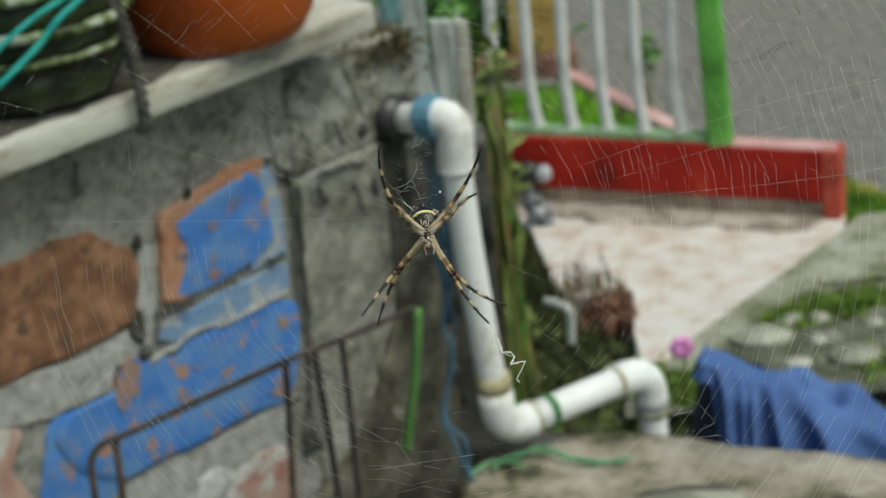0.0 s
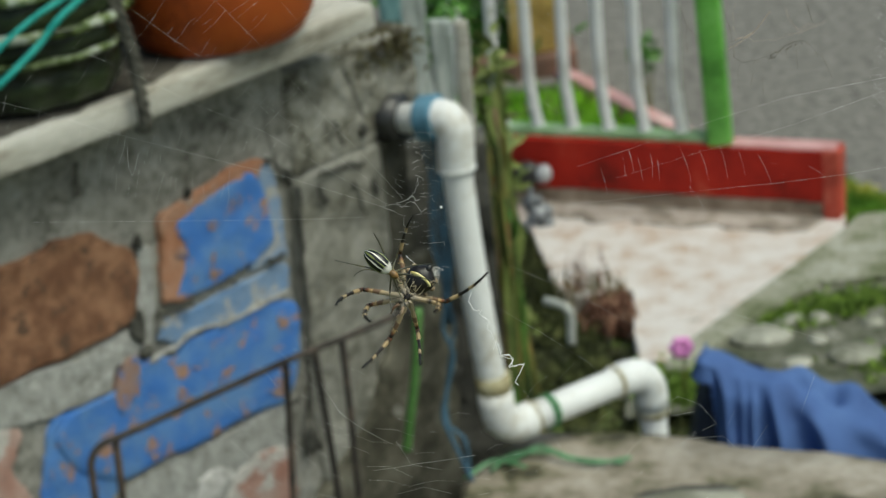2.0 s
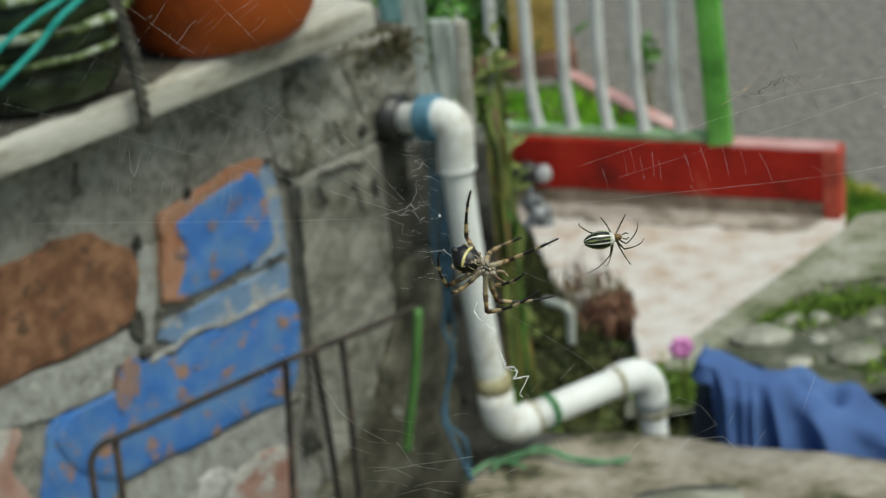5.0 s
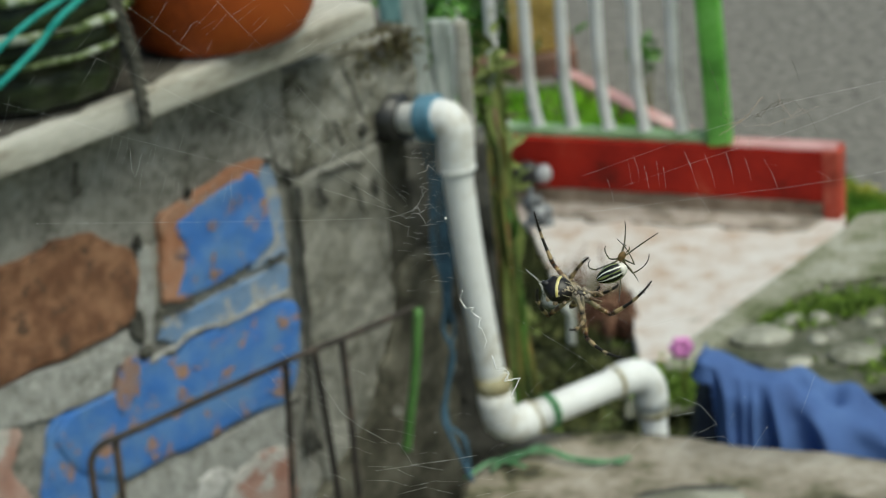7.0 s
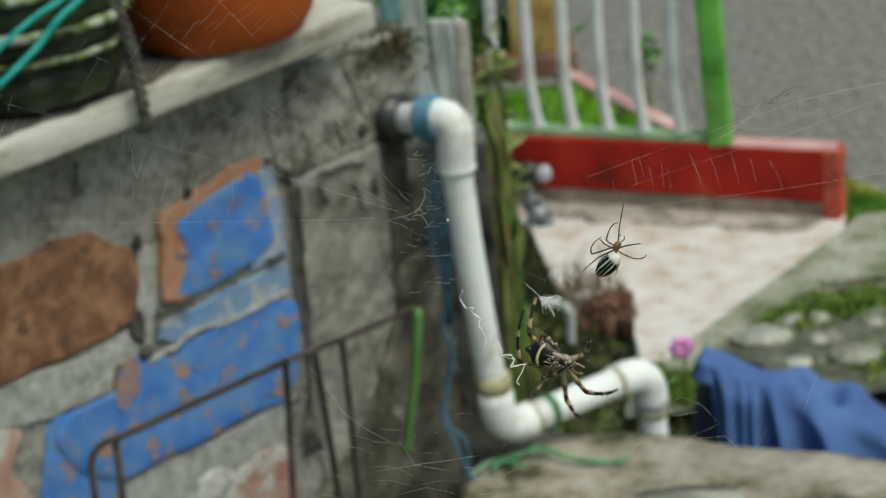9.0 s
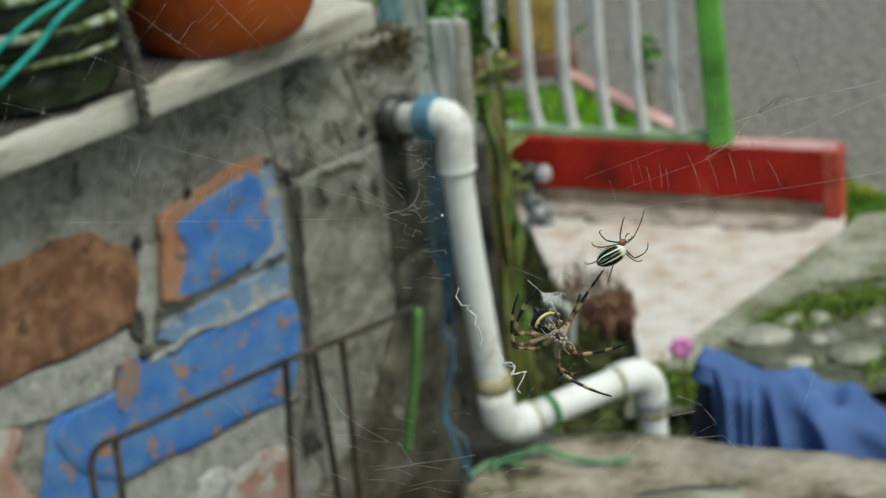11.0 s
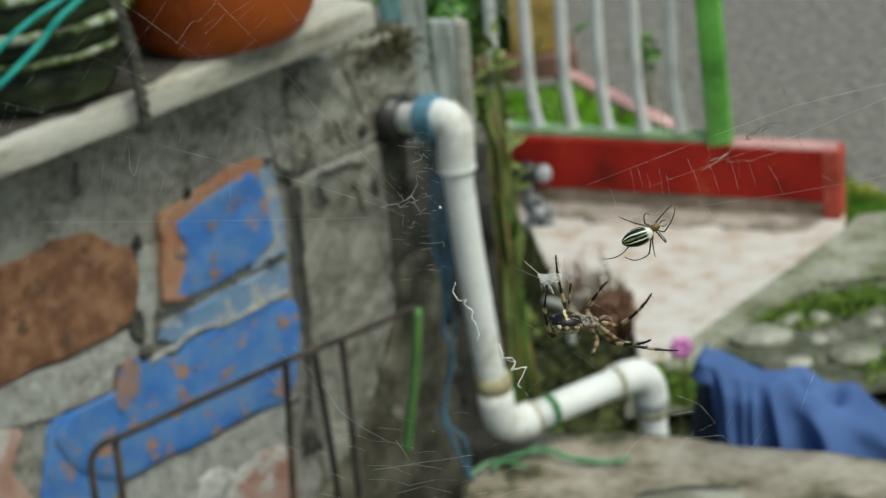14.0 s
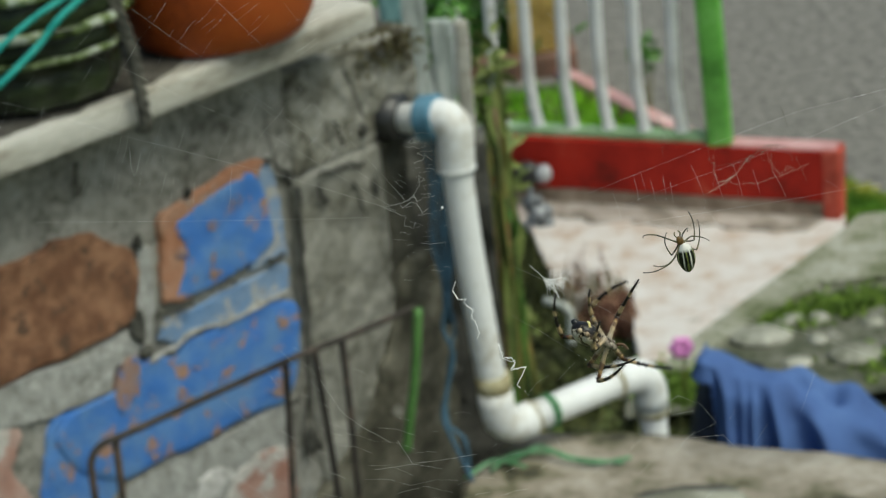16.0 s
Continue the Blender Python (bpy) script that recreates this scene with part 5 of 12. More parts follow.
# torn silk round the hub
bm = bmesh.new()
for pts, r in ((((-8.5, -2.9), (-4.9, -2.0), (-2.6, -1.2), (-0.9, 0.7), (0.0, 2.6), (-0.1, 3.9)), 0.000030), (((-4.9, -2.2), (-3.9, -2.9), (-2.3, -1.7), (-0.8, -1.7), (0.7, -4.2), (1.9, -3.1)), 0.000034),
               (((-8.5, -2.9), (-3.1, -5.1), (-3.5, -7.0), (-1.3, -7.9), (-0.7, -6.1)), 0.000018), (((-1.3, 7.5), (1.0, 8.4), (1.4, 9.7), (2.8, 8.4)), 0.000032), (((-0.9, 14.8), (2.8, 14.5), (6.4, 12.1)), 0.000016),
               (((2.8, 14.5), (3.0, 12.0)), 0.000014), (((-4.5, 11.6), (0.0, 11.1), (1.5, 11.6)), 0.000014), (((1.4, 0.7), (5.4, -2.9), (8.3, -4.7)), 0.000012), (((2.3, 6.6), (4.6, 5.4), (6.8, 3.1)), 0.000016),
               (((0.6, -11.1), (2.8, -11.5), (5.9, -10.9), (6.3, -12.0)), 0.000032), (((5.9, -7.1), (9.1, -8.1)), 0.000024), (((-6.7, 4.8), (-3.9, 1.6)), 0.000010), (((-2.4, -1.2), (-1.2, -0.2), (-0.6, -1.4), (0.4, -1.0)), 0.000036)):
    scribble(bm, pts, r * 0.7, 0.17, 6)
    for x, y in pts:
        ball(bm, Vector((x, y, 0)) * 0.001, [0.001 * wr.uniform(0.02, 0.07) for _ in range(3)], 1)
for k in range(64):
    # short ends that lie across the hub
    x, y = wr.gauss(1.6, 3.2), wr.uniform(-21.0, 13.0)
    pts = [(x, y)]
    for _ in range(wr.randint(1, 3)):
        pts.append((pts[-1][0] + wr.uniform(0.3, 1.3), pts[-1][1] + wr.gauss(0, 0.22)))
    scribble(bm, pts, wr.choice((0.000007, 0.000009, 0.000012, 0.000018)), 0.09, 3)
    if k % 4 == 0:
        ball(bm, Vector((x, y, 0)) * 0.001, [0.001 * wr.uniform(0.03, 0.09) for _ in range(3)], 1)
ball(bm, (0.0054, -0.0029, 0), (0.00030, 0.00034, 0.0002), 2)
tangle = solid("silk_tangle", bm, SILK, WEB @ Matrix.Translation(in_web(745, 350)), "torn white silk tangle near the web's hub", "silk")
# dusty debris caught in the upper threads
bm = bmesh.new()
scribble(bm, [(-10, -4.8), (-6.5, -4.0), (-3.0, -1.2), (-1.0, 0.0), (1.4, 0.2), (3.4, 0.9)], 0.000014, 0.3, 6)
scribble(bm, [(-6.5, -4.0), (-5.0, -3.6), (-3.0, -1.2), (-1.0, 0.0), (1.2, 0.4)], 0.000045, 0.35, 6)
scribble(bm, [(1.4, 0.2), (3.6, -0.6), (4.6, -2.4), (5.0, -3.6)], 0.000022, 0.35, 6)
scribble(bm, [(-13.2, -5.0), (-13.8, -8.0), (-13.4, -11.0)], 0.00002, 0.3, 6)
scribble(bm, [(2.6, 8.5), (3.4, 6.0), (4.0, 4.4)], 0.00003, 0.3, 5)
for _ in range(30):
    t = wr.random()
    ball(bm, Vector((-7 + 9 * t + wr.gauss(0, 0.3), -4.2 + 4.6 * t + wr.gauss(0, 0.35), 0)) * 0.001, [0.001 * wr.uniform(0.05, 0.22) for _ in range(3)], 1)
for _ in range(26):
    x, y = wr.uniform(-9, 4), 0
    y = -4.2 + (x + 7) * 0.48 + wr.gauss(0, 1.0)
    scribble(bm, [(x, y), (x + wr.uniform(-1.2, 1.6), y + wr.uniform(-1.8, 0.6))], wr.choice((0.00001, 0.000016)), 0.2, 3)
for pts in (((-27.0, 8.1), (-25.4, 3.5), (-22.3, 0.4)), ((-25.4, 3.5), (-25.9, 0.5), (-25.2, -2.9)), ((-17.8, 9.6), (-15.4, 3.5), (-14.3, -3.7), (-12.4, -4.9)), ((-12.4, -4.9), (-8.6, -4.0), (-5.6, -2.9), (0.5, 0.4)), ((2.1, 9.6), (2.7, 8.0), (3.6, 6.5)), ((0.1, -1.9), (0.3, -4.2), (0.4, -6.4)), ((-10.1, -7.2), (-10.5, -10.2)), ((-7.8, -8.8), (-7.6, -12.5)), ((5.8, -2.7), (7.3, -5.6), (8.4, -8.0))):
    # dark specks strung along sagging threads
    scribble(bm, pts, 0.000012, 0.1, 4)
    for (x0, y0), (x1, y1) in zip(pts, pts[1:]):
        for _ in range(int(math.hypot(x1 - x0, y1 - y0) * 5)):
            t = wr.random()
            bead(bm, Vector((x0 + (x1 - x0) * t + wr.gauss(0, 0.12), y0 + (y1 - y0) * t + wr.gauss(0, 0.12), 0)) * 0.001, wr.choice((0.00003, 0.00005, 0.00008, 0.00011)))
debris = solid("web_debris", bm, DUST, WEB @ Matrix.Translation(in_web(1390, 78)), "dusty debris caught in the upper web threads", "debris")
# a clump of dusty silk that sinks over the kerb
bm = bmesh.new()
for pts, r, n in ((((-5.7, -4.0), (-2.8, -2.4), (-0.8, -0.8), (1.2, 0.8), (3.3, 3.7), (4.5, 4.9)), 0.000040, 3), (((-3.7, -1.6), (-0.8, -0.8), (0.3, 0.0)), 0.000050, 3), (((-0.8, -0.8), (0.8, -2.0), (5.7, -1.6), (11.4, 0.1), (17.9, 2.8)), 0.000022, 2),
                  (((8.1, 5.7), (9.4, 2.4), (11.4, 0.1), (13.0, 2.4), (15.0, 1.6)), 0.000024, 2), (((-3.5, 10.6), (-4.5, 2.4), (-3.6, -0.4), (-4.9, -2.4)), 0.000016, 1)):
    for _ in range(n):
        scribble(bm, pts, r * wr.uniform(0.25, 0.7), 0.30, 7)
    for (x0, y0), (x1, y1) in zip(pts, pts[1:]):
        for _ in range(int(math.hypot(x1 - x0, y1 - y0) * 5)):
            t = wr.random()
            bead(bm, Vector((x0 + (x1 - x0) * t + wr.gauss(0, 0.25), y0 + (y1 - y0) * t + wr.gauss(0, 0.25), 0)) * 0.001, wr.choice((0.00003, 0.00005, 0.00007)))
clump = solid("web_debris", bm, surf("tan_dusty_silk", [(0.3, (0.40, 0.30, 0.22)), (0.7, (0.62, 0.52, 0.42))], 80, 0.9, 0.0, 200), WEB @ Matrix.Translation(in_web(1290, 300)), "tan clump of dusty silk sinking through the web", "debris")
# silk tuft drawn out by the big spider
bm = bmesh.new()
for _ in range(70):
    a, b = wr.uniform(-2.2, 3.2), wr.uniform(-1.5, 3.4)
    scribble(bm, [(a, wr.uniform(0.0, 0.9)), ((a + b) / 2, wr.uniform(-1.8, -0.2)), (b, wr.uniform(-3.6, 0.6))], wr.choice((0.000009, 0.000012, 0.000018)), 0.10, 3)
fan = [(-5.0, 3.6), (-1.6, 0.6), (0.4, 0.4), (2.4, 0.8), (4.0, 0.2)]
scribble(bm, fan, 0.00006, 0.1, 4)
for _ in range(26):
    a, b = wr.uniform(-2.0, 0.5), wr.uniform(-1.2, 3.4)
    scribble(bm, [(a, 0.6 + wr.uniform(-0.3, 0.2)), ((a + b) / 2, wr.uniform(-1.6, 0.4)), (b, wr.uniform(-2.4, 0.9))], wr.choice((0.00002, 0.00003)), 0.12, 4)
scribble(bm, [(-1.6, 0.6), (0.4, -1.6), (1.8, -4.0)], 0.00006, 0.1, 4)
scribble(bm, [(-1.2, 0.4), (0.8, -1.4), (1.8, -4.0)], 0.00005, 0.1, 4)
tuft = solid("silk_tuft", bm, SILK, WEB @ Matrix.Translation(in_web(750, 385, -0.003)), "white gauzy silk tuft behind the spider", "silk")

# ---- the big garden spider ----
# y runs from the head to the tip of the abdomen, z to its underside
spider = thing("garden_spider", WEB, "large garden spider with ringed tan and black legs", "spider")


def skin(name, parent, bm, rings, axis="Y", length=0.01, rough=0.5, label=""):
    return part(name, bm, banded(name + "_skin", rings, length, rough, axis), parent, label)


def ripe(bm, k=0.92):
    """Draws the abdomen's pieces in towards the waist."""
    for v in bm.verts:
        v.co = Vector((v.co.x * k, 0.0013 + (v.co.y - 0.0013) * k, v.co.z * k))
    return bm


def mottled(name, dark, mid, pale, scale, at, rough=0.35):
    return surf(name, [(at - 0.06, dark), (at - 0.01, mid), (at + 0.03, pale), (at + 0.2, pale)], scale, rough, 0.25, scale * 4, detail=0.35)


bm = ball(bmesh.new(), (0, 0.0051, -0.0006), (0.0032, 0.0042, 0.0026), 4)
for v in bm.verts:
    t = (v.co.y - 0.0011) / 0.0078
    v.co.x *= 0.80 + 0.42 * math.sin(min(1, max(0, t)) * 2.1) - (0.22 if t > 0.85 else 0)
ripe(bm)
part("abdomen", bm, mottled("black_abdomen_skin", (0.008, 0.006, 0.005), (0.03, 0.022, 0.014), (0.34, 0.28, 0.19), 520, 0.66), spider, "black abdomen with small cream flecks")
bm = ball(bmesh.new(), (0, 0.0050, -0.0013), (0.0035, 0.0040, 0.0024), 4)
for v in bm.verts:
    # blunt lobes along the flanks
    v.co.x *= 1 + 0.07 * math.sin((v.co.y - 0.001) * 2300) * min(1, abs(v.co.x) / 0.002)
ripe(rough_up(bm, 0.00015, 700, 2))
part("back_plate", bm, mottled("silvery_back", (0.030, 0.020, 0.012), (0.19, 0.135, 0.070), (0.50, 0.45, 0.34), 520, 0.50), spider, "mottled silver and brown back of the abdomen")
bm = bmesh.new()
for sx in (-1, 1):
    for a, b in ((0.0007, 0.0012), (0.0017, 0.0003)):
        tube(bm, smooth_path([(a * sx, 0.0016, b), (a * 1.35 * sx, 0.0028, b + 0.0007), (a * 1.30 * sx, 0.0045, b + 0.0010)], 4), lambda u: 0.00008 * (1.1 - abs(2 * u - 1) ** 3), 6)
part("pale_lines", ripe(bm), surf("ivory_lines", [(0.4, (0.10, 0.08, 0.05)), (0.6, (0.52, 0.45, 0.30))], 600, 0.5, 0.1, 1900), spider, "ivory lines under the abdomen")
bm = bmesh.new()
tube(bm, smooth_path([(-0.0034, 0.0050, -0.0006), (-0.0027, 0.0055, 0.0010), (-0.0011, 0.0060, 0.00185), (0.0011, 0.0060, 0.00185), (0.0027, 0.0055, 0.0010), (0.0034, 0.0050, -0.0006)], 6), lambda u: 0.00040 * (1 - 0.6 * abs(2 * u - 1) ** 3), 8)
part("yellow_band", ripe(bm), surf("yellow_band_skin", [(0.4, (0.58, 0.48, 0.13)), (0.6, (0.74, 0.66, 0.32))], 300, 0.5, 0.1, 900), spider, "yellow band across the underside")
for sx in (-1, 1):
    for y, x, r in ((0.0030, 0.0031, 0.00060), (0.0052, 0.0037, 0.00075), (0.0072, 0.0031, 0.00075)):
        bm = ball(bmesh.new(), (sx * x, y, -0.0012), (r * 1.2, r, r), 2)
        part("lobe", ripe(rough_up(bm, 0.0001, 900, y * 900)), surf("cream_lobe", [(0.4, (0.16, 0.11, 0.06)), (0.6, (0.44, 0.36, 0.24))], 500, 0.5, 0.1, 1500), spider)
bm = ball(bmesh.new(), (0, 0.0088, 0.0004), (0.0009, 0.0013, 0.0009), 2)
part("spinnerets", ripe(bm), BLACKPL, spider)
bm = ball(bmesh.new(), (0, -0.0006, -0.0005), (0.0018, 0.0028, 0.0011), 3)
part("head", bm, surf("greyish_head", [(0.38, (0.06, 0.045, 0.03)), (0.52, (0.26, 0.22, 0.165)), (0.62, (0.42, 0.38, 0.31))], 700, 0.6, 0.3, 1800), spider, "head with silvery down")
bm = ball(bmesh.new(), (0, -0.0002, 0.0004), (0.0008, 0.0014, 0.0005), 3)
part("breastplate", bm, mottled("breastplate_skin", (0.012, 0.009, 0.007), (0.05, 0.035, 0.02), (0.48, 0.40, 0.24), 500, 0.56), spider, "dark breastplate")
for sx in (-1, 1):
    for a in (0.45, 1.15, 1.85, 2.6):
        bm = bmesh.new()
        x, y = math.sin(a), math.cos(a)
        tube(bm, [(sx * 0.0007 * x, 0.0011 * y - 0.0004, 0.0005), (sx * 0.0012 * x, 0.0015 * y - 0.0004, 0.0006), (sx * 0.0017 * x, 0.0019 * y - 0.0004, 0.0004)], lambda u: 0.00042 * (1 - 0.35 * abs(2 * u - 1) ** 2), 7)
        part("hip", bm, FEMURM, spider)
for sx in (-1, 1):
    bm = bmesh.new()
    tube(bm, smooth_path([(0.0006 * sx, -0.0028, 0.0004), (0.0011 * sx, -0.0040, 0.0010), (0.0008 * sx, -0.0056, 0.0006)], 4), lambda u: 0.00036 * (1.2 - 0.6 * u), 7)
    part("palp", bm, surf("brown_palp", [(0.4, (0.10, 0.055, 0.028)), (0.6, (0.30, 0.22, 0.14))], 500, 0.5, 0.1, 1500), spider)


def limb(bm, length, r0, r1, bow, n=14, hairs=0, seed=0):
    pts = [(length * k / n, bow * 4 * (k / n) * (1 - k / n), 0) for k in range(n + 1)]
    tube(bm, pts, lambda u: (r0 + (r1 - r0) * u) * (1 + 0.10 * math.sin(u * 13)), 8)
    r = random.Random(seed)
    for _ in range(hairs):
        u = r.uniform(0.05, 0.95)
        a = r.uniform(0, 6.28)
        rr = r0 + (r1 - r0) * u
        p = Vector((length * u, bow * 4 * u * (1 - u), 0))
        d = Vector((0.5, math.cos(a), math.sin(a))).normalized()
        tube(bm, [p + d * rr * 0.6, p + d * (rr + 0.0005)], 0.00003, 3, False)
    return bm


LEGS = (("r1", 1), ("r2", 1), ("r3", 0.58), ("r4", 1.0), ("l1", 1), ("l2", 1), ("l3", 0.58), ("l4", 1.0))
big = {}
FEM, SHIN = 0.0104, 0.0142
for key, s in LEGS:
    up = part("leg", limb(bmesh.new(), FEM * s, 0.00066, 0.00050, 0.0003, 14, 90, 1), FEMURM if s == 1 else banded("short_femur", [(0.0, (0.30, 0.26, 0.20)), (0.5, (0.42, 0.32, 0.19)), (0.7, DARK), (0.85, CREAM), (1.0, DARK)], FEM * s, 0.55), spider)
    lo = part("shin", limb(bmesh.new(), SHIN * s, 0.00054, 0.00018, 0.0011 * s, 18, 110, 2), SHINM if s == 1 else banded("short_shin", [(0.0, DARK), (0.2, CREAM), (0.4, DARK), (0.6, CREAM), (0.75, DARK), (1.0, DARK)], SHIN * s, 0.5), up)
    big[key] = (up, lo)

# ---- the small orchard spider ----
mate = thing("orchard_spider", WEB, "small spider with a black and white striped abdomen", "spider")
m_str = bpy.data.materials.new("striped_abdomen")
m_str.use_nodes = True
n_, l_ = m_str.node_tree.nodes, m_str.node_tree.links
tc_, sp_, no_, rp_ = (n_.new("ShaderNode" + k) for k in ("TexCoord", "SeparateXYZ", "TexNoise", "ValToRGB"))
l_.new(tc_.outputs["Object"], sp_.inputs[0])
l_.new(tc_.outputs["Object"], no_.inputs["Vector"])
no_.inputs["Scale"].default_value = 420.0


def sums(kind, a, b, c=None):
    """A maths node fed by sockets or numbers."""
    nd = n_.new("ShaderNodeMath")
    nd.operation = kind
    for k, v in enumerate((a, b, c)):
        if v is None:
            continue
        if isinstance(v, float):
            nd.inputs[k].default_value = v
        else:
            l_.new(v, nd.inputs[k])
    return nd.outputs[0]


# the stripes run like meridians from end to end, and the shoulders are silvery
turn_ = sums("ARCTAN2", sums("ABSOLUTE", sp_.outputs["X"], None), sums("ABSOLUTE", sp_.outputs["Z"], None))
wavy_ = sums("ADD", sums("MULTIPLY", turn_, 0.6366), sums("MULTIPLY_ADD", no_.outputs["Fac"], 0.26, -0.13))
l_.new(wavy_, rp_.inputs["Fac"])
WH, BK, GN = (0.62, 0.61, 0.52), (0.010, 0.011, 0.008), (0.15, 0.17, 0.05)
STRIPES = ((0.0, GN), (0.06, GN), (0.11, BK), (0.27, BK), (0.31, WH), (0.38, WH), (0.41, BK), (0.70, BK), (0.74, (0.30, 0.32, 0.14)), (0.80, (0.30, 0.32, 0.14)), (0.84, BK), (1.0, BK))
while len(rp_.color_ramp.elements) < len(STRIPES):
    rp_.color_ramp.elements.new(0.5)
for e_, (p_, c_) in zip(rp_.color_ramp.elements, STRIPES):
    e_.position, e_.color = p_, (*c_, 1)
front_ = n_.new("ShaderNodeMapRange")
front_.inputs["From Min"].default_value, front_.inputs["From Max"].default_value = 0.0014, 0.0005
l_.new(sums("ADD", sp_.outputs["Y"], sums("MULTIPLY_ADD", no_.outputs["Fac"], 0.0016, -0.0008)), front_.inputs["Value"])
mix_ = n_.new("ShaderNodeMix")
mix_.data_type = "RGBA"
l_.new(front_.outputs["Result"], mix_.inputs["Factor"])
l_.new(rp_.outputs["Color"], mix_.inputs["A"])
mix_.inputs["B"].default_value = (0.62, 0.61, 0.55, 1)
l_.new(mix_.outputs["Result"], n_["Principled BSDF"].inputs["Base Color"])
n_["Principled BSDF"].inputs["Roughness"].default_value = 0.25
bm = ball(bmesh.new(), (0, 0.0033, 0), (0.0020, 0.0038, 0.0018), 4)
for v in bm.verts:
    # broad shoulders, a narrower tail
    v.co.x *= 1.06 - 45 * max(0.0, v.co.y - 0.0036)
small_abdomen = part("abdomen", bm, m_str, mate, "glossy black and white striped abdomen")
bm = ball(bmesh.new(), (0, -0.0006, 0), (0.00085, 0.0013, 0.0007), 3)
part("head", bm, surf("amber_head", [(0.35, (0.08, 0.05, 0.018)), (0.6, (0.21, 0.12, 0.04))], 700, 0.35, 0.1, 1500), mate, "amber brown head")
bm = bmesh.new()
for sx in (-1, 1):
    tube(bm, smooth_path([(0.0004 * sx, -0.0020, 0.0002), (0.0007 * sx, -0.0028, 0.0003), (0.0004 * sx, -0.0034, 0.0)], 4), 0.00016, 6)
part("palps", bm, SMALLLEG, mate)
small = {}
SF, SS = 0.0056, 0.0070
for key, s in LEGS:
    s = 0.66 if s < 1 else s
    up = part("leg", limb(bmesh.new(), SF * s, 0.00022, 0.00017, 0.0002, 10), SMALLLEG, mate)
    lo = part("shin", limb(bmesh.new(), SS * s, 0.00017, 0.00009, 0.0011 * s, 14), SMALLLEG, up)
    small[key] = (up, lo)


# ---- what moves ----
def motions():
    walk(spider, [(0, pose(-0.00341, 0.45559, 1.51959, 36.7, -3.7, 1.5)), (0.4, pose(-0.00447, 0.45563, 1.51969, 38.5, -9.3, 3.8)), (0.5, pose(0.00172, 0.45791, 1.52532, 11.9, -38.8, 19.0)), (0.6, pose(0.01690, 0.45726, 1.52372, 27.9, -45.7, 40.8)), (0.7, pose(0.01828, 0.45846, 1.52669, -17.8, -62.0, 49.5)), (0.8, pose(0.00893, 0.45480, 1.51763, 28.7, -61.3, 47.6)), (0.9, pose(0.02217, 0.45957, 1.52944, 57.0, -46.5, 25.2)), (1, pose(0.00650, 0.45314, 1.51351, 15.6, -57.6, 39.5)), (1.1, pose(0.01741, 0.45924, 1.52862, 39.6, -60.9, 46.6)), (1.2, pose(0.01012, 0.45526, 1.51876, 12.8, -64.2, 56.7)), (1.25, pose(0.00545, 0.45605, 1.52072, 11.5, -40.7, 29.9)), (1.3, pose(0.00078, 0.45684, 1.52268, -0.5, -19.5, 8.2)), (1.5, pose(-0.00913, 0.44945, 1.50439, 20.3, 40.2, -20.0)), (2, pose(-0.00927, 0.45045, 1.50688, 61.6, 38.1, -18.5)), (2.5, pose(-0.01110, 0.45477, 1.51756, 24.0, 57.7, -39.8)), (2.75, pose(-0.00883, 0.45451, 1.51692, 39.2, 19.1, -10.5)), (3, pose(-0.00656, 0.45426, 1.51629, 34.6, -20.8, 8.8)), (3.5, pose(-0.00401, 0.45376, 1.51507, 45.1, -57.9, 40.2)), (4, pose(0.00657, 0.45338, 1.51412, 52.7, -51.8, 30.9)), (4.2, pose(0.00379, 0.45298, 1.51313, 37.1, -45.2, 50.9)), (6.3, pose(0.02728, 0.45089, 1.50794, 40.5, -29.7, 51.0)), (6.5, pose(0.02907, 0.45007, 1.50593, 37.8, -30.9, 53.9)), (7, pose(0.03086, 0.44926, 1.50391, 23.7, -35.1, 67.8)), (7.25, pose(0.03217, 0.44784, 1.50039, -32.4, -53.2, 118.1)), (7.5, pose(0.03347, 0.44641, 1.49687, -85.2, -32.3, 165.2)), (7.75, pose(0.03432, 0.44583, 1.49544, -45.5, -42.7, 110.9)), (8, pose(0.03517, 0.44525, 1.49400, -12.8, -23.9, 62.9)), (8.5, pose(0.02108, 0.44236, 1.48684, -3.4, -64.3, 57.1)), (9, pose(0.02537, 0.44346, 1.48955, 65.3, -69.6, 3.7)), (9.2, pose(0.02206, 0.44358, 1.48985, 52.7, -67.6, 3.2)), (11.3, pose(0.02667, 0.44591, 1.49562, 35.1, -21.2, 22.9)), (11.5, pose(0.02801, 0.44596, 1.49575, 12.3, -37.1, 45.3)), (12, pose(0.02972, 0.44480, 1.49288, 25.7, -33.9, 39.5)), (12.5, pose(0.03272, 0.44609, 1.49607, 26.5, -18.9, 46.9)), (13, pose(0.03196, 0.44572, 1.49515, 28.1, -23.6, 61.7)), (13.5, pose(0.03076, 0.44626, 1.49650, 29.0, -20.1, 67.3)), (14, pose(0.03224, 0.44681, 1.49785, 8.3, 7.1, 87.7)), (14.5, pose(0.03267, 0.44744, 1.49942, -13.4, 32.2, 87.4)), (15, pose(0.03633, 0.44716, 1.49872, -7.3, 37.2, 87.9)), (15.5, pose(0.03522, 0.44700, 1.49833, 6.4, 36.9, 91.8)), (16, pose(0.03602, 0.44492, 1.49318, 35.0, 26.7, 93.5))])
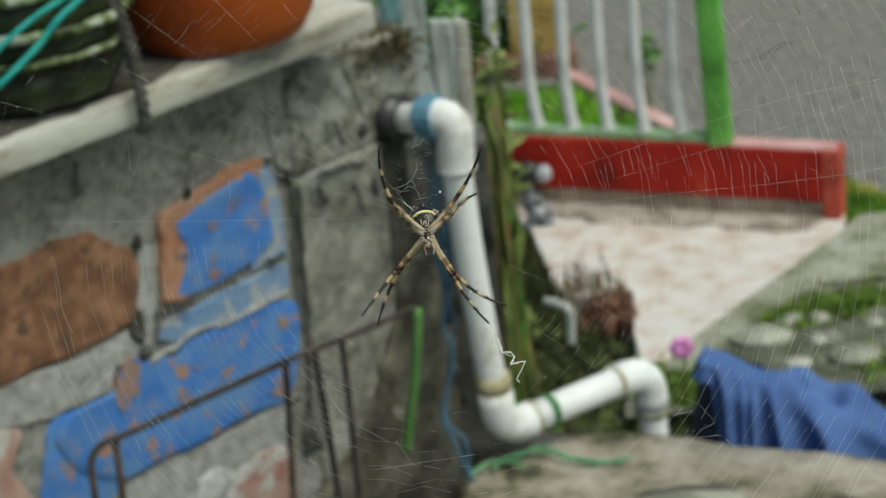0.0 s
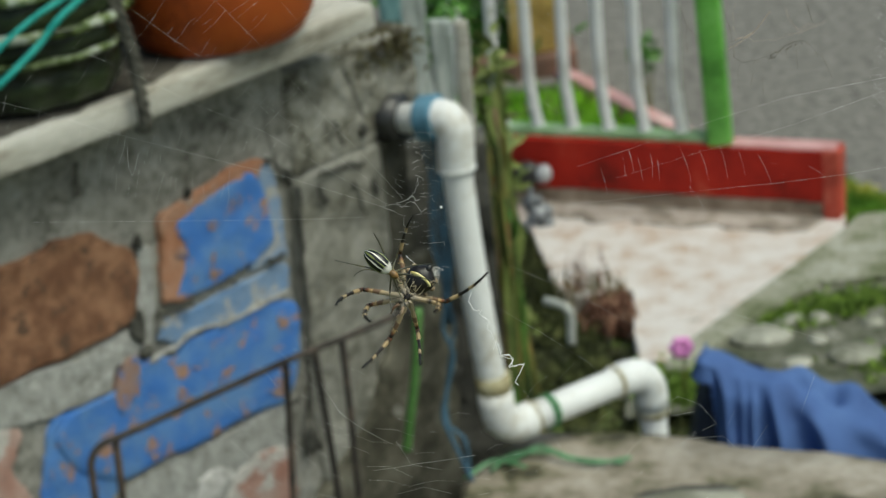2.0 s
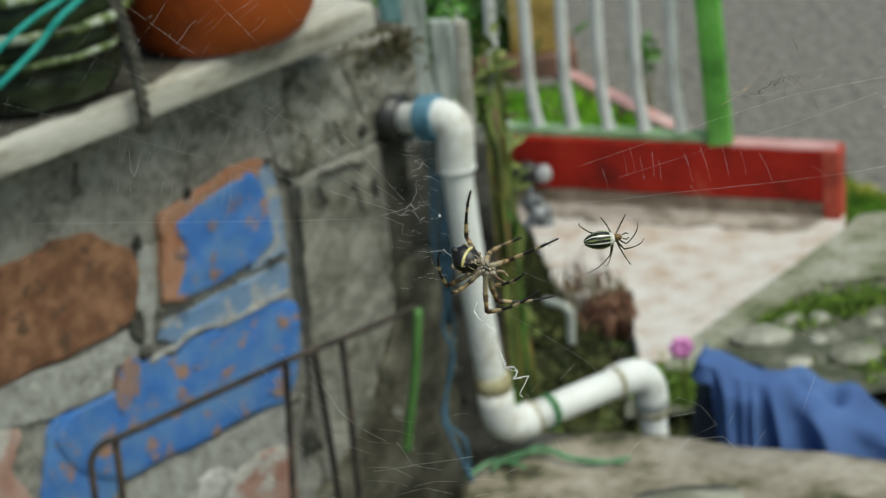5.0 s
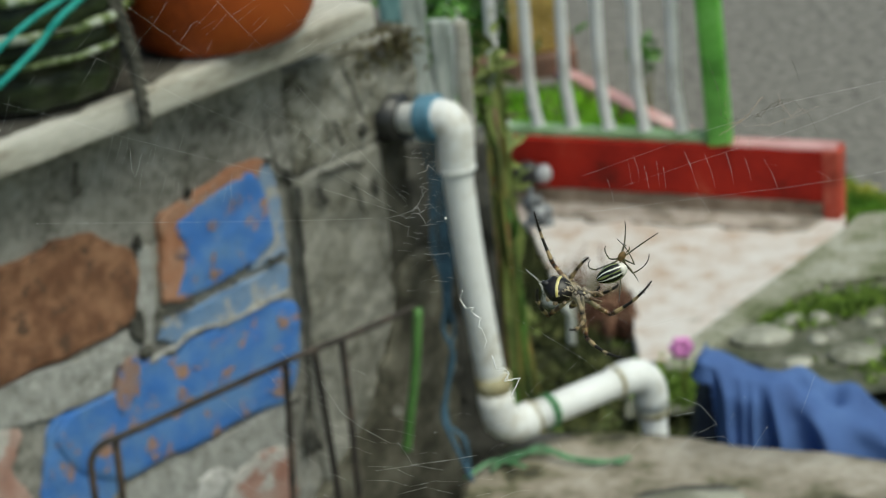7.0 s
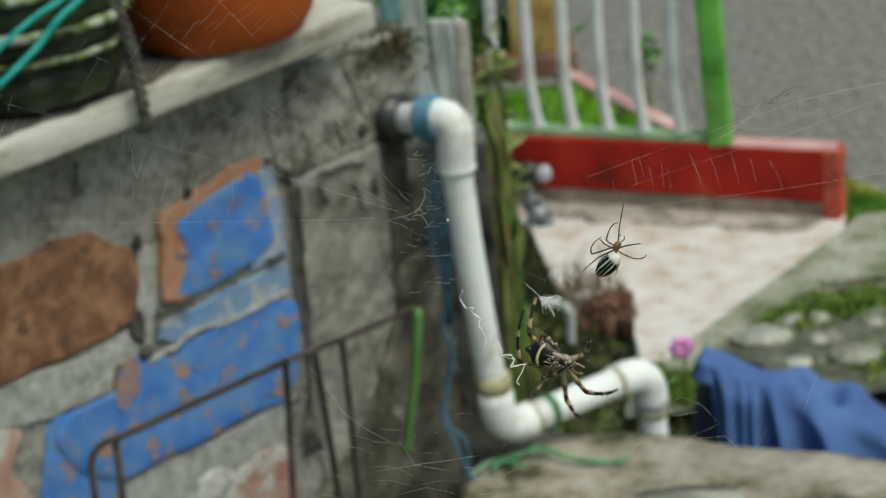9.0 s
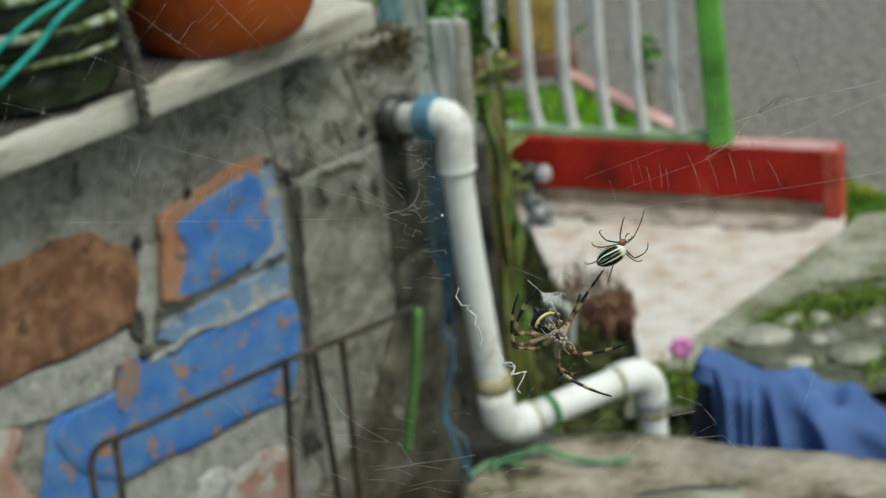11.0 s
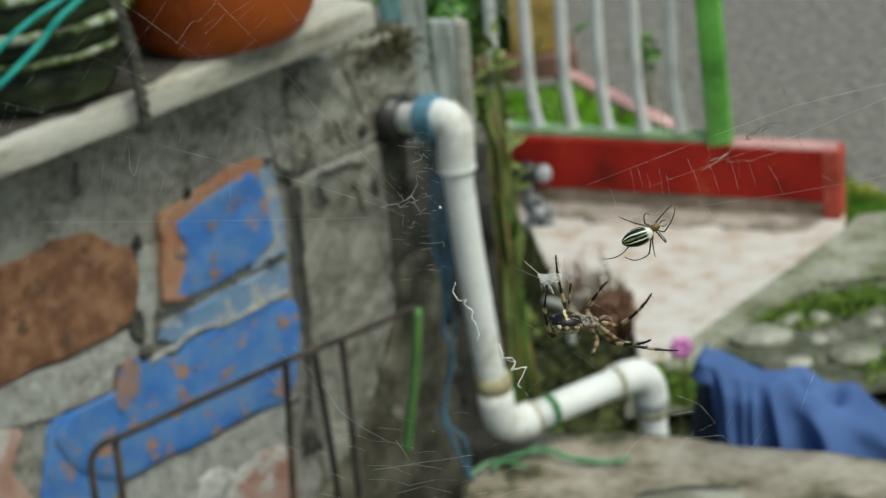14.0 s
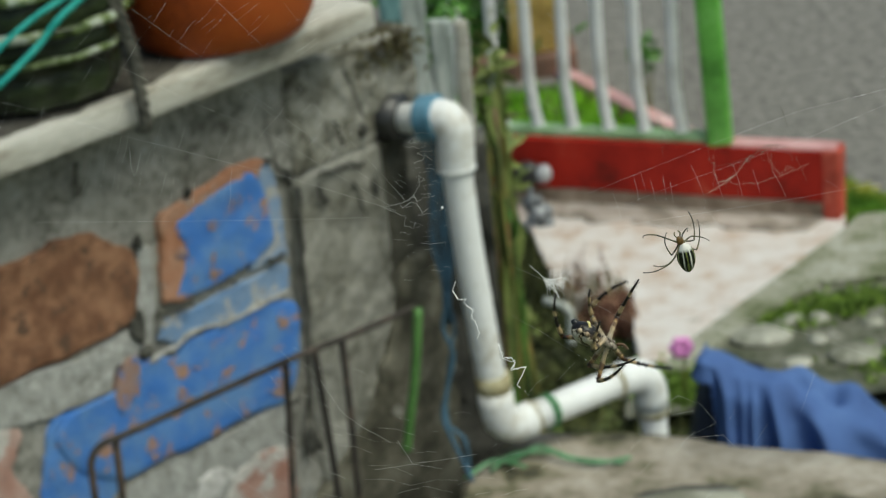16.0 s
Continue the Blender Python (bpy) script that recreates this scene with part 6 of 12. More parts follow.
    walk(big["r1"][0], [(0, pose(0.00058, -0.00107, 0.00033, -101.8, 28.8, -65.1)), (0.4, pose(0.00058, -0.00107, 0.00033, -123.8, 28.5, -76.3)), (0.45, pose(0.00058, -0.00107, 0.00033, -125.2, 68.1, -89.9)), (0.5, pose(0.00058, -0.00107, 0.00033, 83.8, 70.9, 108.5)), (0.6, pose(0.00058, -0.00107, 0.00033, -18.8, 79.3, -25.0)), (0.7, pose(0.00058, -0.00107, 0.00033, 60.9, 68.4, 78.8)), (0.8, pose(0.00058, -0.00107, 0.00033, 38.0, 82.1, 21.6)), (0.9, pose(0.00058, -0.00107, 0.00033, -99.9, 58.7, -85.3)), (1, pose(0.00058, -0.00107, 0.00033, -19.3, 77.7, -6.4)), (1.1, pose(0.00058, -0.00107, 0.00033, -88.7, 59.1, -49.8)), (1.2, pose(0.00058, -0.00107, 0.00033, -122.2, 72.5, -94.4)), (1.3, pose(0.00058, -0.00107, 0.00033, -80.6, 43.0, -58.0)), (1.5, pose(0.00058, -0.00107, 0.00033, -70.3, 48.0, -73.2)), (2, pose(0.00058, -0.00107, 0.00033, -77.5, 21.7, -78.8)), (2.5, pose(0.00058, -0.00107, 0.00033, -89.7, 60.5, -64.3)), (3, pose(0.00058, -0.00107, 0.00033, -72.0, 51.5, -47.7)), (3.5, pose(0.00058, -0.00107, 0.00033, -96.8, 45.0, -94.5)), (4, pose(0.00058, -0.00107, 0.00033, -102.1, 38.5, -56.2)), (4.2, pose(0.00058, -0.00107, 0.00033, -94.3, 76.6, -82.2)), (6.3, pose(0.00058, -0.00107, 0.00033, -97.8, 43.4, -77.4)), (6.5, pose(0.00058, -0.00107, 0.00033, -85.7, 2.5, -61.4)), (6.75, pose(0.00058, -0.00107, 0.00033, -78.1, 48.6, -56.6)), (7, pose(0.00058, -0.00107, 0.00033, 39.8, 80.5, 59.3)), (7.5, pose(0.00058, -0.00107, 0.00033, 30.5, 56.4, 66.6)), (8, pose(0.00058, -0.00107, 0.00033, -54.1, 26.1, -0.0)), (8.25, pose(0.00058, -0.00107, 0.00033, -63.3, 56.8, -30.8)), (8.5, pose(0.00058, -0.00107, 0.00033, -131.2, 68.6, -117.2)), (8.75, pose(0.00058, -0.00107, 0.00033, -130.3, 42.1, -171.1)), (9, pose(0.00058, -0.00107, 0.00033, -106.5, 24.3, 147.6)), (9.067, pose(0.00058, -0.00107, 0.00033, -107.7, 36.2, -167.5)), (9.133, pose(0.00058, -0.00107, 0.00033, -96.9, 44.8, -114.9)), (9.2, pose(0.00058, -0.00107, 0.00033, -80.6, 43.0, -58.0)), (11.3, pose(0.00058, -0.00107, 0.00033, -114.3, 74.0, -57.9)), (11.5, pose(0.00058, -0.00107, 0.00033, -104.1, 81.8, -100.8)), (12, pose(0.00058, -0.00107, 0.00033, -95.4, 75.2, -52.0)), (12.5, pose(0.00058, -0.00107, 0.00033, -98.7, 26.7, -28.6)), (12.75, pose(0.00058, -0.00107, 0.00033, -77.7, 32.9, -60.6)), (13, pose(0.00058, -0.00107, 0.00033, -61.7, 47.9, -92.6)), (13.25, pose(0.00058, -0.00107, 0.00033, -76.0, 22.8, -53.8)), (13.5, pose(0.00058, -0.00107, 0.00033, -102.0, 10.6, -14.2)), (13.75, pose(0.00058, -0.00107, 0.00033, -73.6, 11.3, -30.8)), (14, pose(0.00058, -0.00107, 0.00033, -46.0, 19.6, -45.4)), (14.5, pose(0.00058, -0.00107, 0.00033, -33.7, 7.9, -31.8)), (15, pose(0.00058, -0.00107, 0.00033, -7.3, 28.3, -26.1)), (15.5, pose(0.00058, -0.00107, 0.00033, -17.0, -27.6, -37.2)), (16, pose(0.00058, -0.00107, 0.00033, -9.5, 7.7, -33.5))])
    walk(big["r1"][1], [(0, pose(0.01040, 0.00000, 0.00000, 0.0, -0.0, -15.4)), (0.4, pose(0.01040, 0.00000, 0.00000, -0.0, -0.0, -18.2)), (0.45, pose(0.01040, 0.00000, 0.00000, -0.0, -0.0, -80.3)), (0.5, pose(0.01040, 0.00000, 0.00000, -0.0, -0.0, -142.4)), (0.6, pose(0.01040, 0.00000, 0.00000, 0.0, 0.0, -128.2)), (0.7, pose(0.01040, 0.00000, 0.00000, -0.0, -0.0, -132.5)), (0.8, pose(0.01040, 0.00000, 0.00000, 0.0, 0.0, -152.9)), (0.9, pose(0.01040, 0.00000, 0.00000, -0.0, -0.0, -127.5)), (1, pose(0.01040, 0.00000, 0.00000, -0.0, -0.0, -133.0)), (1.1, pose(0.01040, 0.00000, 0.00000, -0.0, 0.0, -128.2)), (1.2, pose(0.01040, 0.00000, 0.00000, -0.0, 0.0, -108.8)), (1.3, pose(0.01040, 0.00000, 0.00000, 0.0, 0.0, -79.5)), (1.5, pose(0.01040, 0.00000, 0.00000, 0.0, -0.0, -65.6)), (2, pose(0.01040, 0.00000, 0.00000, 0.0, -0.0, -74.8)), (2.5, pose(0.01040, 0.00000, 0.00000, 0.0, -0.0, -123.5)), (3, pose(0.01040, 0.00000, 0.00000, 0.0, 0.0, -76.4)), (3.5, pose(0.01040, 0.00000, 0.00000, -0.0, 0.0, -104.0)), (4, pose(0.01040, 0.00000, 0.00000, -0.0, -0.0, -55.2)), (4.1, pose(0.01040, 0.00000, 0.00000, -0.0, 0.0, -100.1)), (4.2, pose(0.01040, 0.00000, 0.00000, 0.0, 0.0, -145.0)), (6.3, pose(0.01040, 0.00000, 0.00000, -0.0, 0.0, -140.2)), (6.5, pose(0.01040, 0.00000, 0.00000, -0.0, -0.0, -98.9)), (6.75, pose(0.01040, 0.00000, 0.00000, -0.0, -0.0, -134.0)), (7, pose(0.01040, 0.00000, 0.00000, 0.0, -0.0, -169.2)), (7.5, pose(0.01040, 0.00000, 0.00000, 0.0, -0.0, -142.1)), (8, pose(0.01040, 0.00000, 0.00000, -0.0, -0.0, -134.9)), (8.5, pose(0.01040, 0.00000, 0.00000, 0.0, -0.0, -105.6)), (9, pose(0.01040, 0.00000, 0.00000, 0.0, -0.0, -170.1)), (9.1, pose(0.01040, 0.00000, 0.00000, 0.0, -0.0, -124.8)), (9.2, pose(0.01040, 0.00000, 0.00000, 0.0, -0.0, -79.5)), (11.3, pose(0.01040, 0.00000, 0.00000, 0.0, -0.0, -102.5)), (11.5, pose(0.01040, 0.00000, 0.00000, 0.0, 0.0, -121.2)), (12, pose(0.01040, 0.00000, 0.00000, -0.0, 0.0, -70.4)), (12.5, pose(0.01040, 0.00000, 0.00000, 0.0, -0.0, -52.3)), (13, pose(0.01040, 0.00000, 0.00000, 0.0, 0.0, -120.4)), (13.5, pose(0.01040, 0.00000, 0.00000, -0.0, -0.0, -80.2)), (14, pose(0.01040, 0.00000, 0.00000, -0.0, -0.0, -105.8)), (14.5, pose(0.01040, 0.00000, 0.00000, -0.0, 0.0, -123.1)), (15, pose(0.01040, 0.00000, 0.00000, -0.0, -0.0, -115.4)), (15.5, pose(0.01040, 0.00000, 0.00000, 0.0, 0.0, -109.1)), (16, pose(0.01040, 0.00000, 0.00000, -0.0, 0.0, -101.1))])
    walk(big["r2"][0], [(0, pose(0.00093, -0.00067, 0.00033, -166.3, 28.3, -62.8)), (0.4, pose(0.00093, -0.00067, 0.00033, -138.6, 37.4, -70.0)), (0.45, pose(0.00093, -0.00067, 0.00033, -114.0, 71.3, -49.5)), (0.5, pose(0.00093, -0.00067, 0.00033, 8.3, 67.3, 69.1)), (0.6, pose(0.00093, -0.00067, 0.00033, -44.6, 63.3, 20.4)), (0.7, pose(0.00093, -0.00067, 0.00033, -77.6, 43.0, -32.0)), (0.8, pose(0.00093, -0.00067, 0.00033, 18.1, 73.5, 10.3)), (0.9, pose(0.00093, -0.00067, 0.00033, -77.6, 43.0, -32.0)), (0.95, pose(0.00093, -0.00067, 0.00033, -31.9, 67.1, -9.0)), (1, pose(0.00093, -0.00067, 0.00033, 56.9, 63.4, 58.3)), (1.05, pose(0.00093, -0.00067, 0.00033, -31.9, 67.1, -9.0)), (1.1, pose(0.00093, -0.00067, 0.00033, -77.6, 43.0, -32.0)), (1.2, pose(0.00093, -0.00067, 0.00033, -77.6, 43.0, -32.0)), (1.3, pose(0.00093, -0.00067, 0.00033, 7.0, 42.6, 60.1)), (1.5, pose(0.00093, -0.00067, 0.00033, 0.4, 61.6, 39.1)), (2, pose(0.00093, -0.00067, 0.00033, -85.0, 46.9, -39.3)), (2.5, pose(0.00093, -0.00067, 0.00033, -88.1, 53.7, -25.2)), (3, pose(0.00093, -0.00067, 0.00033, -5.1, 64.6, 47.9)), (3.5, pose(0.00093, -0.00067, 0.00033, -93.1, 46.5, -60.9)), (4, pose(0.00093, -0.00067, 0.00033, -83.3, 56.3, -21.6)), (4.2, pose(0.00093, -0.00067, 0.00033, -76.2, 42.1, -33.5)), (6.3, pose(0.00093, -0.00067, 0.00033, -79.5, 57.2, -3.2)), (6.5, pose(0.00093, -0.00067, 0.00033, 10.4, 82.9, 98.2)), (6.75, pose(0.00093, -0.00067, 0.00033, -65.7, 72.5, -12.5)), (7, pose(0.00093, -0.00067, 0.00033, -59.7, 55.5, -42.7)), (7.25, pose(0.00093, -0.00067, 0.00033, -23.2, 40.1, 8.9)), (7.5, pose(0.00093, -0.00067, 0.00033, -13.1, 13.0, 37.4)), (8, pose(0.00093, -0.00067, 0.00033, -60.2, 19.7, -6.8)), (8.5, pose(0.00093, -0.00067, 0.00033, -131.2, 82.4, -85.8)), (9, pose(0.00093, -0.00067, 0.00033, -177.0, 74.9, -108.8)), (9.2, pose(0.00093, -0.00067, 0.00033, 125.0, 78.7, -167.1)), (10.25, pose(0.00093, -0.00067, 0.00033, -53.8, 66.3, 31.1)), (11.3, pose(0.00093, -0.00067, 0.00033, -65.5, 32.0, 38.8)), (11.5, pose(0.00093, -0.00067, 0.00033, -39.5, 41.6, 42.0)), (12, pose(0.00093, -0.00067, 0.00033, -70.3, 48.7, 34.8)), (12.5, pose(0.00093, -0.00067, 0.00033, -81.6, 35.3, 34.7)), (13, pose(0.00093, -0.00067, 0.00033, -76.2, 39.9, 27.7)), (13.5, pose(0.00093, -0.00067, 0.00033, -85.8, 24.0, 4.5)), (14, pose(0.00093, -0.00067, 0.00033, -69.9, 4.7, 0.8)), (14.5, pose(0.00093, -0.00067, 0.00033, -33.4, -10.8, -9.2)), (15, pose(0.00093, -0.00067, 0.00033, -38.0, -25.8, -24.3)), (15.5, pose(0.00093, -0.00067, 0.00033, -53.8, -26.9, -9.0)), (16, pose(0.00093, -0.00067, 0.00033, -92.7, -41.4, 0.9))])
    walk(big["r2"][1], [(0, pose(0.01040, 0.00000, 0.00000, 0.0, -0.0, -25.6)), (0.4, pose(0.01040, 0.00000, 0.00000, -0.0, -0.0, -31.4)), (0.45, pose(0.01040, 0.00000, 0.00000, 0.0, -0.0, -86.4)), (0.5, pose(0.01040, 0.00000, 0.00000, 0.0, 0.0, -141.5)), (0.6, pose(0.01040, 0.00000, 0.00000, 0.0, 0.0, -147.2)), (0.7, pose(0.01040, 0.00000, 0.00000, -0.0, 0.0, -84.9)), (0.8, pose(0.01040, 0.00000, 0.00000, -0.0, 0.0, -153.8)), (0.9, pose(0.01040, 0.00000, 0.00000, -0.0, 0.0, -84.9)), (1, pose(0.01040, 0.00000, 0.00000, 0.0, 0.0, -152.1)), (1.1, pose(0.01040, 0.00000, 0.00000, -0.0, 0.0, -84.9)), (1.2, pose(0.01040, 0.00000, 0.00000, -0.0, 0.0, -84.9)), (1.3, pose(0.01040, 0.00000, 0.00000, 0.0, -0.0, -133.9)), (1.5, pose(0.01040, 0.00000, 0.00000, -0.0, -0.0, -118.6)), (2, pose(0.01040, 0.00000, 0.00000, 0.0, -0.0, -102.8)), (2.5, pose(0.01040, 0.00000, 0.00000, 0.0, 0.0, -125.2)), (3, pose(0.01040, 0.00000, 0.00000, 0.0, -0.0, -144.8)), (3.5, pose(0.01040, 0.00000, 0.00000, -0.0, 0.0, -107.4)), (4, pose(0.01040, 0.00000, 0.00000, -0.0, -0.0, -123.1)), (4.2, pose(0.01040, 0.00000, 0.00000, 0.0, 0.0, -84.9)), (6.3, pose(0.01040, 0.00000, 0.00000, 0.0, 0.0, -148.1)), (6.5, pose(0.01040, 0.00000, 0.00000, 0.0, -0.0, -173.3)), (7, pose(0.01040, 0.00000, 0.00000, 0.0, 0.0, -141.3)), (7.5, pose(0.01040, 0.00000, 0.00000, -0.0, -0.0, -95.5)), (8, pose(0.01040, 0.00000, 0.00000, 0.0, 0.0, -106.8)), (8.5, pose(0.01040, 0.00000, 0.00000, -0.0, 0.0, -97.1)), (9, pose(0.01040, 0.00000, 0.00000, 0.0, 0.0, -142.4)), (9.2, pose(0.01040, 0.00000, 0.00000, 0.0, -0.0, -141.0)), (11.3, pose(0.01040, 0.00000, 0.00000, -0.0, 0.0, -82.5)), (11.5, pose(0.01040, 0.00000, 0.00000, -0.0, -0.0, -97.9)), (12, pose(0.01040, 0.00000, 0.00000, -0.0, -0.0, -93.7)), (12.5, pose(0.01040, 0.00000, 0.00000, 0.0, -0.0, -125.7)), (13, pose(0.01040, 0.00000, 0.00000, 0.0, 0.0, -125.1)), (13.5, pose(0.01040, 0.00000, 0.00000, -0.0, 0.0, -121.4)), (14, pose(0.01040, 0.00000, 0.00000, -0.0, -0.0, -137.5)), (14.5, pose(0.01040, 0.00000, 0.00000, -0.0, -0.0, -158.2)), (15, pose(0.01040, 0.00000, 0.00000, 0.0, -0.0, -108.8)), (15.5, pose(0.01040, 0.00000, 0.00000, 0.0, -0.0, -146.0)), (16, pose(0.01040, 0.00000, 0.00000, 0.0, 0.0, -99.6))])
    walk(big["r3"][0], [(0, pose(0.00102, 0.00047, 0.00033, 27.1, -16.1, 28.5)), (0.4, pose(0.00102, 0.00047, 0.00033, 26.1, -13.6, 25.6)), (0.45, pose(0.00102, 0.00047, 0.00033, -4.9, 24.5, 29.4)), (0.5, pose(0.00102, 0.00047, 0.00033, -56.1, 56.5, 0.5)), (0.6, pose(0.00102, 0.00047, 0.00033, -89.6, 43.0, 22.0)), (0.7, pose(0.00102, 0.00047, 0.00033, -89.6, 43.0, 22.0)), (0.8, pose(0.00102, 0.00047, 0.00033, -89.6, 43.0, 22.0)), (0.9, pose(0.00102, 0.00047, 0.00033, -84.3, 50.9, -8.0)), (1, pose(0.00102, 0.00047, 0.00033, -53.5, 19.4, -37.5)), (1.05, pose(0.00102, 0.00047, 0.00033, -74.1, 27.0, -7.4)), (1.1, pose(0.00102, 0.00047, 0.00033, -89.6, 43.0, 22.0)), (1.2, pose(0.00102, 0.00047, 0.00033, -54.0, 28.6, 26.5)), (1.3, pose(0.00102, 0.00047, 0.00033, -114.6, 20.9, -9.3)), (1.4, pose(0.00102, 0.00047, 0.00033, -70.2, 7.6, 13.0)), (1.5, pose(0.00102, 0.00047, 0.00033, -31.9, -16.6, 20.5)), (2, pose(0.00102, 0.00047, 0.00033, -77.2, -0.0, 22.6)), (2.5, pose(0.00102, 0.00047, 0.00033, -49.1, 49.1, 32.9)), (3, pose(0.00102, 0.00047, 0.00033, -89.6, 43.0, 22.0)), (3.5, pose(0.00102, 0.00047, 0.00033, -89.6, 43.0, 22.0)), (4, pose(0.00102, 0.00047, 0.00033, -92.9, -0.0, 3.6)), (4.2, pose(0.00102, 0.00047, 0.00033, -47.6, 34.2, -6.9)), (6.3, pose(0.00102, 0.00047, 0.00033, -56.3, 18.9, 12.3)), (6.5, pose(0.00102, 0.00047, 0.00033, -53.4, -22.3, 35.5)), (7, pose(0.00102, 0.00047, 0.00033, -61.8, 40.2, 26.7)), (7.5, pose(0.00102, 0.00047, 0.00033, -89.6, 43.0, 22.0)), (7.75, pose(0.00102, 0.00047, 0.00033, -45.7, 12.4, 56.5)), (8, pose(0.00102, 0.00047, 0.00033, -20.2, -29.6, 64.9)), (8.5, pose(0.00102, 0.00047, 0.00033, -42.3, -18.8, 51.1)), (9, pose(0.00102, 0.00047, 0.00033, -31.8, -8.5, 77.0)), (9.2, pose(0.00102, 0.00047, 0.00033, -12.6, -24.9, 87.6)), (10.25, pose(0.00102, 0.00047, 0.00033, -37.4, 18.7, 69.9)), (11.3, pose(0.00102, 0.00047, 0.00033, -89.6, 43.0, 22.0)), (11.5, pose(0.00102, 0.00047, 0.00033, -89.6, 43.0, 22.0)), (11.75, pose(0.00102, 0.00047, 0.00033, -40.4, 26.0, 81.6)), (12, pose(0.00102, 0.00047, 0.00033, -23.9, -14.1, 113.6)), (12.5, pose(0.00102, 0.00047, 0.00033, -84.6, -10.9, 106.3)), (13, pose(0.00102, 0.00047, 0.00033, -77.5, -4.4, 90.9)), (13.25, pose(0.00102, 0.00047, 0.00033, -63.9, 5.1, 59.0)), (13.5, pose(0.00102, 0.00047, 0.00033, -57.0, 20.2, 28.6)), (14, pose(0.00102, 0.00047, 0.00033, -96.0, 10.1, 33.8)), (14.5, pose(0.00102, 0.00047, 0.00033, -88.2, -45.9, 41.3)), (15, pose(0.00102, 0.00047, 0.00033, -52.9, -26.5, -10.7)), (15.5, pose(0.00102, 0.00047, 0.00033, -93.2, -62.9, 62.9)), (16, pose(0.00102, 0.00047, 0.00033, -161.4, -33.6, 89.5))])
    walk(big["r3"][1], [(0, pose(0.00603, 0.00000, 0.00000, 0.0, -0.0, -2.2)), (0.4, pose(0.00603, 0.00000, 0.00000, 0.0, 0.0, -6.0)), (0.45, pose(0.00603, 0.00000, 0.00000, -0.0, -0.0, -58.0)), (0.5, pose(0.00603, 0.00000, 0.00000, -0.0, -0.0, -110.0)), (0.6, pose(0.00603, 0.00000, 0.00000, -0.0, 0.0, -90.6)), (0.7, pose(0.00603, 0.00000, 0.00000, -0.0, 0.0, -90.6)), (0.8, pose(0.00603, 0.00000, 0.00000, 0.0, -0.0, -90.6)), (0.9, pose(0.00603, 0.00000, 0.00000, 0.0, 0.0, -110.1)), (1, pose(0.00603, 0.00000, 0.00000, -0.0, -0.0, -61.2)), (1.1, pose(0.00603, 0.00000, 0.00000, 0.0, 0.0, -90.6)), (1.2, pose(0.00603, 0.00000, 0.00000, 0.0, 0.0, -72.0)), (1.3, pose(0.00603, 0.00000, 0.00000, 0.0, 0.0, -68.3)), (1.5, pose(0.00603, 0.00000, 0.00000, -0.0, -0.0, -93.1)), (2, pose(0.00603, 0.00000, 0.00000, 0.0, -0.0, -93.0)), (2.5, pose(0.00603, 0.00000, 0.00000, -0.0, -0.0, -124.8)), (3, pose(0.00603, 0.00000, 0.00000, -0.0, -0.0, -90.6)), (3.5, pose(0.00603, 0.00000, 0.00000, 0.0, -0.0, -90.6)), (4, pose(0.00603, 0.00000, 0.00000, 0.0, 0.0, -53.7)), (4.2, pose(0.00603, 0.00000, 0.00000, 0.0, 0.0, -55.4)), (6.3, pose(0.00603, 0.00000, 0.00000, -0.0, -0.0, -90.4)), (6.5, pose(0.00603, 0.00000, 0.00000, -0.0, 0.0, -78.7)), (7, pose(0.00603, 0.00000, 0.00000, 0.0, 0.0, -116.2)), (7.5, pose(0.00603, 0.00000, 0.00000, 0.0, -0.0, -90.6)), (8, pose(0.00603, 0.00000, 0.00000, -0.0, -0.0, -88.1)), (8.5, pose(0.00603, 0.00000, 0.00000, -0.0, -0.0, -90.7)), (9, pose(0.00603, 0.00000, 0.00000, -0.0, 0.0, -90.2)), (9.2, pose(0.00603, 0.00000, 0.00000, -0.0, 0.0, -109.1)), (11.3, pose(0.00603, 0.00000, 0.00000, 0.0, 0.0, -90.6)), (11.5, pose(0.00603, 0.00000, 0.00000, 0.0, 0.0, -90.6)), (12, pose(0.00603, 0.00000, 0.00000, 0.0, 0.0, -106.6)), (12.5, pose(0.00603, 0.00000, 0.00000, 0.0, -0.0, -77.3)), (13, pose(0.00603, 0.00000, 0.00000, 0.0, 0.0, -81.9)), (13.5, pose(0.00603, 0.00000, 0.00000, 0.0, 0.0, -98.2)), (14, pose(0.00603, 0.00000, 0.00000, 0.0, 0.0, -103.0)), (14.5, pose(0.00603, 0.00000, 0.00000, -0.0, 0.0, -108.2)), (15, pose(0.00603, 0.00000, 0.00000, 0.0, 0.0, -109.3)), (15.5, pose(0.00603, 0.00000, 0.00000, 0.0, 0.0, -53.3)), (16, pose(0.00603, 0.00000, 0.00000, 0.0, -0.0, -46.6))])
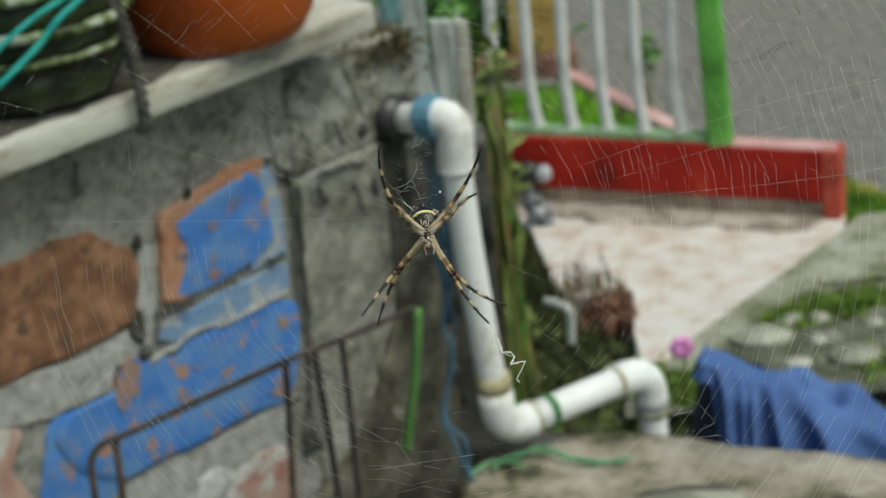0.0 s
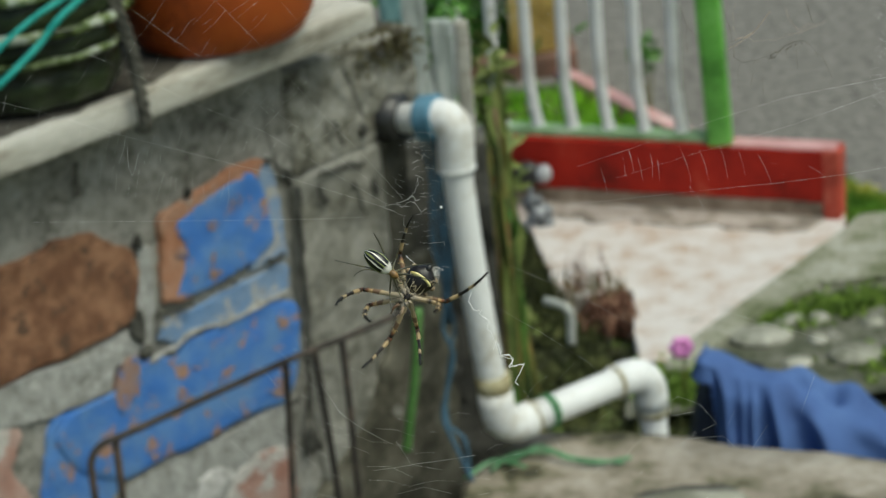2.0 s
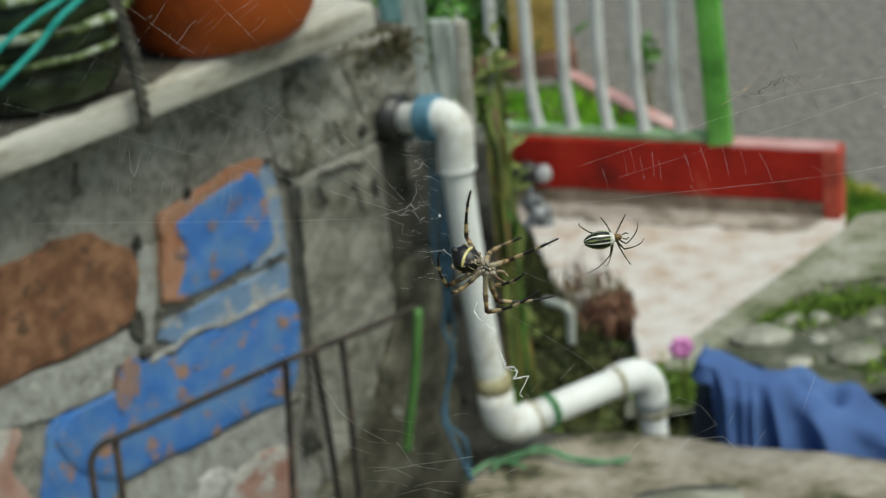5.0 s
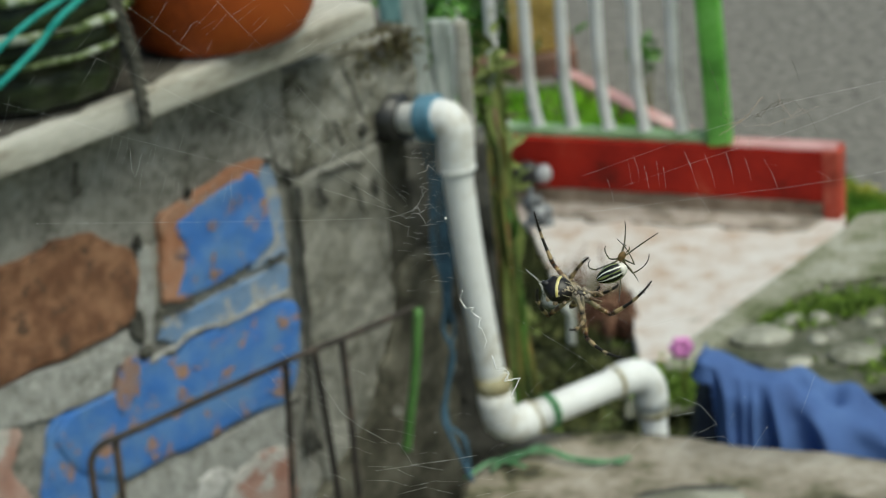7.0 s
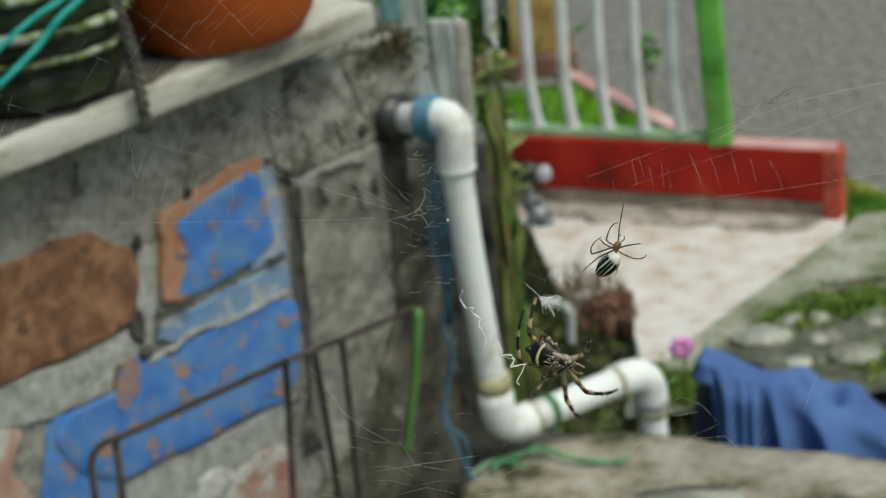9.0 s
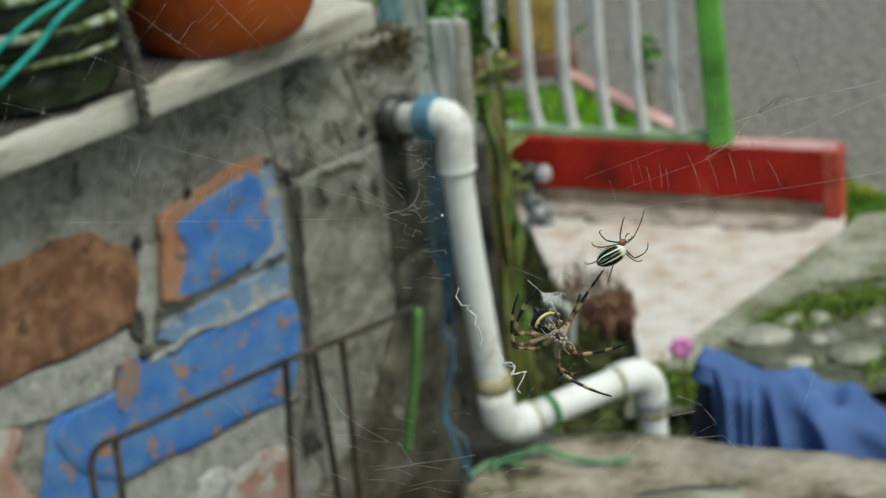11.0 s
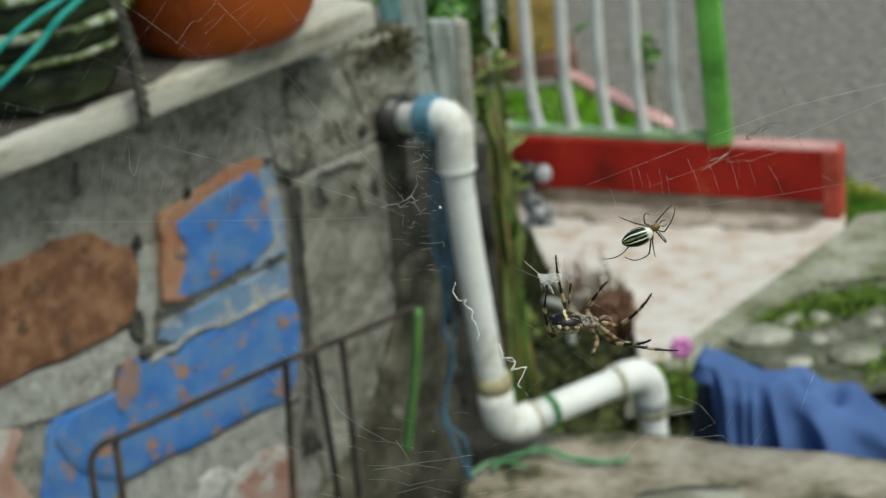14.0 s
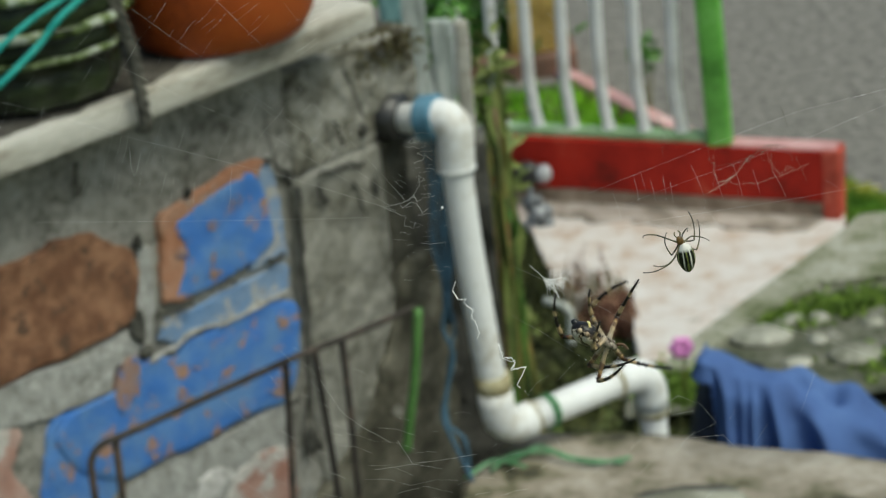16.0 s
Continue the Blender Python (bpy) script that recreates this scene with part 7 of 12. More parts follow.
    walk(big["r4"][0], [(0, pose(0.00055, 0.00110, 0.00033, -89.2, -19.8, 36.4)), (0.4, pose(0.00055, 0.00110, 0.00033, -88.6, -16.1, 31.1)), (0.5, pose(0.00055, 0.00110, 0.00033, -97.6, 9.5, 87.0)), (0.6, pose(0.00055, 0.00110, 0.00033, -94.3, 36.5, 78.8)), (0.7, pose(0.00055, 0.00110, 0.00033, -93.8, 43.0, 60.0)), (0.8, pose(0.00055, 0.00110, 0.00033, -77.1, 54.9, 48.7)), (0.9, pose(0.00055, 0.00110, 0.00033, -93.8, 43.0, 60.0)), (1, pose(0.00055, 0.00110, 0.00033, -58.5, 49.1, 65.8)), (1.1, pose(0.00055, 0.00110, 0.00033, -93.8, 43.0, 60.0)), (1.2, pose(0.00055, 0.00110, 0.00033, -93.8, 43.0, 60.0)), (1.3, pose(0.00055, 0.00110, 0.00033, -93.8, 43.0, 60.0)), (1.5, pose(0.00055, 0.00110, 0.00033, -102.3, -1.0, 36.8)), (2, pose(0.00055, 0.00110, 0.00033, -130.0, 38.3, 22.9)), (2.5, pose(0.00055, 0.00110, 0.00033, -98.0, 10.3, 41.8)), (3, pose(0.00055, 0.00110, 0.00033, -82.3, 25.8, 37.9)), (3.5, pose(0.00055, 0.00110, 0.00033, -88.4, 51.3, 10.8)), (4, pose(0.00055, 0.00110, 0.00033, -69.3, 41.2, 53.3)), (4.2, pose(0.00055, 0.00110, 0.00033, -78.4, 27.8, 41.4)), (6.3, pose(0.00055, 0.00110, 0.00033, -96.1, 37.8, 53.2)), (6.5, pose(0.00055, 0.00110, 0.00033, -93.7, 23.2, 62.5)), (7, pose(0.00055, 0.00110, 0.00033, -96.4, 22.1, 40.3)), (7.25, pose(0.00055, 0.00110, 0.00033, -50.5, 24.7, 43.5)), (7.5, pose(0.00055, 0.00110, 0.00033, -3.9, 24.3, 47.8)), (8, pose(0.00055, 0.00110, 0.00033, -40.6, -17.1, 71.6)), (8.5, pose(0.00055, 0.00110, 0.00033, -23.4, 28.0, 53.1)), (9, pose(0.00055, 0.00110, 0.00033, 12.4, 26.4, 81.2)), (9.2, pose(0.00055, 0.00110, 0.00033, 4.9, 9.6, 80.4)), (10.25, pose(0.00055, 0.00110, 0.00033, -26.6, 3.7, 111.6)), (11.3, pose(0.00055, 0.00110, 0.00033, -56.9, 14.9, 141.5)), (11.5, pose(0.00055, 0.00110, 0.00033, -57.6, 12.3, 111.2)), (12, pose(0.00055, 0.00110, 0.00033, -50.6, 10.0, 112.7)), (12.5, pose(0.00055, 0.00110, 0.00033, -86.7, 17.7, 101.1)), (13, pose(0.00055, 0.00110, 0.00033, -88.0, 47.0, 82.1)), (13.5, pose(0.00055, 0.00110, 0.00033, -105.0, 40.9, 50.4)), (14, pose(0.00055, 0.00110, 0.00033, -107.7, 1.2, 21.0)), (14.5, pose(0.00055, 0.00110, 0.00033, -72.6, -53.3, -0.7)), (15, pose(0.00055, 0.00110, 0.00033, -87.4, -27.6, 13.8)), (15.25, pose(0.00055, 0.00110, 0.00033, -128.2, -25.2, 44.3)), (15.5, pose(0.00055, 0.00110, 0.00033, -161.1, -6.8, 65.5)), (16, pose(0.00055, 0.00110, 0.00033, -101.4, -31.4, 35.5))])
    walk(big["r4"][1], [(0, pose(0.01040, 0.00000, 0.00000, 0.0, 0.0, -30.3)), (0.4, pose(0.01040, 0.00000, 0.00000, -0.0, -0.0, -32.7)), (0.45, pose(0.01040, 0.00000, 0.00000, 0.0, -0.0, -84.8)), (0.5, pose(0.01040, 0.00000, 0.00000, 0.0, -0.0, -136.9)), (0.6, pose(0.01040, 0.00000, 0.00000, -0.0, -0.0, -129.8)), (0.7, pose(0.01040, 0.00000, 0.00000, 0.0, -0.0, -85.7)), (0.8, pose(0.01040, 0.00000, 0.00000, -0.0, 0.0, -126.0)), (0.9, pose(0.01040, 0.00000, 0.00000, 0.0, -0.0, -85.7)), (1, pose(0.01040, 0.00000, 0.00000, 0.0, -0.0, -138.3)), (1.1, pose(0.01040, 0.00000, 0.00000, -0.0, 0.0, -85.7)), (1.2, pose(0.01040, 0.00000, 0.00000, -0.0, -0.0, -85.7)), (1.3, pose(0.01040, 0.00000, 0.00000, 0.0, -0.0, -85.7)), (1.5, pose(0.01040, 0.00000, 0.00000, -0.0, 0.0, -68.4)), (2, pose(0.01040, 0.00000, 0.00000, 0.0, -0.0, -84.3)), (2.5, pose(0.01040, 0.00000, 0.00000, 0.0, -0.0, -58.6)), (3, pose(0.01040, 0.00000, 0.00000, 0.0, 0.0, -86.3)), (3.5, pose(0.01040, 0.00000, 0.00000, 0.0, -0.0, -96.0)), (4, pose(0.01040, 0.00000, 0.00000, 0.0, 0.0, -86.6)), (4.2, pose(0.01040, 0.00000, 0.00000, 0.0, 0.0, -88.9)), (6.3, pose(0.01040, 0.00000, 0.00000, -0.0, -0.0, -91.5)), (6.5, pose(0.01040, 0.00000, 0.00000, -0.0, -0.0, -81.4)), (7, pose(0.01040, 0.00000, 0.00000, 0.0, -0.0, -64.1)), (7.5, pose(0.01040, 0.00000, 0.00000, 0.0, -0.0, -111.3)), (8, pose(0.01040, 0.00000, 0.00000, -0.0, -0.0, -70.0)), (8.5, pose(0.01040, 0.00000, 0.00000, -0.0, 0.0, -56.6)), (9, pose(0.01040, 0.00000, 0.00000, -0.0, -0.0, -71.1)), (9.2, pose(0.01040, 0.00000, 0.00000, 0.0, 0.0, -87.3)), (11.3, pose(0.01040, 0.00000, 0.00000, -0.0, -0.0, -125.3)), (11.5, pose(0.01040, 0.00000, 0.00000, -0.0, -0.0, -121.9)), (12, pose(0.01040, 0.00000, 0.00000, 0.0, 0.0, -105.0)), (12.5, pose(0.01040, 0.00000, 0.00000, 0.0, -0.0, -100.6)), (13, pose(0.01040, 0.00000, 0.00000, -0.0, -0.0, -110.0)), (13.5, pose(0.01040, 0.00000, 0.00000, -0.0, -0.0, -140.5)), (14, pose(0.01040, 0.00000, 0.00000, -0.0, -0.0, -97.9)), (14.5, pose(0.01040, 0.00000, 0.00000, -0.0, -0.0, -88.1)), (15, pose(0.01040, 0.00000, 0.00000, -0.0, -0.0, -136.4)), (15.5, pose(0.01040, 0.00000, 0.00000, -0.0, -0.0, -114.3)), (16, pose(0.01040, 0.00000, 0.00000, -0.0, -0.0, -109.4))])
    walk(big["l1"][0], [(0, pose(-0.00058, -0.00107, 0.00033, -159.9, 42.4, -158.4)), (0.4, pose(-0.00058, -0.00107, 0.00033, -152.5, 35.8, -163.3)), (0.5, pose(-0.00058, -0.00107, 0.00033, -99.4, 43.0, -122.0)), (0.6, pose(-0.00058, -0.00107, 0.00033, -106.3, 85.7, -95.5)), (0.7, pose(-0.00058, -0.00107, 0.00033, 107.4, 63.6, 119.4)), (0.8, pose(-0.00058, -0.00107, 0.00033, -93.1, 81.0, -105.4)), (0.9, pose(-0.00058, -0.00107, 0.00033, -108.3, 52.3, -98.8)), (1, pose(-0.00058, -0.00107, 0.00033, 73.9, 73.5, 69.6)), (1.1, pose(-0.00058, -0.00107, 0.00033, -90.5, 51.2, -86.3)), (1.2, pose(-0.00058, -0.00107, 0.00033, -107.8, 52.6, -116.6)), (1.3, pose(-0.00058, -0.00107, 0.00033, 144.6, 50.6, 122.8)), (1.5, pose(-0.00058, -0.00107, 0.00033, 122.6, 84.4, 98.1)), (2, pose(-0.00058, -0.00107, 0.00033, -107.2, 33.8, -132.1)), (2.5, pose(-0.00058, -0.00107, 0.00033, -121.6, 65.2, -140.5)), (3, pose(-0.00058, -0.00107, 0.00033, -105.7, 58.4, -87.7)), (3.5, pose(-0.00058, -0.00107, 0.00033, -77.6, 49.3, -120.2)), (4, pose(-0.00058, -0.00107, 0.00033, -89.9, 57.3, -125.7)), (4.2, pose(-0.00058, -0.00107, 0.00033, -124.3, 66.7, -96.3)), (6.3, pose(-0.00058, -0.00107, 0.00033, -153.6, 40.0, -118.1)), (6.5, pose(-0.00058, -0.00107, 0.00033, -95.5, 51.4, -63.9)), (7, pose(-0.00058, -0.00107, 0.00033, -107.2, 39.7, -83.3)), (7.5, pose(-0.00058, -0.00107, 0.00033, 167.5, 73.0, 176.9)), (7.75, pose(-0.00058, -0.00107, 0.00033, -58.0, 63.7, -37.9)), (8, pose(-0.00058, -0.00107, 0.00033, -54.3, 23.8, -21.5)), (8.25, pose(-0.00058, -0.00107, 0.00033, -26.9, 65.4, -22.7)), (8.5, pose(-0.00058, -0.00107, 0.00033, 125.0, 67.9, 105.0)), (8.75, pose(-0.00058, -0.00107, 0.00033, -160.8, 61.2, -168.9)), (9, pose(-0.00058, -0.00107, 0.00033, -144.4, 32.6, -139.0)), (9.2, pose(-0.00058, -0.00107, 0.00033, -154.0, 41.5, -130.6)), (11.3, pose(-0.00058, -0.00107, 0.00033, -160.8, 69.2, -135.6)), (11.5, pose(-0.00058, -0.00107, 0.00033, -127.3, 50.1, -106.3)), (12, pose(-0.00058, -0.00107, 0.00033, -119.8, 51.7, -94.4)), (12.5, pose(-0.00058, -0.00107, 0.00033, -65.8, 62.7, -73.0)), (13, pose(-0.00058, -0.00107, 0.00033, -101.3, 59.9, -109.3)), (13.5, pose(-0.00058, -0.00107, 0.00033, -76.8, 40.1, -97.2)), (14, pose(-0.00058, -0.00107, 0.00033, -37.2, 35.8, -58.4)), (14.5, pose(-0.00058, -0.00107, 0.00033, -17.7, 60.5, -70.9)), (15, pose(-0.00058, -0.00107, 0.00033, -4.8, 41.5, -20.0)), (15.5, pose(-0.00058, -0.00107, 0.00033, -10.9, 48.4, -42.3)), (16, pose(-0.00058, -0.00107, 0.00033, 27.6, 41.2, 9.6))])
    walk(big["l1"][1], [(0, pose(0.01040, 0.00000, 0.00000, 0.0, 0.0, -31.4)), (0.4, pose(0.01040, 0.00000, 0.00000, 0.0, 0.0, -38.2)), (0.5, pose(0.01040, 0.00000, 0.00000, -0.0, 0.0, -79.5)), (0.6, pose(0.01040, 0.00000, 0.00000, 0.0, -0.0, -138.2)), (0.7, pose(0.01040, 0.00000, 0.00000, 0.0, -0.0, -103.1)), (0.8, pose(0.01040, 0.00000, 0.00000, -0.0, 0.0, -149.6)), (0.9, pose(0.01040, 0.00000, 0.00000, -0.0, -0.0, -117.8)), (1, pose(0.01040, 0.00000, 0.00000, -0.0, -0.0, -151.8)), (1.1, pose(0.01040, 0.00000, 0.00000, 0.0, -0.0, -106.5)), (1.2, pose(0.01040, 0.00000, 0.00000, 0.0, 0.0, -91.6)), (1.3, pose(0.01040, 0.00000, 0.00000, 0.0, -0.0, -120.3)), (1.5, pose(0.01040, 0.00000, 0.00000, -0.0, -0.0, -106.2)), (2, pose(0.01040, 0.00000, 0.00000, -0.0, 0.0, -124.2)), (2.5, pose(0.01040, 0.00000, 0.00000, -0.0, 0.0, -125.6)), (3, pose(0.01040, 0.00000, 0.00000, 0.0, -0.0, -89.7)), (3.5, pose(0.01040, 0.00000, 0.00000, -0.0, -0.0, -122.4)), (4, pose(0.01040, 0.00000, 0.00000, 0.0, -0.0, -120.9)), (4.2, pose(0.01040, 0.00000, 0.00000, 0.0, 0.0, -77.1)), (6.3, pose(0.01040, 0.00000, 0.00000, 0.0, 0.0, -87.6)), (6.5, pose(0.01040, 0.00000, 0.00000, 0.0, 0.0, -143.1)), (7, pose(0.01040, 0.00000, 0.00000, 0.0, -0.0, -98.8)), (7.5, pose(0.01040, 0.00000, 0.00000, 0.0, 0.0, -71.3)), (8, pose(0.01040, 0.00000, 0.00000, 0.0, -0.0, -98.0)), (8.5, pose(0.01040, 0.00000, 0.00000, -0.0, -0.0, -154.5)), (9, pose(0.01040, 0.00000, 0.00000, 0.0, 0.0, -111.0)), (9.2, pose(0.01040, 0.00000, 0.00000, 0.0, -0.0, -66.3)), (11.3, pose(0.01040, 0.00000, 0.00000, 0.0, -0.0, -84.4)), (11.5, pose(0.01040, 0.00000, 0.00000, -0.0, 0.0, -61.9)), (12, pose(0.01040, 0.00000, 0.00000, 0.0, 0.0, -36.6)), (12.5, pose(0.01040, 0.00000, 0.00000, -0.0, 0.0, -72.4)), (13, pose(0.01040, 0.00000, 0.00000, -0.0, -0.0, -47.6)), (13.5, pose(0.01040, 0.00000, 0.00000, -0.0, -0.0, -66.2)), (14, pose(0.01040, 0.00000, 0.00000, -0.0, 0.0, -42.9)), (14.5, pose(0.01040, 0.00000, 0.00000, 0.0, -0.0, -49.8)), (15, pose(0.01040, 0.00000, 0.00000, -0.0, -0.0, -62.5)), (15.5, pose(0.01040, 0.00000, 0.00000, -0.0, 0.0, -91.0)), (16, pose(0.01040, 0.00000, 0.00000, -0.0, 0.0, -150.4))])
    walk(big["l2"][0], [(0, pose(-0.00093, -0.00067, 0.00033, -123.6, 31.4, -150.9)), (0.4, pose(-0.00093, -0.00067, 0.00033, -123.7, 23.4, -155.7)), (0.5, pose(-0.00093, -0.00067, 0.00033, -102.4, 43.0, -148.0)), (0.6, pose(-0.00093, -0.00067, 0.00033, -102.4, 43.0, -148.0)), (0.7, pose(-0.00093, -0.00067, 0.00033, -170.9, 46.3, 142.8)), (0.8, pose(-0.00093, -0.00067, 0.00033, -114.6, 64.0, -165.9)), (0.9, pose(-0.00093, -0.00067, 0.00033, -97.5, 57.0, -161.1)), (1, pose(-0.00093, -0.00067, 0.00033, -142.4, 56.7, -153.4)), (1.1, pose(-0.00093, -0.00067, 0.00033, -73.2, 60.4, -131.7)), (1.2, pose(-0.00093, -0.00067, 0.00033, -125.0, 55.2, -171.9)), (1.3, pose(-0.00093, -0.00067, 0.00033, 178.9, 22.5, 117.3)), (1.5, pose(-0.00093, -0.00067, 0.00033, -173.6, 63.5, 159.6)), (2, pose(-0.00093, -0.00067, 0.00033, -107.1, 18.3, -153.0)), (2.5, pose(-0.00093, -0.00067, 0.00033, -112.3, 50.0, -165.8)), (3, pose(-0.00093, -0.00067, 0.00033, -168.0, 48.2, 166.8)), (3.5, pose(-0.00093, -0.00067, 0.00033, -86.4, 62.4, -132.8)), (4, pose(-0.00093, -0.00067, 0.00033, -102.4, 43.0, -148.0)), (4.2, pose(-0.00093, -0.00067, 0.00033, -154.9, 31.2, -137.5)), (6.3, pose(-0.00093, -0.00067, 0.00033, -101.6, 66.7, -108.6)), (6.5, pose(-0.00093, -0.00067, 0.00033, -109.8, 18.5, -82.6)), (6.75, pose(-0.00093, -0.00067, 0.00033, -102.1, 29.8, -113.6)), (7, pose(-0.00093, -0.00067, 0.00033, -102.4, 43.0, -148.0)), (7.25, pose(-0.00093, -0.00067, 0.00033, -155.8, 36.2, -170.6)), (7.5, pose(-0.00093, -0.00067, 0.00033, 161.9, 18.7, -178.1)), (7.75, pose(-0.00093, -0.00067, 0.00033, 166.6, 53.7, -152.6)), (8, pose(-0.00093, -0.00067, 0.00033, -119.3, 72.4, -61.4)), (8.25, pose(-0.00093, -0.00067, 0.00033, 148.5, 67.4, -173.5)), (8.5, pose(-0.00093, -0.00067, 0.00033, 139.0, 38.9, 155.3)), (8.75, pose(-0.00093, -0.00067, 0.00033, -167.1, 38.7, -179.9)), (9, pose(-0.00093, -0.00067, 0.00033, -121.4, 23.8, -165.5)), (9.2, pose(-0.00093, -0.00067, 0.00033, -140.8, 18.1, 169.1)), (10.25, pose(-0.00093, -0.00067, 0.00033, -148.1, 47.5, -169.7)), (11.3, pose(-0.00093, -0.00067, 0.00033, -124.5, 75.9, -123.0)), (11.5, pose(-0.00093, -0.00067, 0.00033, -167.9, 65.1, 177.7)), (12, pose(-0.00093, -0.00067, 0.00033, -102.4, 43.0, -148.0)), (12.5, pose(-0.00093, -0.00067, 0.00033, -170.7, 80.5, 135.7)), (13, pose(-0.00093, -0.00067, 0.00033, -57.8, 79.7, -125.2)), (13.5, pose(-0.00093, -0.00067, 0.00033, 20.2, 66.4, -36.3)), (14, pose(-0.00093, -0.00067, 0.00033, -12.4, 40.9, -50.1)), (14.5, pose(-0.00093, -0.00067, 0.00033, 3.4, 41.6, -31.4)), (15, pose(-0.00093, -0.00067, 0.00033, 3.2, 44.1, -16.1)), (15.5, pose(-0.00093, -0.00067, 0.00033, 46.6, 20.5, -34.0)), (16, pose(-0.00093, -0.00067, 0.00033, 35.8, 62.9, -30.6))])
    walk(big["l2"][1], [(0, pose(0.01040, 0.00000, 0.00000, 0.0, -0.0, -38.1)), (0.4, pose(0.01040, 0.00000, 0.00000, -0.0, 0.0, -37.1)), (0.5, pose(0.01040, 0.00000, 0.00000, 0.0, -0.0, -84.9)), (0.6, pose(0.01040, 0.00000, 0.00000, 0.0, -0.0, -84.9)), (0.7, pose(0.01040, 0.00000, 0.00000, 0.0, 0.0, -117.5)), (0.8, pose(0.01040, 0.00000, 0.00000, -0.0, 0.0, -134.5)), (0.9, pose(0.01040, 0.00000, 0.00000, -0.0, -0.0, -119.6)), (1, pose(0.01040, 0.00000, 0.00000, -0.0, 0.0, -107.1)), (1.1, pose(0.01040, 0.00000, 0.00000, -0.0, -0.0, -137.0)), (1.2, pose(0.01040, 0.00000, 0.00000, -0.0, -0.0, -118.5)), (1.3, pose(0.01040, 0.00000, 0.00000, -0.0, -0.0, -131.8)), (1.5, pose(0.01040, 0.00000, 0.00000, -0.0, -0.0, -109.9)), (2, pose(0.01040, 0.00000, 0.00000, -0.0, 0.0, -87.0)), (2.5, pose(0.01040, 0.00000, 0.00000, 0.0, 0.0, -114.3)), (3, pose(0.01040, 0.00000, 0.00000, 0.0, -0.0, -114.4)), (3.5, pose(0.01040, 0.00000, 0.00000, -0.0, 0.0, -130.1)), (4, pose(0.01040, 0.00000, 0.00000, 0.0, -0.0, -84.9)), (4.2, pose(0.01040, 0.00000, 0.00000, 0.0, -0.0, -89.6)), (6.3, pose(0.01040, 0.00000, 0.00000, 0.0, -0.0, -144.6)), (6.5, pose(0.01040, 0.00000, 0.00000, 0.0, -0.0, -78.3)), (7, pose(0.01040, 0.00000, 0.00000, -0.0, 0.0, -84.9)), (7.5, pose(0.01040, 0.00000, 0.00000, -0.0, -0.0, -114.5)), (8, pose(0.01040, 0.00000, 0.00000, -0.0, -0.0, -98.3)), (8.5, pose(0.01040, 0.00000, 0.00000, -0.0, -0.0, -118.1)), (9, pose(0.01040, 0.00000, 0.00000, 0.0, 0.0, -112.5)), (9.2, pose(0.01040, 0.00000, 0.00000, -0.0, 0.0, -115.9)), (11.3, pose(0.01040, 0.00000, 0.00000, 0.0, 0.0, -130.6)), (11.5, pose(0.01040, 0.00000, 0.00000, -0.0, -0.0, -89.3)), (12, pose(0.01040, 0.00000, 0.00000, 0.0, 0.0, -84.9)), (12.5, pose(0.01040, 0.00000, 0.00000, 0.0, 0.0, -125.7)), (13, pose(0.01040, 0.00000, 0.00000, 0.0, 0.0, -104.4)), (13.5, pose(0.01040, 0.00000, 0.00000, 0.0, -0.0, -119.5)), (14, pose(0.01040, 0.00000, 0.00000, -0.0, 0.0, -106.1)), (14.5, pose(0.01040, 0.00000, 0.00000, 0.0, -0.0, -42.6)), (15, pose(0.01040, 0.00000, 0.00000, -0.0, 0.0, -56.9)), (15.5, pose(0.01040, 0.00000, 0.00000, -0.0, -0.0, -93.7)), (16, pose(0.01040, 0.00000, 0.00000, -0.0, 0.0, -131.8))])
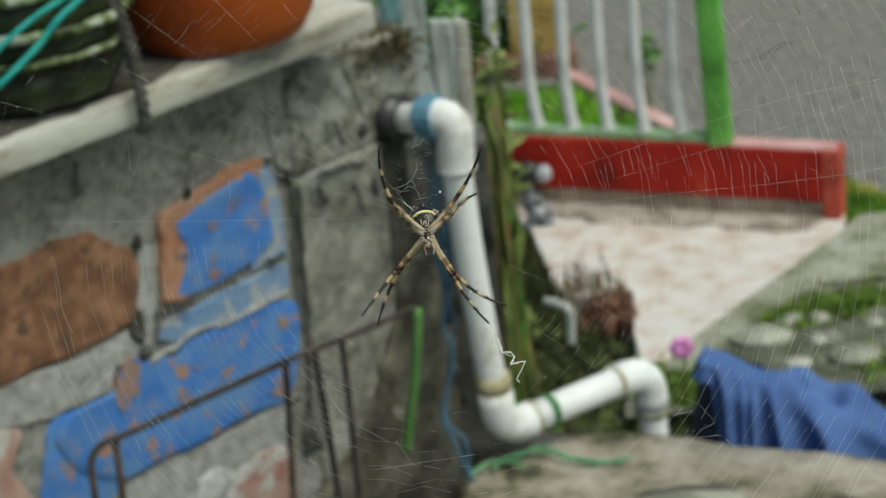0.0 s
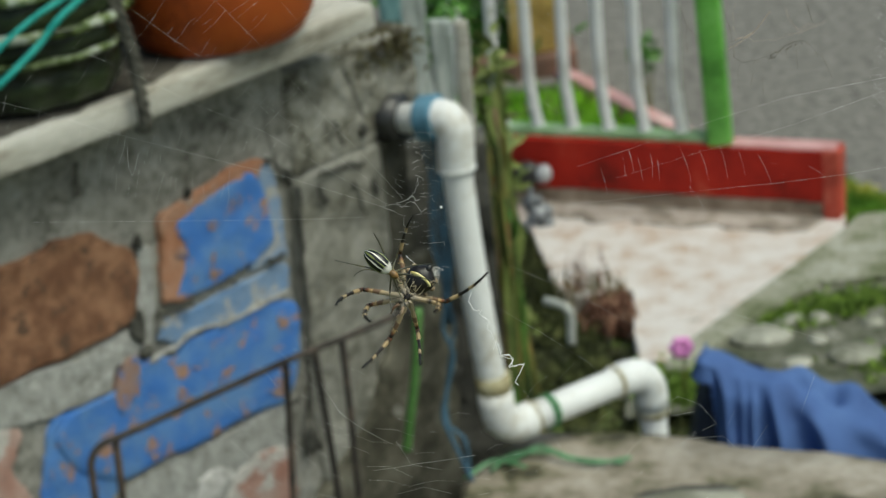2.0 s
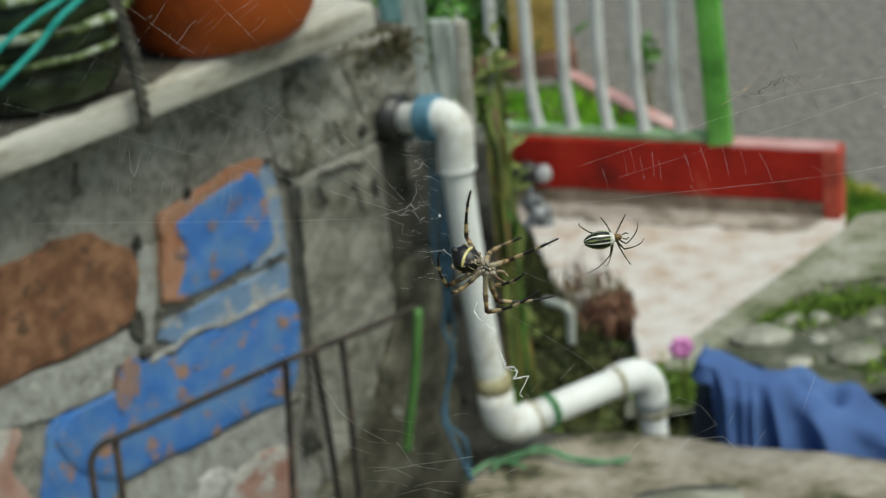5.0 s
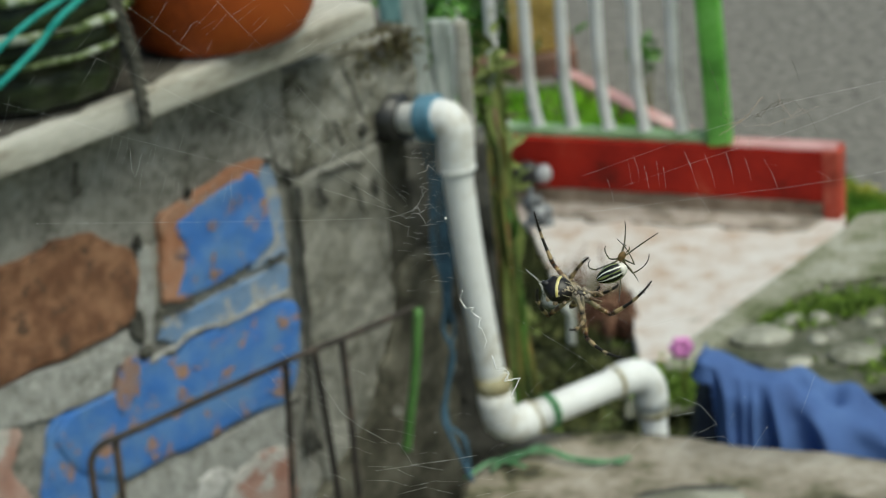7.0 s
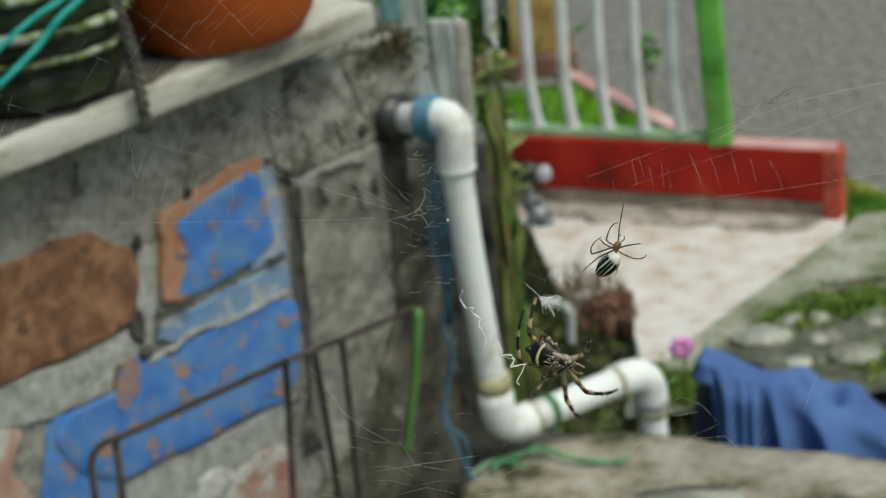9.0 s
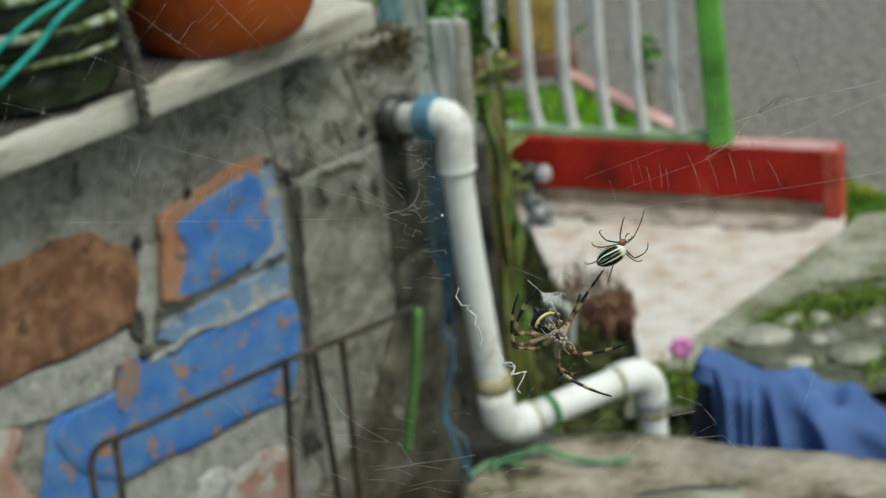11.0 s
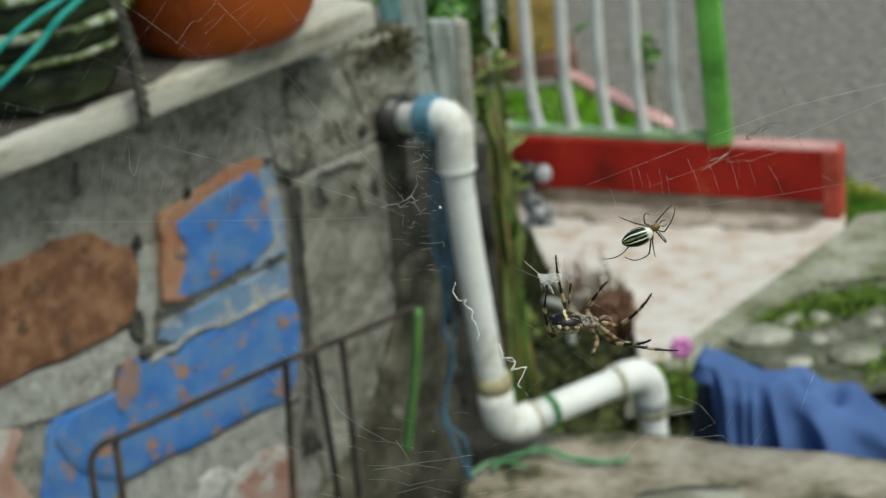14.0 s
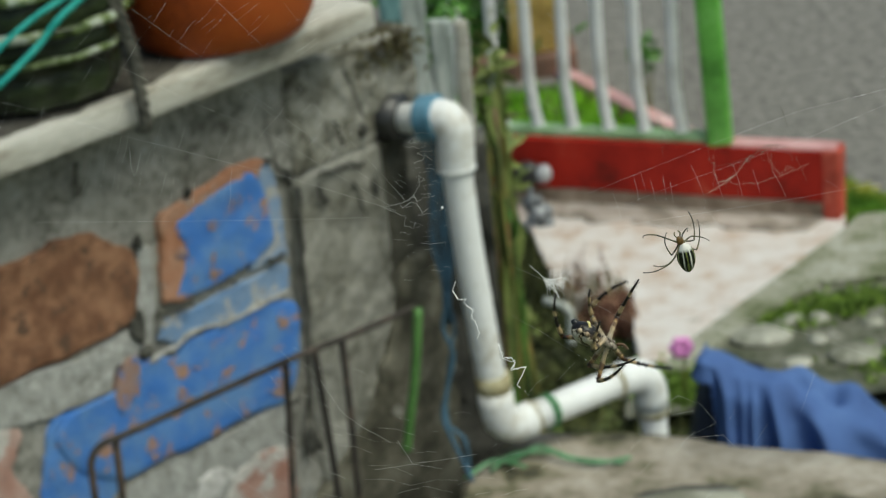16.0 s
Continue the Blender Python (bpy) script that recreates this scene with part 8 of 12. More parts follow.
    walk(big["l3"][0], [(0, pose(-0.00102, 0.00047, 0.00033, -101.2, -12.6, 128.1)), (0.4, pose(-0.00102, 0.00047, 0.00033, -96.9, -24.3, 126.2)), (0.5, pose(-0.00102, 0.00047, 0.00033, -144.0, 7.9, 162.4)), (0.6, pose(-0.00102, 0.00047, 0.00033, -90.6, 36.2, 166.7)), (0.7, pose(-0.00102, 0.00047, 0.00033, -161.8, 11.2, 134.8)), (0.75, pose(-0.00102, 0.00047, 0.00033, -116.9, 9.2, 151.1)), (0.8, pose(-0.00102, 0.00047, 0.00033, -74.5, -3.2, 161.3)), (0.9, pose(-0.00102, 0.00047, 0.00033, -90.4, 43.0, 158.0)), (1, pose(-0.00102, 0.00047, 0.00033, -96.5, 17.1, -147.9)), (1.1, pose(-0.00102, 0.00047, 0.00033, -91.4, 11.6, -178.5)), (1.2, pose(-0.00102, 0.00047, 0.00033, -138.7, 28.7, 166.5)), (1.3, pose(-0.00102, 0.00047, 0.00033, -117.8, -0.9, 140.1)), (1.5, pose(-0.00102, 0.00047, 0.00033, -90.4, 43.0, 158.0)), (2, pose(-0.00102, 0.00047, 0.00033, -90.4, 43.0, 158.0)), (2.5, pose(-0.00102, 0.00047, 0.00033, -90.4, 43.0, 158.0)), (3, pose(-0.00102, 0.00047, 0.00033, -121.6, 3.4, -174.5)), (3.5, pose(-0.00102, 0.00047, 0.00033, -106.3, 30.6, -167.7)), (4, pose(-0.00102, 0.00047, 0.00033, -116.2, 55.6, 166.9)), (4.2, pose(-0.00102, 0.00047, 0.00033, -90.4, 43.0, 158.0)), (6.3, pose(-0.00102, 0.00047, 0.00033, -90.4, 43.0, 158.0)), (6.4, pose(-0.00102, 0.00047, 0.00033, -60.7, 50.2, -131.4)), (6.5, pose(-0.00102, 0.00047, 0.00033, -41.1, 34.2, -69.3)), (6.75, pose(-0.00102, 0.00047, 0.00033, -44.1, 29.5, -107.8)), (7, pose(-0.00102, 0.00047, 0.00033, -43.2, 24.3, -144.3)), (7.5, pose(-0.00102, 0.00047, 0.00033, -118.6, 47.5, 136.0)), (8, pose(-0.00102, 0.00047, 0.00033, -113.5, 39.4, 105.2)), (8.5, pose(-0.00102, 0.00047, 0.00033, -90.4, 43.0, 158.0)), (9, pose(-0.00102, 0.00047, 0.00033, -90.4, 43.0, 158.0)), (9.2, pose(-0.00102, 0.00047, 0.00033, -90.4, 43.0, 158.0)), (11.3, pose(-0.00102, 0.00047, 0.00033, -90.4, 43.0, 158.0)), (11.5, pose(-0.00102, 0.00047, 0.00033, -90.4, 43.0, 158.0)), (12, pose(-0.00102, 0.00047, 0.00033, -132.5, 48.5, 147.1)), (12.5, pose(-0.00102, 0.00047, 0.00033, -90.4, 43.0, 158.0)), (13, pose(-0.00102, 0.00047, 0.00033, -90.4, 43.0, 158.0)), (13.5, pose(-0.00102, 0.00047, 0.00033, -90.4, 43.0, 158.0)), (13.75, pose(-0.00102, 0.00047, 0.00033, -43.6, 72.3, -152.2)), (14, pose(-0.00102, 0.00047, 0.00033, 40.0, 55.3, -65.6)), (14.25, pose(-0.00102, 0.00047, 0.00033, -43.6, 72.3, -152.2)), (14.5, pose(-0.00102, 0.00047, 0.00033, -90.4, 43.0, 158.0)), (15, pose(-0.00102, 0.00047, 0.00033, -90.4, 43.0, 158.0)), (15.25, pose(-0.00102, 0.00047, 0.00033, -67.4, 76.4, 173.6)), (15.5, pose(-0.00102, 0.00047, 0.00033, 74.9, 66.9, -51.0)), (15.75, pose(-0.00102, 0.00047, 0.00033, -67.4, 76.4, 173.6)), (16, pose(-0.00102, 0.00047, 0.00033, -90.4, 43.0, 158.0))])
    walk(big["l3"][1], [(0, pose(0.00603, 0.00000, 0.00000, 0.0, -0.0, -61.0)), (0.4, pose(0.00603, 0.00000, 0.00000, 0.0, -0.0, -48.0)), (0.5, pose(0.00603, 0.00000, 0.00000, -0.0, 0.0, -85.1)), (0.6, pose(0.00603, 0.00000, 0.00000, 0.0, -0.0, -96.0)), (0.7, pose(0.00603, 0.00000, 0.00000, 0.0, 0.0, -96.7)), (0.8, pose(0.00603, 0.00000, 0.00000, -0.0, -0.0, -74.9)), (0.9, pose(0.00603, 0.00000, 0.00000, -0.0, -0.0, -90.6)), (1, pose(0.00603, 0.00000, 0.00000, -0.0, 0.0, -58.7)), (1.1, pose(0.00603, 0.00000, 0.00000, 0.0, -0.0, -46.3)), (1.2, pose(0.00603, 0.00000, 0.00000, 0.0, 0.0, -34.6)), (1.3, pose(0.00603, 0.00000, 0.00000, 0.0, 0.0, -69.4)), (1.5, pose(0.00603, 0.00000, 0.00000, 0.0, 0.0, -90.6)), (2, pose(0.00603, 0.00000, 0.00000, -0.0, -0.0, -90.6)), (2.5, pose(0.00603, 0.00000, 0.00000, -0.0, -0.0, -90.6)), (3, pose(0.00603, 0.00000, 0.00000, 0.0, 0.0, -59.8)), (3.5, pose(0.00603, 0.00000, 0.00000, 0.0, -0.0, -74.5)), (4, pose(0.00603, 0.00000, 0.00000, -0.0, -0.0, -124.8)), (4.2, pose(0.00603, 0.00000, 0.00000, 0.0, 0.0, -90.6)), (6.3, pose(0.00603, 0.00000, 0.00000, -0.0, -0.0, -90.6)), (6.5, pose(0.00603, 0.00000, 0.00000, 0.0, 0.0, -106.6)), (7, pose(0.00603, 0.00000, 0.00000, -0.0, -0.0, -85.0)), (7.5, pose(0.00603, 0.00000, 0.00000, 0.0, 0.0, -125.3)), (8, pose(0.00603, 0.00000, 0.00000, 0.0, 0.0, -113.6)), (8.5, pose(0.00603, 0.00000, 0.00000, -0.0, -0.0, -90.6)), (9, pose(0.00603, 0.00000, 0.00000, 0.0, 0.0, -90.6)), (9.2, pose(0.00603, 0.00000, 0.00000, 0.0, -0.0, -90.6)), (11.3, pose(0.00603, 0.00000, 0.00000, 0.0, 0.0, -90.6)), (11.5, pose(0.00603, 0.00000, 0.00000, 0.0, 0.0, -90.6)), (12, pose(0.00603, 0.00000, 0.00000, -0.0, -0.0, -66.5)), (12.5, pose(0.00603, 0.00000, 0.00000, 0.0, -0.0, -90.6)), (13, pose(0.00603, 0.00000, 0.00000, 0.0, -0.0, -90.6)), (13.5, pose(0.00603, 0.00000, 0.00000, 0.0, -0.0, -90.6)), (14, pose(0.00603, 0.00000, 0.00000, -0.0, -0.0, -101.3)), (14.5, pose(0.00603, 0.00000, 0.00000, -0.0, -0.0, -90.6)), (15, pose(0.00603, 0.00000, 0.00000, 0.0, 0.0, -90.6)), (15.5, pose(0.00603, 0.00000, 0.00000, -0.0, 0.0, -76.3)), (16, pose(0.00603, 0.00000, 0.00000, -0.0, -0.0, -90.6))])
    walk(big["l4"][0], [(0, pose(-0.00055, 0.00110, 0.00033, -59.0, -24.3, 131.9)), (0.4, pose(-0.00055, 0.00110, 0.00033, -51.5, -24.8, 124.3)), (0.45, pose(-0.00055, 0.00110, 0.00033, -82.2, -2.3, 130.8)), (0.5, pose(-0.00055, 0.00110, 0.00033, -112.3, 20.4, 124.9)), (0.6, pose(-0.00055, 0.00110, 0.00033, -65.8, 43.0, 120.1)), (0.7, pose(-0.00055, 0.00110, 0.00033, -93.6, 1.0, 102.5)), (0.8, pose(-0.00055, 0.00110, 0.00033, -63.4, 32.2, 139.6)), (0.9, pose(-0.00055, 0.00110, 0.00033, -88.7, 24.2, 115.8)), (1, pose(-0.00055, 0.00110, 0.00033, -67.3, 33.8, 121.6)), (1.1, pose(-0.00055, 0.00110, 0.00033, -84.8, 50.9, 125.4)), (1.2, pose(-0.00055, 0.00110, 0.00033, -95.9, 27.5, 124.1)), (1.3, pose(-0.00055, 0.00110, 0.00033, -86.2, 43.0, 120.0)), (1.5, pose(-0.00055, 0.00110, 0.00033, -90.1, 1.7, 139.9)), (2, pose(-0.00055, 0.00110, 0.00033, -67.4, 29.8, 140.3)), (2.5, pose(-0.00055, 0.00110, 0.00033, -88.1, 26.9, 149.4)), (3, pose(-0.00055, 0.00110, 0.00033, -67.0, 6.2, 121.7)), (3.5, pose(-0.00055, 0.00110, 0.00033, -58.9, 0.0, 104.0)), (4, pose(-0.00055, 0.00110, 0.00033, -62.1, 18.6, 110.4)), (4.2, pose(-0.00055, 0.00110, 0.00033, -57.3, 32.9, 115.4)), (6.3, pose(-0.00055, 0.00110, 0.00033, -78.8, 61.4, 145.9)), (6.5, pose(-0.00055, 0.00110, 0.00033, -73.4, 58.5, 116.5)), (7, pose(-0.00055, 0.00110, 0.00033, -81.7, 62.3, 120.5)), (7.5, pose(-0.00055, 0.00110, 0.00033, -86.2, 43.0, 120.0)), (8, pose(-0.00055, 0.00110, 0.00033, -50.5, 8.6, 84.4)), (8.5, pose(-0.00055, 0.00110, 0.00033, -53.0, 15.2, 80.2)), (9, pose(-0.00055, 0.00110, 0.00033, -2.1, 15.5, 118.2)), (9.2, pose(-0.00055, 0.00110, 0.00033, -58.0, -0.6, 114.4)), (11.3, pose(-0.00055, 0.00110, 0.00033, -41.7, 25.4, 151.8)), (11.5, pose(-0.00055, 0.00110, 0.00033, -42.8, 24.2, 105.5)), (12, pose(-0.00055, 0.00110, 0.00033, -40.4, 22.9, 101.5)), (12.5, pose(-0.00055, 0.00110, 0.00033, -44.0, 20.2, 116.3)), (13, pose(-0.00055, 0.00110, 0.00033, -48.3, 31.9, 98.7)), (13.5, pose(-0.00055, 0.00110, 0.00033, -72.3, 42.5, 105.0)), (14, pose(-0.00055, 0.00110, 0.00033, -119.3, 35.3, 54.3)), (14.5, pose(-0.00055, 0.00110, 0.00033, -137.2, 6.5, 58.4)), (15, pose(-0.00055, 0.00110, 0.00033, -147.3, 4.5, 64.9)), (15.25, pose(-0.00055, 0.00110, 0.00033, -124.8, 30.1, 84.1)), (15.5, pose(-0.00055, 0.00110, 0.00033, -86.2, 43.0, 120.0)), (16, pose(-0.00055, 0.00110, 0.00033, -152.0, 21.9, 54.9))])
    walk(big["l4"][1], [(0, pose(0.01040, 0.00000, 0.00000, 0.0, 0.0, -41.2)), (0.4, pose(0.01040, 0.00000, 0.00000, -0.0, 0.0, -38.5)), (0.45, pose(0.01040, 0.00000, 0.00000, -0.0, -0.0, -86.3)), (0.5, pose(0.01040, 0.00000, 0.00000, -0.0, -0.0, -134.1)), (0.6, pose(0.01040, 0.00000, 0.00000, -0.0, -0.0, -125.7)), (0.7, pose(0.01040, 0.00000, 0.00000, 0.0, 0.0, -116.5)), (0.8, pose(0.01040, 0.00000, 0.00000, 0.0, 0.0, -113.7)), (0.9, pose(0.01040, 0.00000, 0.00000, -0.0, -0.0, -79.6)), (1, pose(0.01040, 0.00000, 0.00000, 0.0, 0.0, -122.5)), (1.1, pose(0.01040, 0.00000, 0.00000, 0.0, 0.0, -112.7)), (1.2, pose(0.01040, 0.00000, 0.00000, -0.0, -0.0, -99.1)), (1.3, pose(0.01040, 0.00000, 0.00000, -0.0, 0.0, -85.7)), (1.5, pose(0.01040, 0.00000, 0.00000, -0.0, -0.0, -77.4)), (2, pose(0.01040, 0.00000, 0.00000, 0.0, -0.0, -83.1)), (2.5, pose(0.01040, 0.00000, 0.00000, 0.0, 0.0, -116.5)), (3, pose(0.01040, 0.00000, 0.00000, 0.0, -0.0, -132.2)), (3.5, pose(0.01040, 0.00000, 0.00000, 0.0, -0.0, -88.3)), (4, pose(0.01040, 0.00000, 0.00000, -0.0, 0.0, -75.5)), (4.2, pose(0.01040, 0.00000, 0.00000, 0.0, 0.0, -91.2)), (6.3, pose(0.01040, 0.00000, 0.00000, -0.0, 0.0, -134.9)), (6.5, pose(0.01040, 0.00000, 0.00000, 0.0, 0.0, -126.4)), (7, pose(0.01040, 0.00000, 0.00000, -0.0, -0.0, -133.1)), (7.5, pose(0.01040, 0.00000, 0.00000, 0.0, -0.0, -85.7)), (8, pose(0.01040, 0.00000, 0.00000, 0.0, -0.0, -88.8)), (8.5, pose(0.01040, 0.00000, 0.00000, -0.0, -0.0, -120.6)), (9, pose(0.01040, 0.00000, 0.00000, -0.0, -0.0, -109.1)), (9.2, pose(0.01040, 0.00000, 0.00000, 0.0, -0.0, -110.5)), (11.3, pose(0.01040, 0.00000, 0.00000, 0.0, -0.0, -119.8)), (11.5, pose(0.01040, 0.00000, 0.00000, 0.0, 0.0, -103.5)), (12, pose(0.01040, 0.00000, 0.00000, -0.0, 0.0, -73.2)), (12.5, pose(0.01040, 0.00000, 0.00000, -0.0, 0.0, -77.2)), (13, pose(0.01040, 0.00000, 0.00000, 0.0, 0.0, -74.3)), (13.5, pose(0.01040, 0.00000, 0.00000, 0.0, 0.0, -120.1)), (14, pose(0.01040, 0.00000, 0.00000, -0.0, 0.0, -127.9)), (14.5, pose(0.01040, 0.00000, 0.00000, 0.0, -0.0, -130.7)), (15, pose(0.01040, 0.00000, 0.00000, -0.0, -0.0, -120.1)), (15.5, pose(0.01040, 0.00000, 0.00000, 0.0, -0.0, -85.7)), (16, pose(0.01040, 0.00000, 0.00000, 0.0, 0.0, -102.3))])
    walk(mate, [(0, pose(0.06072, 0.47028, 1.59332, -82.1, 30.5, -166.2)), (0.1, pose(0.05043, 0.46555, 1.58162, -82.1, 30.5, -166.2)), (0.15, pose(0.04385, 0.46086, 1.57000, -27.9, 67.8, -101.3)), (0.2, pose(0.03726, 0.45617, 1.55839, 44.6, 38.0, -18.4)), (0.233, pose(0.03444, 0.45478, 1.55496, 47.3, -12.6, -1.4)), (0.267, pose(0.03162, 0.45339, 1.55152, 25.3, -60.8, 29.5)), (0.3, pose(0.02880, 0.45201, 1.54809, -82.2, -55.2, 144.4)), (0.35, pose(0.02910, 0.45066, 1.54475, 19.8, -50.1, 29.6)), (0.4, pose(0.02941, 0.44931, 1.54142, 33.3, 5.1, -2.1)), (0.5, pose(0.03548, 0.44521, 1.53126, 24.5, -15.5, 6.4)), (0.6, pose(0.03272, 0.44555, 1.53211, 38.0, -19.5, 8.2)), (0.633, pose(0.02912, 0.44382, 1.52782, 10.9, -59.9, 47.8)), (0.667, pose(0.02552, 0.44209, 1.52354, -75.6, -53.0, 145.1)), (0.7, pose(0.02192, 0.44035, 1.51925, -92.7, -10.4, 175.8)), (0.733, pose(0.01595, 0.43733, 1.51177, -86.1, 37.7, -156.5)), (0.767, pose(0.00999, 0.43431, 1.50429, -15.3, 63.2, -71.8)), (0.8, pose(0.00403, 0.43129, 1.49681, 30.8, 25.2, -10.9)), (0.9, pose(-0.01705, 0.43350, 1.50229, 37.4, 36.3, -17.3)), (0.95, pose(-0.02318, 0.43312, 1.50134, -58.5, 73.8, -112.4)), (1, pose(-0.02931, 0.43273, 1.50038, -116.1, 25.3, -169.0)), (1.033, pose(-0.02991, 0.43324, 1.50164, -79.8, 69.0, -125.9)), (1.067, pose(-0.03052, 0.43375, 1.50289, 20.6, 48.9, -19.3)), (1.1, pose(-0.03112, 0.43425, 1.50415, 31.0, 1.0, -0.4)), (1.2, pose(-0.02366, 0.43957, 1.51731, 24.4, 20.7, -8.8)), (1.3, pose(-0.01996, 0.44138, 1.52179, 17.5, 53.0, -32.4)), (1.35, pose(-0.02053, 0.44116, 1.52124, 33.9, 5.1, -2.1)), (1.4, pose(-0.02111, 0.44094, 1.52069, 24.6, -44.0, 22.9)), (1.5, pose(-0.01388, 0.44082, 1.52040, 64.7, -28.9, 12.9)), (2, pose(-0.01221, 0.43974, 1.51773, 59.9, -41.7, 21.1)), (2.25, pose(-0.00135, 0.44187, 1.52301, 1.0, -71.9, 76.0)), (2.5, pose(0.00813, 0.44474, 1.53010, -79.2, -49.0, 152.3)), (3, pose(0.01133, 0.44307, 1.52596, -44.2, -58.5, 138.7)), (3.5, pose(0.02839, 0.44386, 1.52793, -18.5, -67.4, 75.6)), (4, pose(0.02988, 0.44361, 1.52731, -49.1, -55.1, 144.6)), (4.2, pose(0.03422, 0.44282, 1.52536, 13.3, -67.4, 75.6)), (6.3, pose(0.04061, 0.43992, 1.51818, -88.6, -45.7, 155.6)), (6.5, pose(0.03883, 0.43960, 1.51738, -58.7, -43.8, 157.2)), (7, pose(0.04013, 0.43907, 1.51606, -75.7, -31.6, 165.6)), (7.5, pose(0.04000, 0.43907, 1.51607, -75.5, -50.0, 151.2)), (8, pose(0.04130, 0.44111, 1.52113, -74.7, -41.4, 159.1)), (8.5, pose(0.03791, 0.43953, 1.51722, -78.2, -35.9, 163.0)), (9, pose(0.03932, 0.43997, 1.51830, -73.0, -29.5, 166.8)), (9.2, pose(0.03671, 0.43992, 1.51817, -86.4, -31.7, 165.5)), (11.3, pose(0.04073, 0.44040, 1.51937, -57.6, -45.7, 155.6)), (11.5, pose(0.04079, 0.44065, 1.51997, -62.5, -35.9, 163.0)), (12, pose(0.04073, 0.44040, 1.51937, -73.0, -29.5, 166.8)), (12.5, pose(0.04537, 0.44082, 1.52040, -78.2, -35.9, 163.0)), (13, pose(0.04673, 0.44106, 1.52100, -79.2, -49.0, 152.3)), (13.5, pose(0.04794, 0.44073, 1.52017, -61.1, -56.6, 142.2)), (14, pose(0.04810, 0.44135, 1.52172, -42.5, -59.4, 136.8)), (14.5, pose(0.04794, 0.44073, 1.52017, -42.5, -59.4, 136.8)), (15, pose(0.04965, 0.44081, 1.52038, -88.6, -45.7, 155.6)), (15.5, pose(0.05061, 0.44102, 1.52090, -79.2, -49.0, 152.3)), (15.75, pose(0.05241, 0.44047, 1.51953, -95.1, -15.5, 175.0)), (16, pose(0.05422, 0.43992, 1.51817, -97.7, 20.3, -171.4))])
    walk(small_abdomen, [(0, pose(0.00000, 0.00080, 0.00000, 0.0, -0.0, 0.0)), (0.1, pose(0.00000, 0.00080, 0.00000, 0.0, -0.0, 0.0)), (0.2, pose(0.00000, 0.00080, 0.00000, 0.0, -0.0, 0.0)), (0.3, pose(0.00000, 0.00080, 0.00000, 0.0, -0.0, 0.0)), (0.4, pose(0.00000, 0.00080, 0.00000, 0.0, -0.0, 0.0)), (0.5, pose(0.00000, 0.00080, 0.00000, 0.0, -0.0, 0.0)), (0.6, pose(0.00000, 0.00080, 0.00000, 0.0, -0.0, 0.0)), (0.7, pose(0.00000, 0.00080, 0.00000, 0.0, -0.0, 0.0)), (0.8, pose(0.00000, 0.00080, 0.00000, 0.0, -0.0, 0.0)), (0.9, pose(0.00000, 0.00080, 0.00000, 0.0, -0.0, 0.0)), (1, pose(0.00000, 0.00080, 0.00000, 0.0, -0.0, 0.0)), (1.1, pose(0.00000, 0.00080, 0.00000, 0.0, -0.0, 0.0)), (1.2, pose(0.00000, 0.00080, 0.00000, 0.0, -0.0, 0.0)), (1.3, pose(0.00000, 0.00080, 0.00000, 0.0, -0.0, 0.0)), (1.4, pose(0.00000, 0.00080, 0.00000, 0.0, -0.0, 0.0)), (1.5, pose(0.00000, 0.00080, 0.00000, 0.0, -0.0, 0.0)), (2, pose(0.00000, 0.00080, 0.00000, 0.0, -0.0, 0.0)), (2.5, pose(-0.00051, 0.00072, 0.00032, -0.8, 5.2, -11.8)), (3, pose(0.00003, 0.00087, 0.00000, -13.9, -0.0, -3.5)), (3.5, pose(0.00026, 0.00088, 0.00054, -5.9, -4.3, 6.9)), (4, pose(-0.00069, 0.00153, 0.00000, -17.7, -0.0, -13.8)), (4.2, pose(-0.00000, 0.00065, 0.00000, 0.0, -0.0, 2.1)), (6.3, pose(-0.00137, -0.00008, -0.00005, 28.7, 12.2, -21.2)), (6.5, pose(-0.00243, 0.00092, 0.00000, -0.0, -0.0, -28.5)), (7, pose(-0.00190, 0.00128, 0.00027, 9.5, 7.1, -36.3)), (7.5, pose(-0.00144, 0.00065, 0.00025, 13.4, 8.2, -22.0)), (8, pose(-0.00081, 0.00113, 0.00030, -14.7, 4.1, -15.8)), (8.5, pose(-0.00079, 0.00158, 0.00045, -24.5, 4.6, -16.6)), (9, pose(-0.00104, 0.00148, 0.00022, -22.6, 2.6, -17.4)), (9.2, pose(-0.00075, 0.00125, 0.00052, -18.0, 5.3, -12.9)), (11.3, pose(-0.00146, -0.00000, 0.00000, -0.0, -0.0, -16.7)), (11.5, pose(-0.00243, 0.00132, 0.00000, -0.0, 0.0, -33.6)), (12, pose(-0.00254, 0.00131, 0.00020, 6.6, 5.3, -38.8)), (12.5, pose(-0.00200, 0.00110, 0.00031, 12.6, 9.4, -36.2)), (13, pose(-0.00170, 0.00073, 0.00032, 21.7, 10.5, -24.7)), (13.5, pose(-0.00161, 0.00080, 0.00020, 13.2, 5.0, -20.4)), (14, pose(-0.00051, 0.00070, 0.00000, 0.0, -0.0, -6.4)), (14.5, pose(-0.00045, 0.00081, 0.00000, 0.0, -0.0, -7.3)), (15, pose(-0.00119, 0.00039, 0.00023, 28.7, 12.1, -21.0)), (15.5, pose(-0.00122, 0.00034, 0.00015, 22.7, 8.0, -18.5)), (16, pose(-0.00033, 0.00065, 0.00039, 3.4, 6.6, -11.0))])
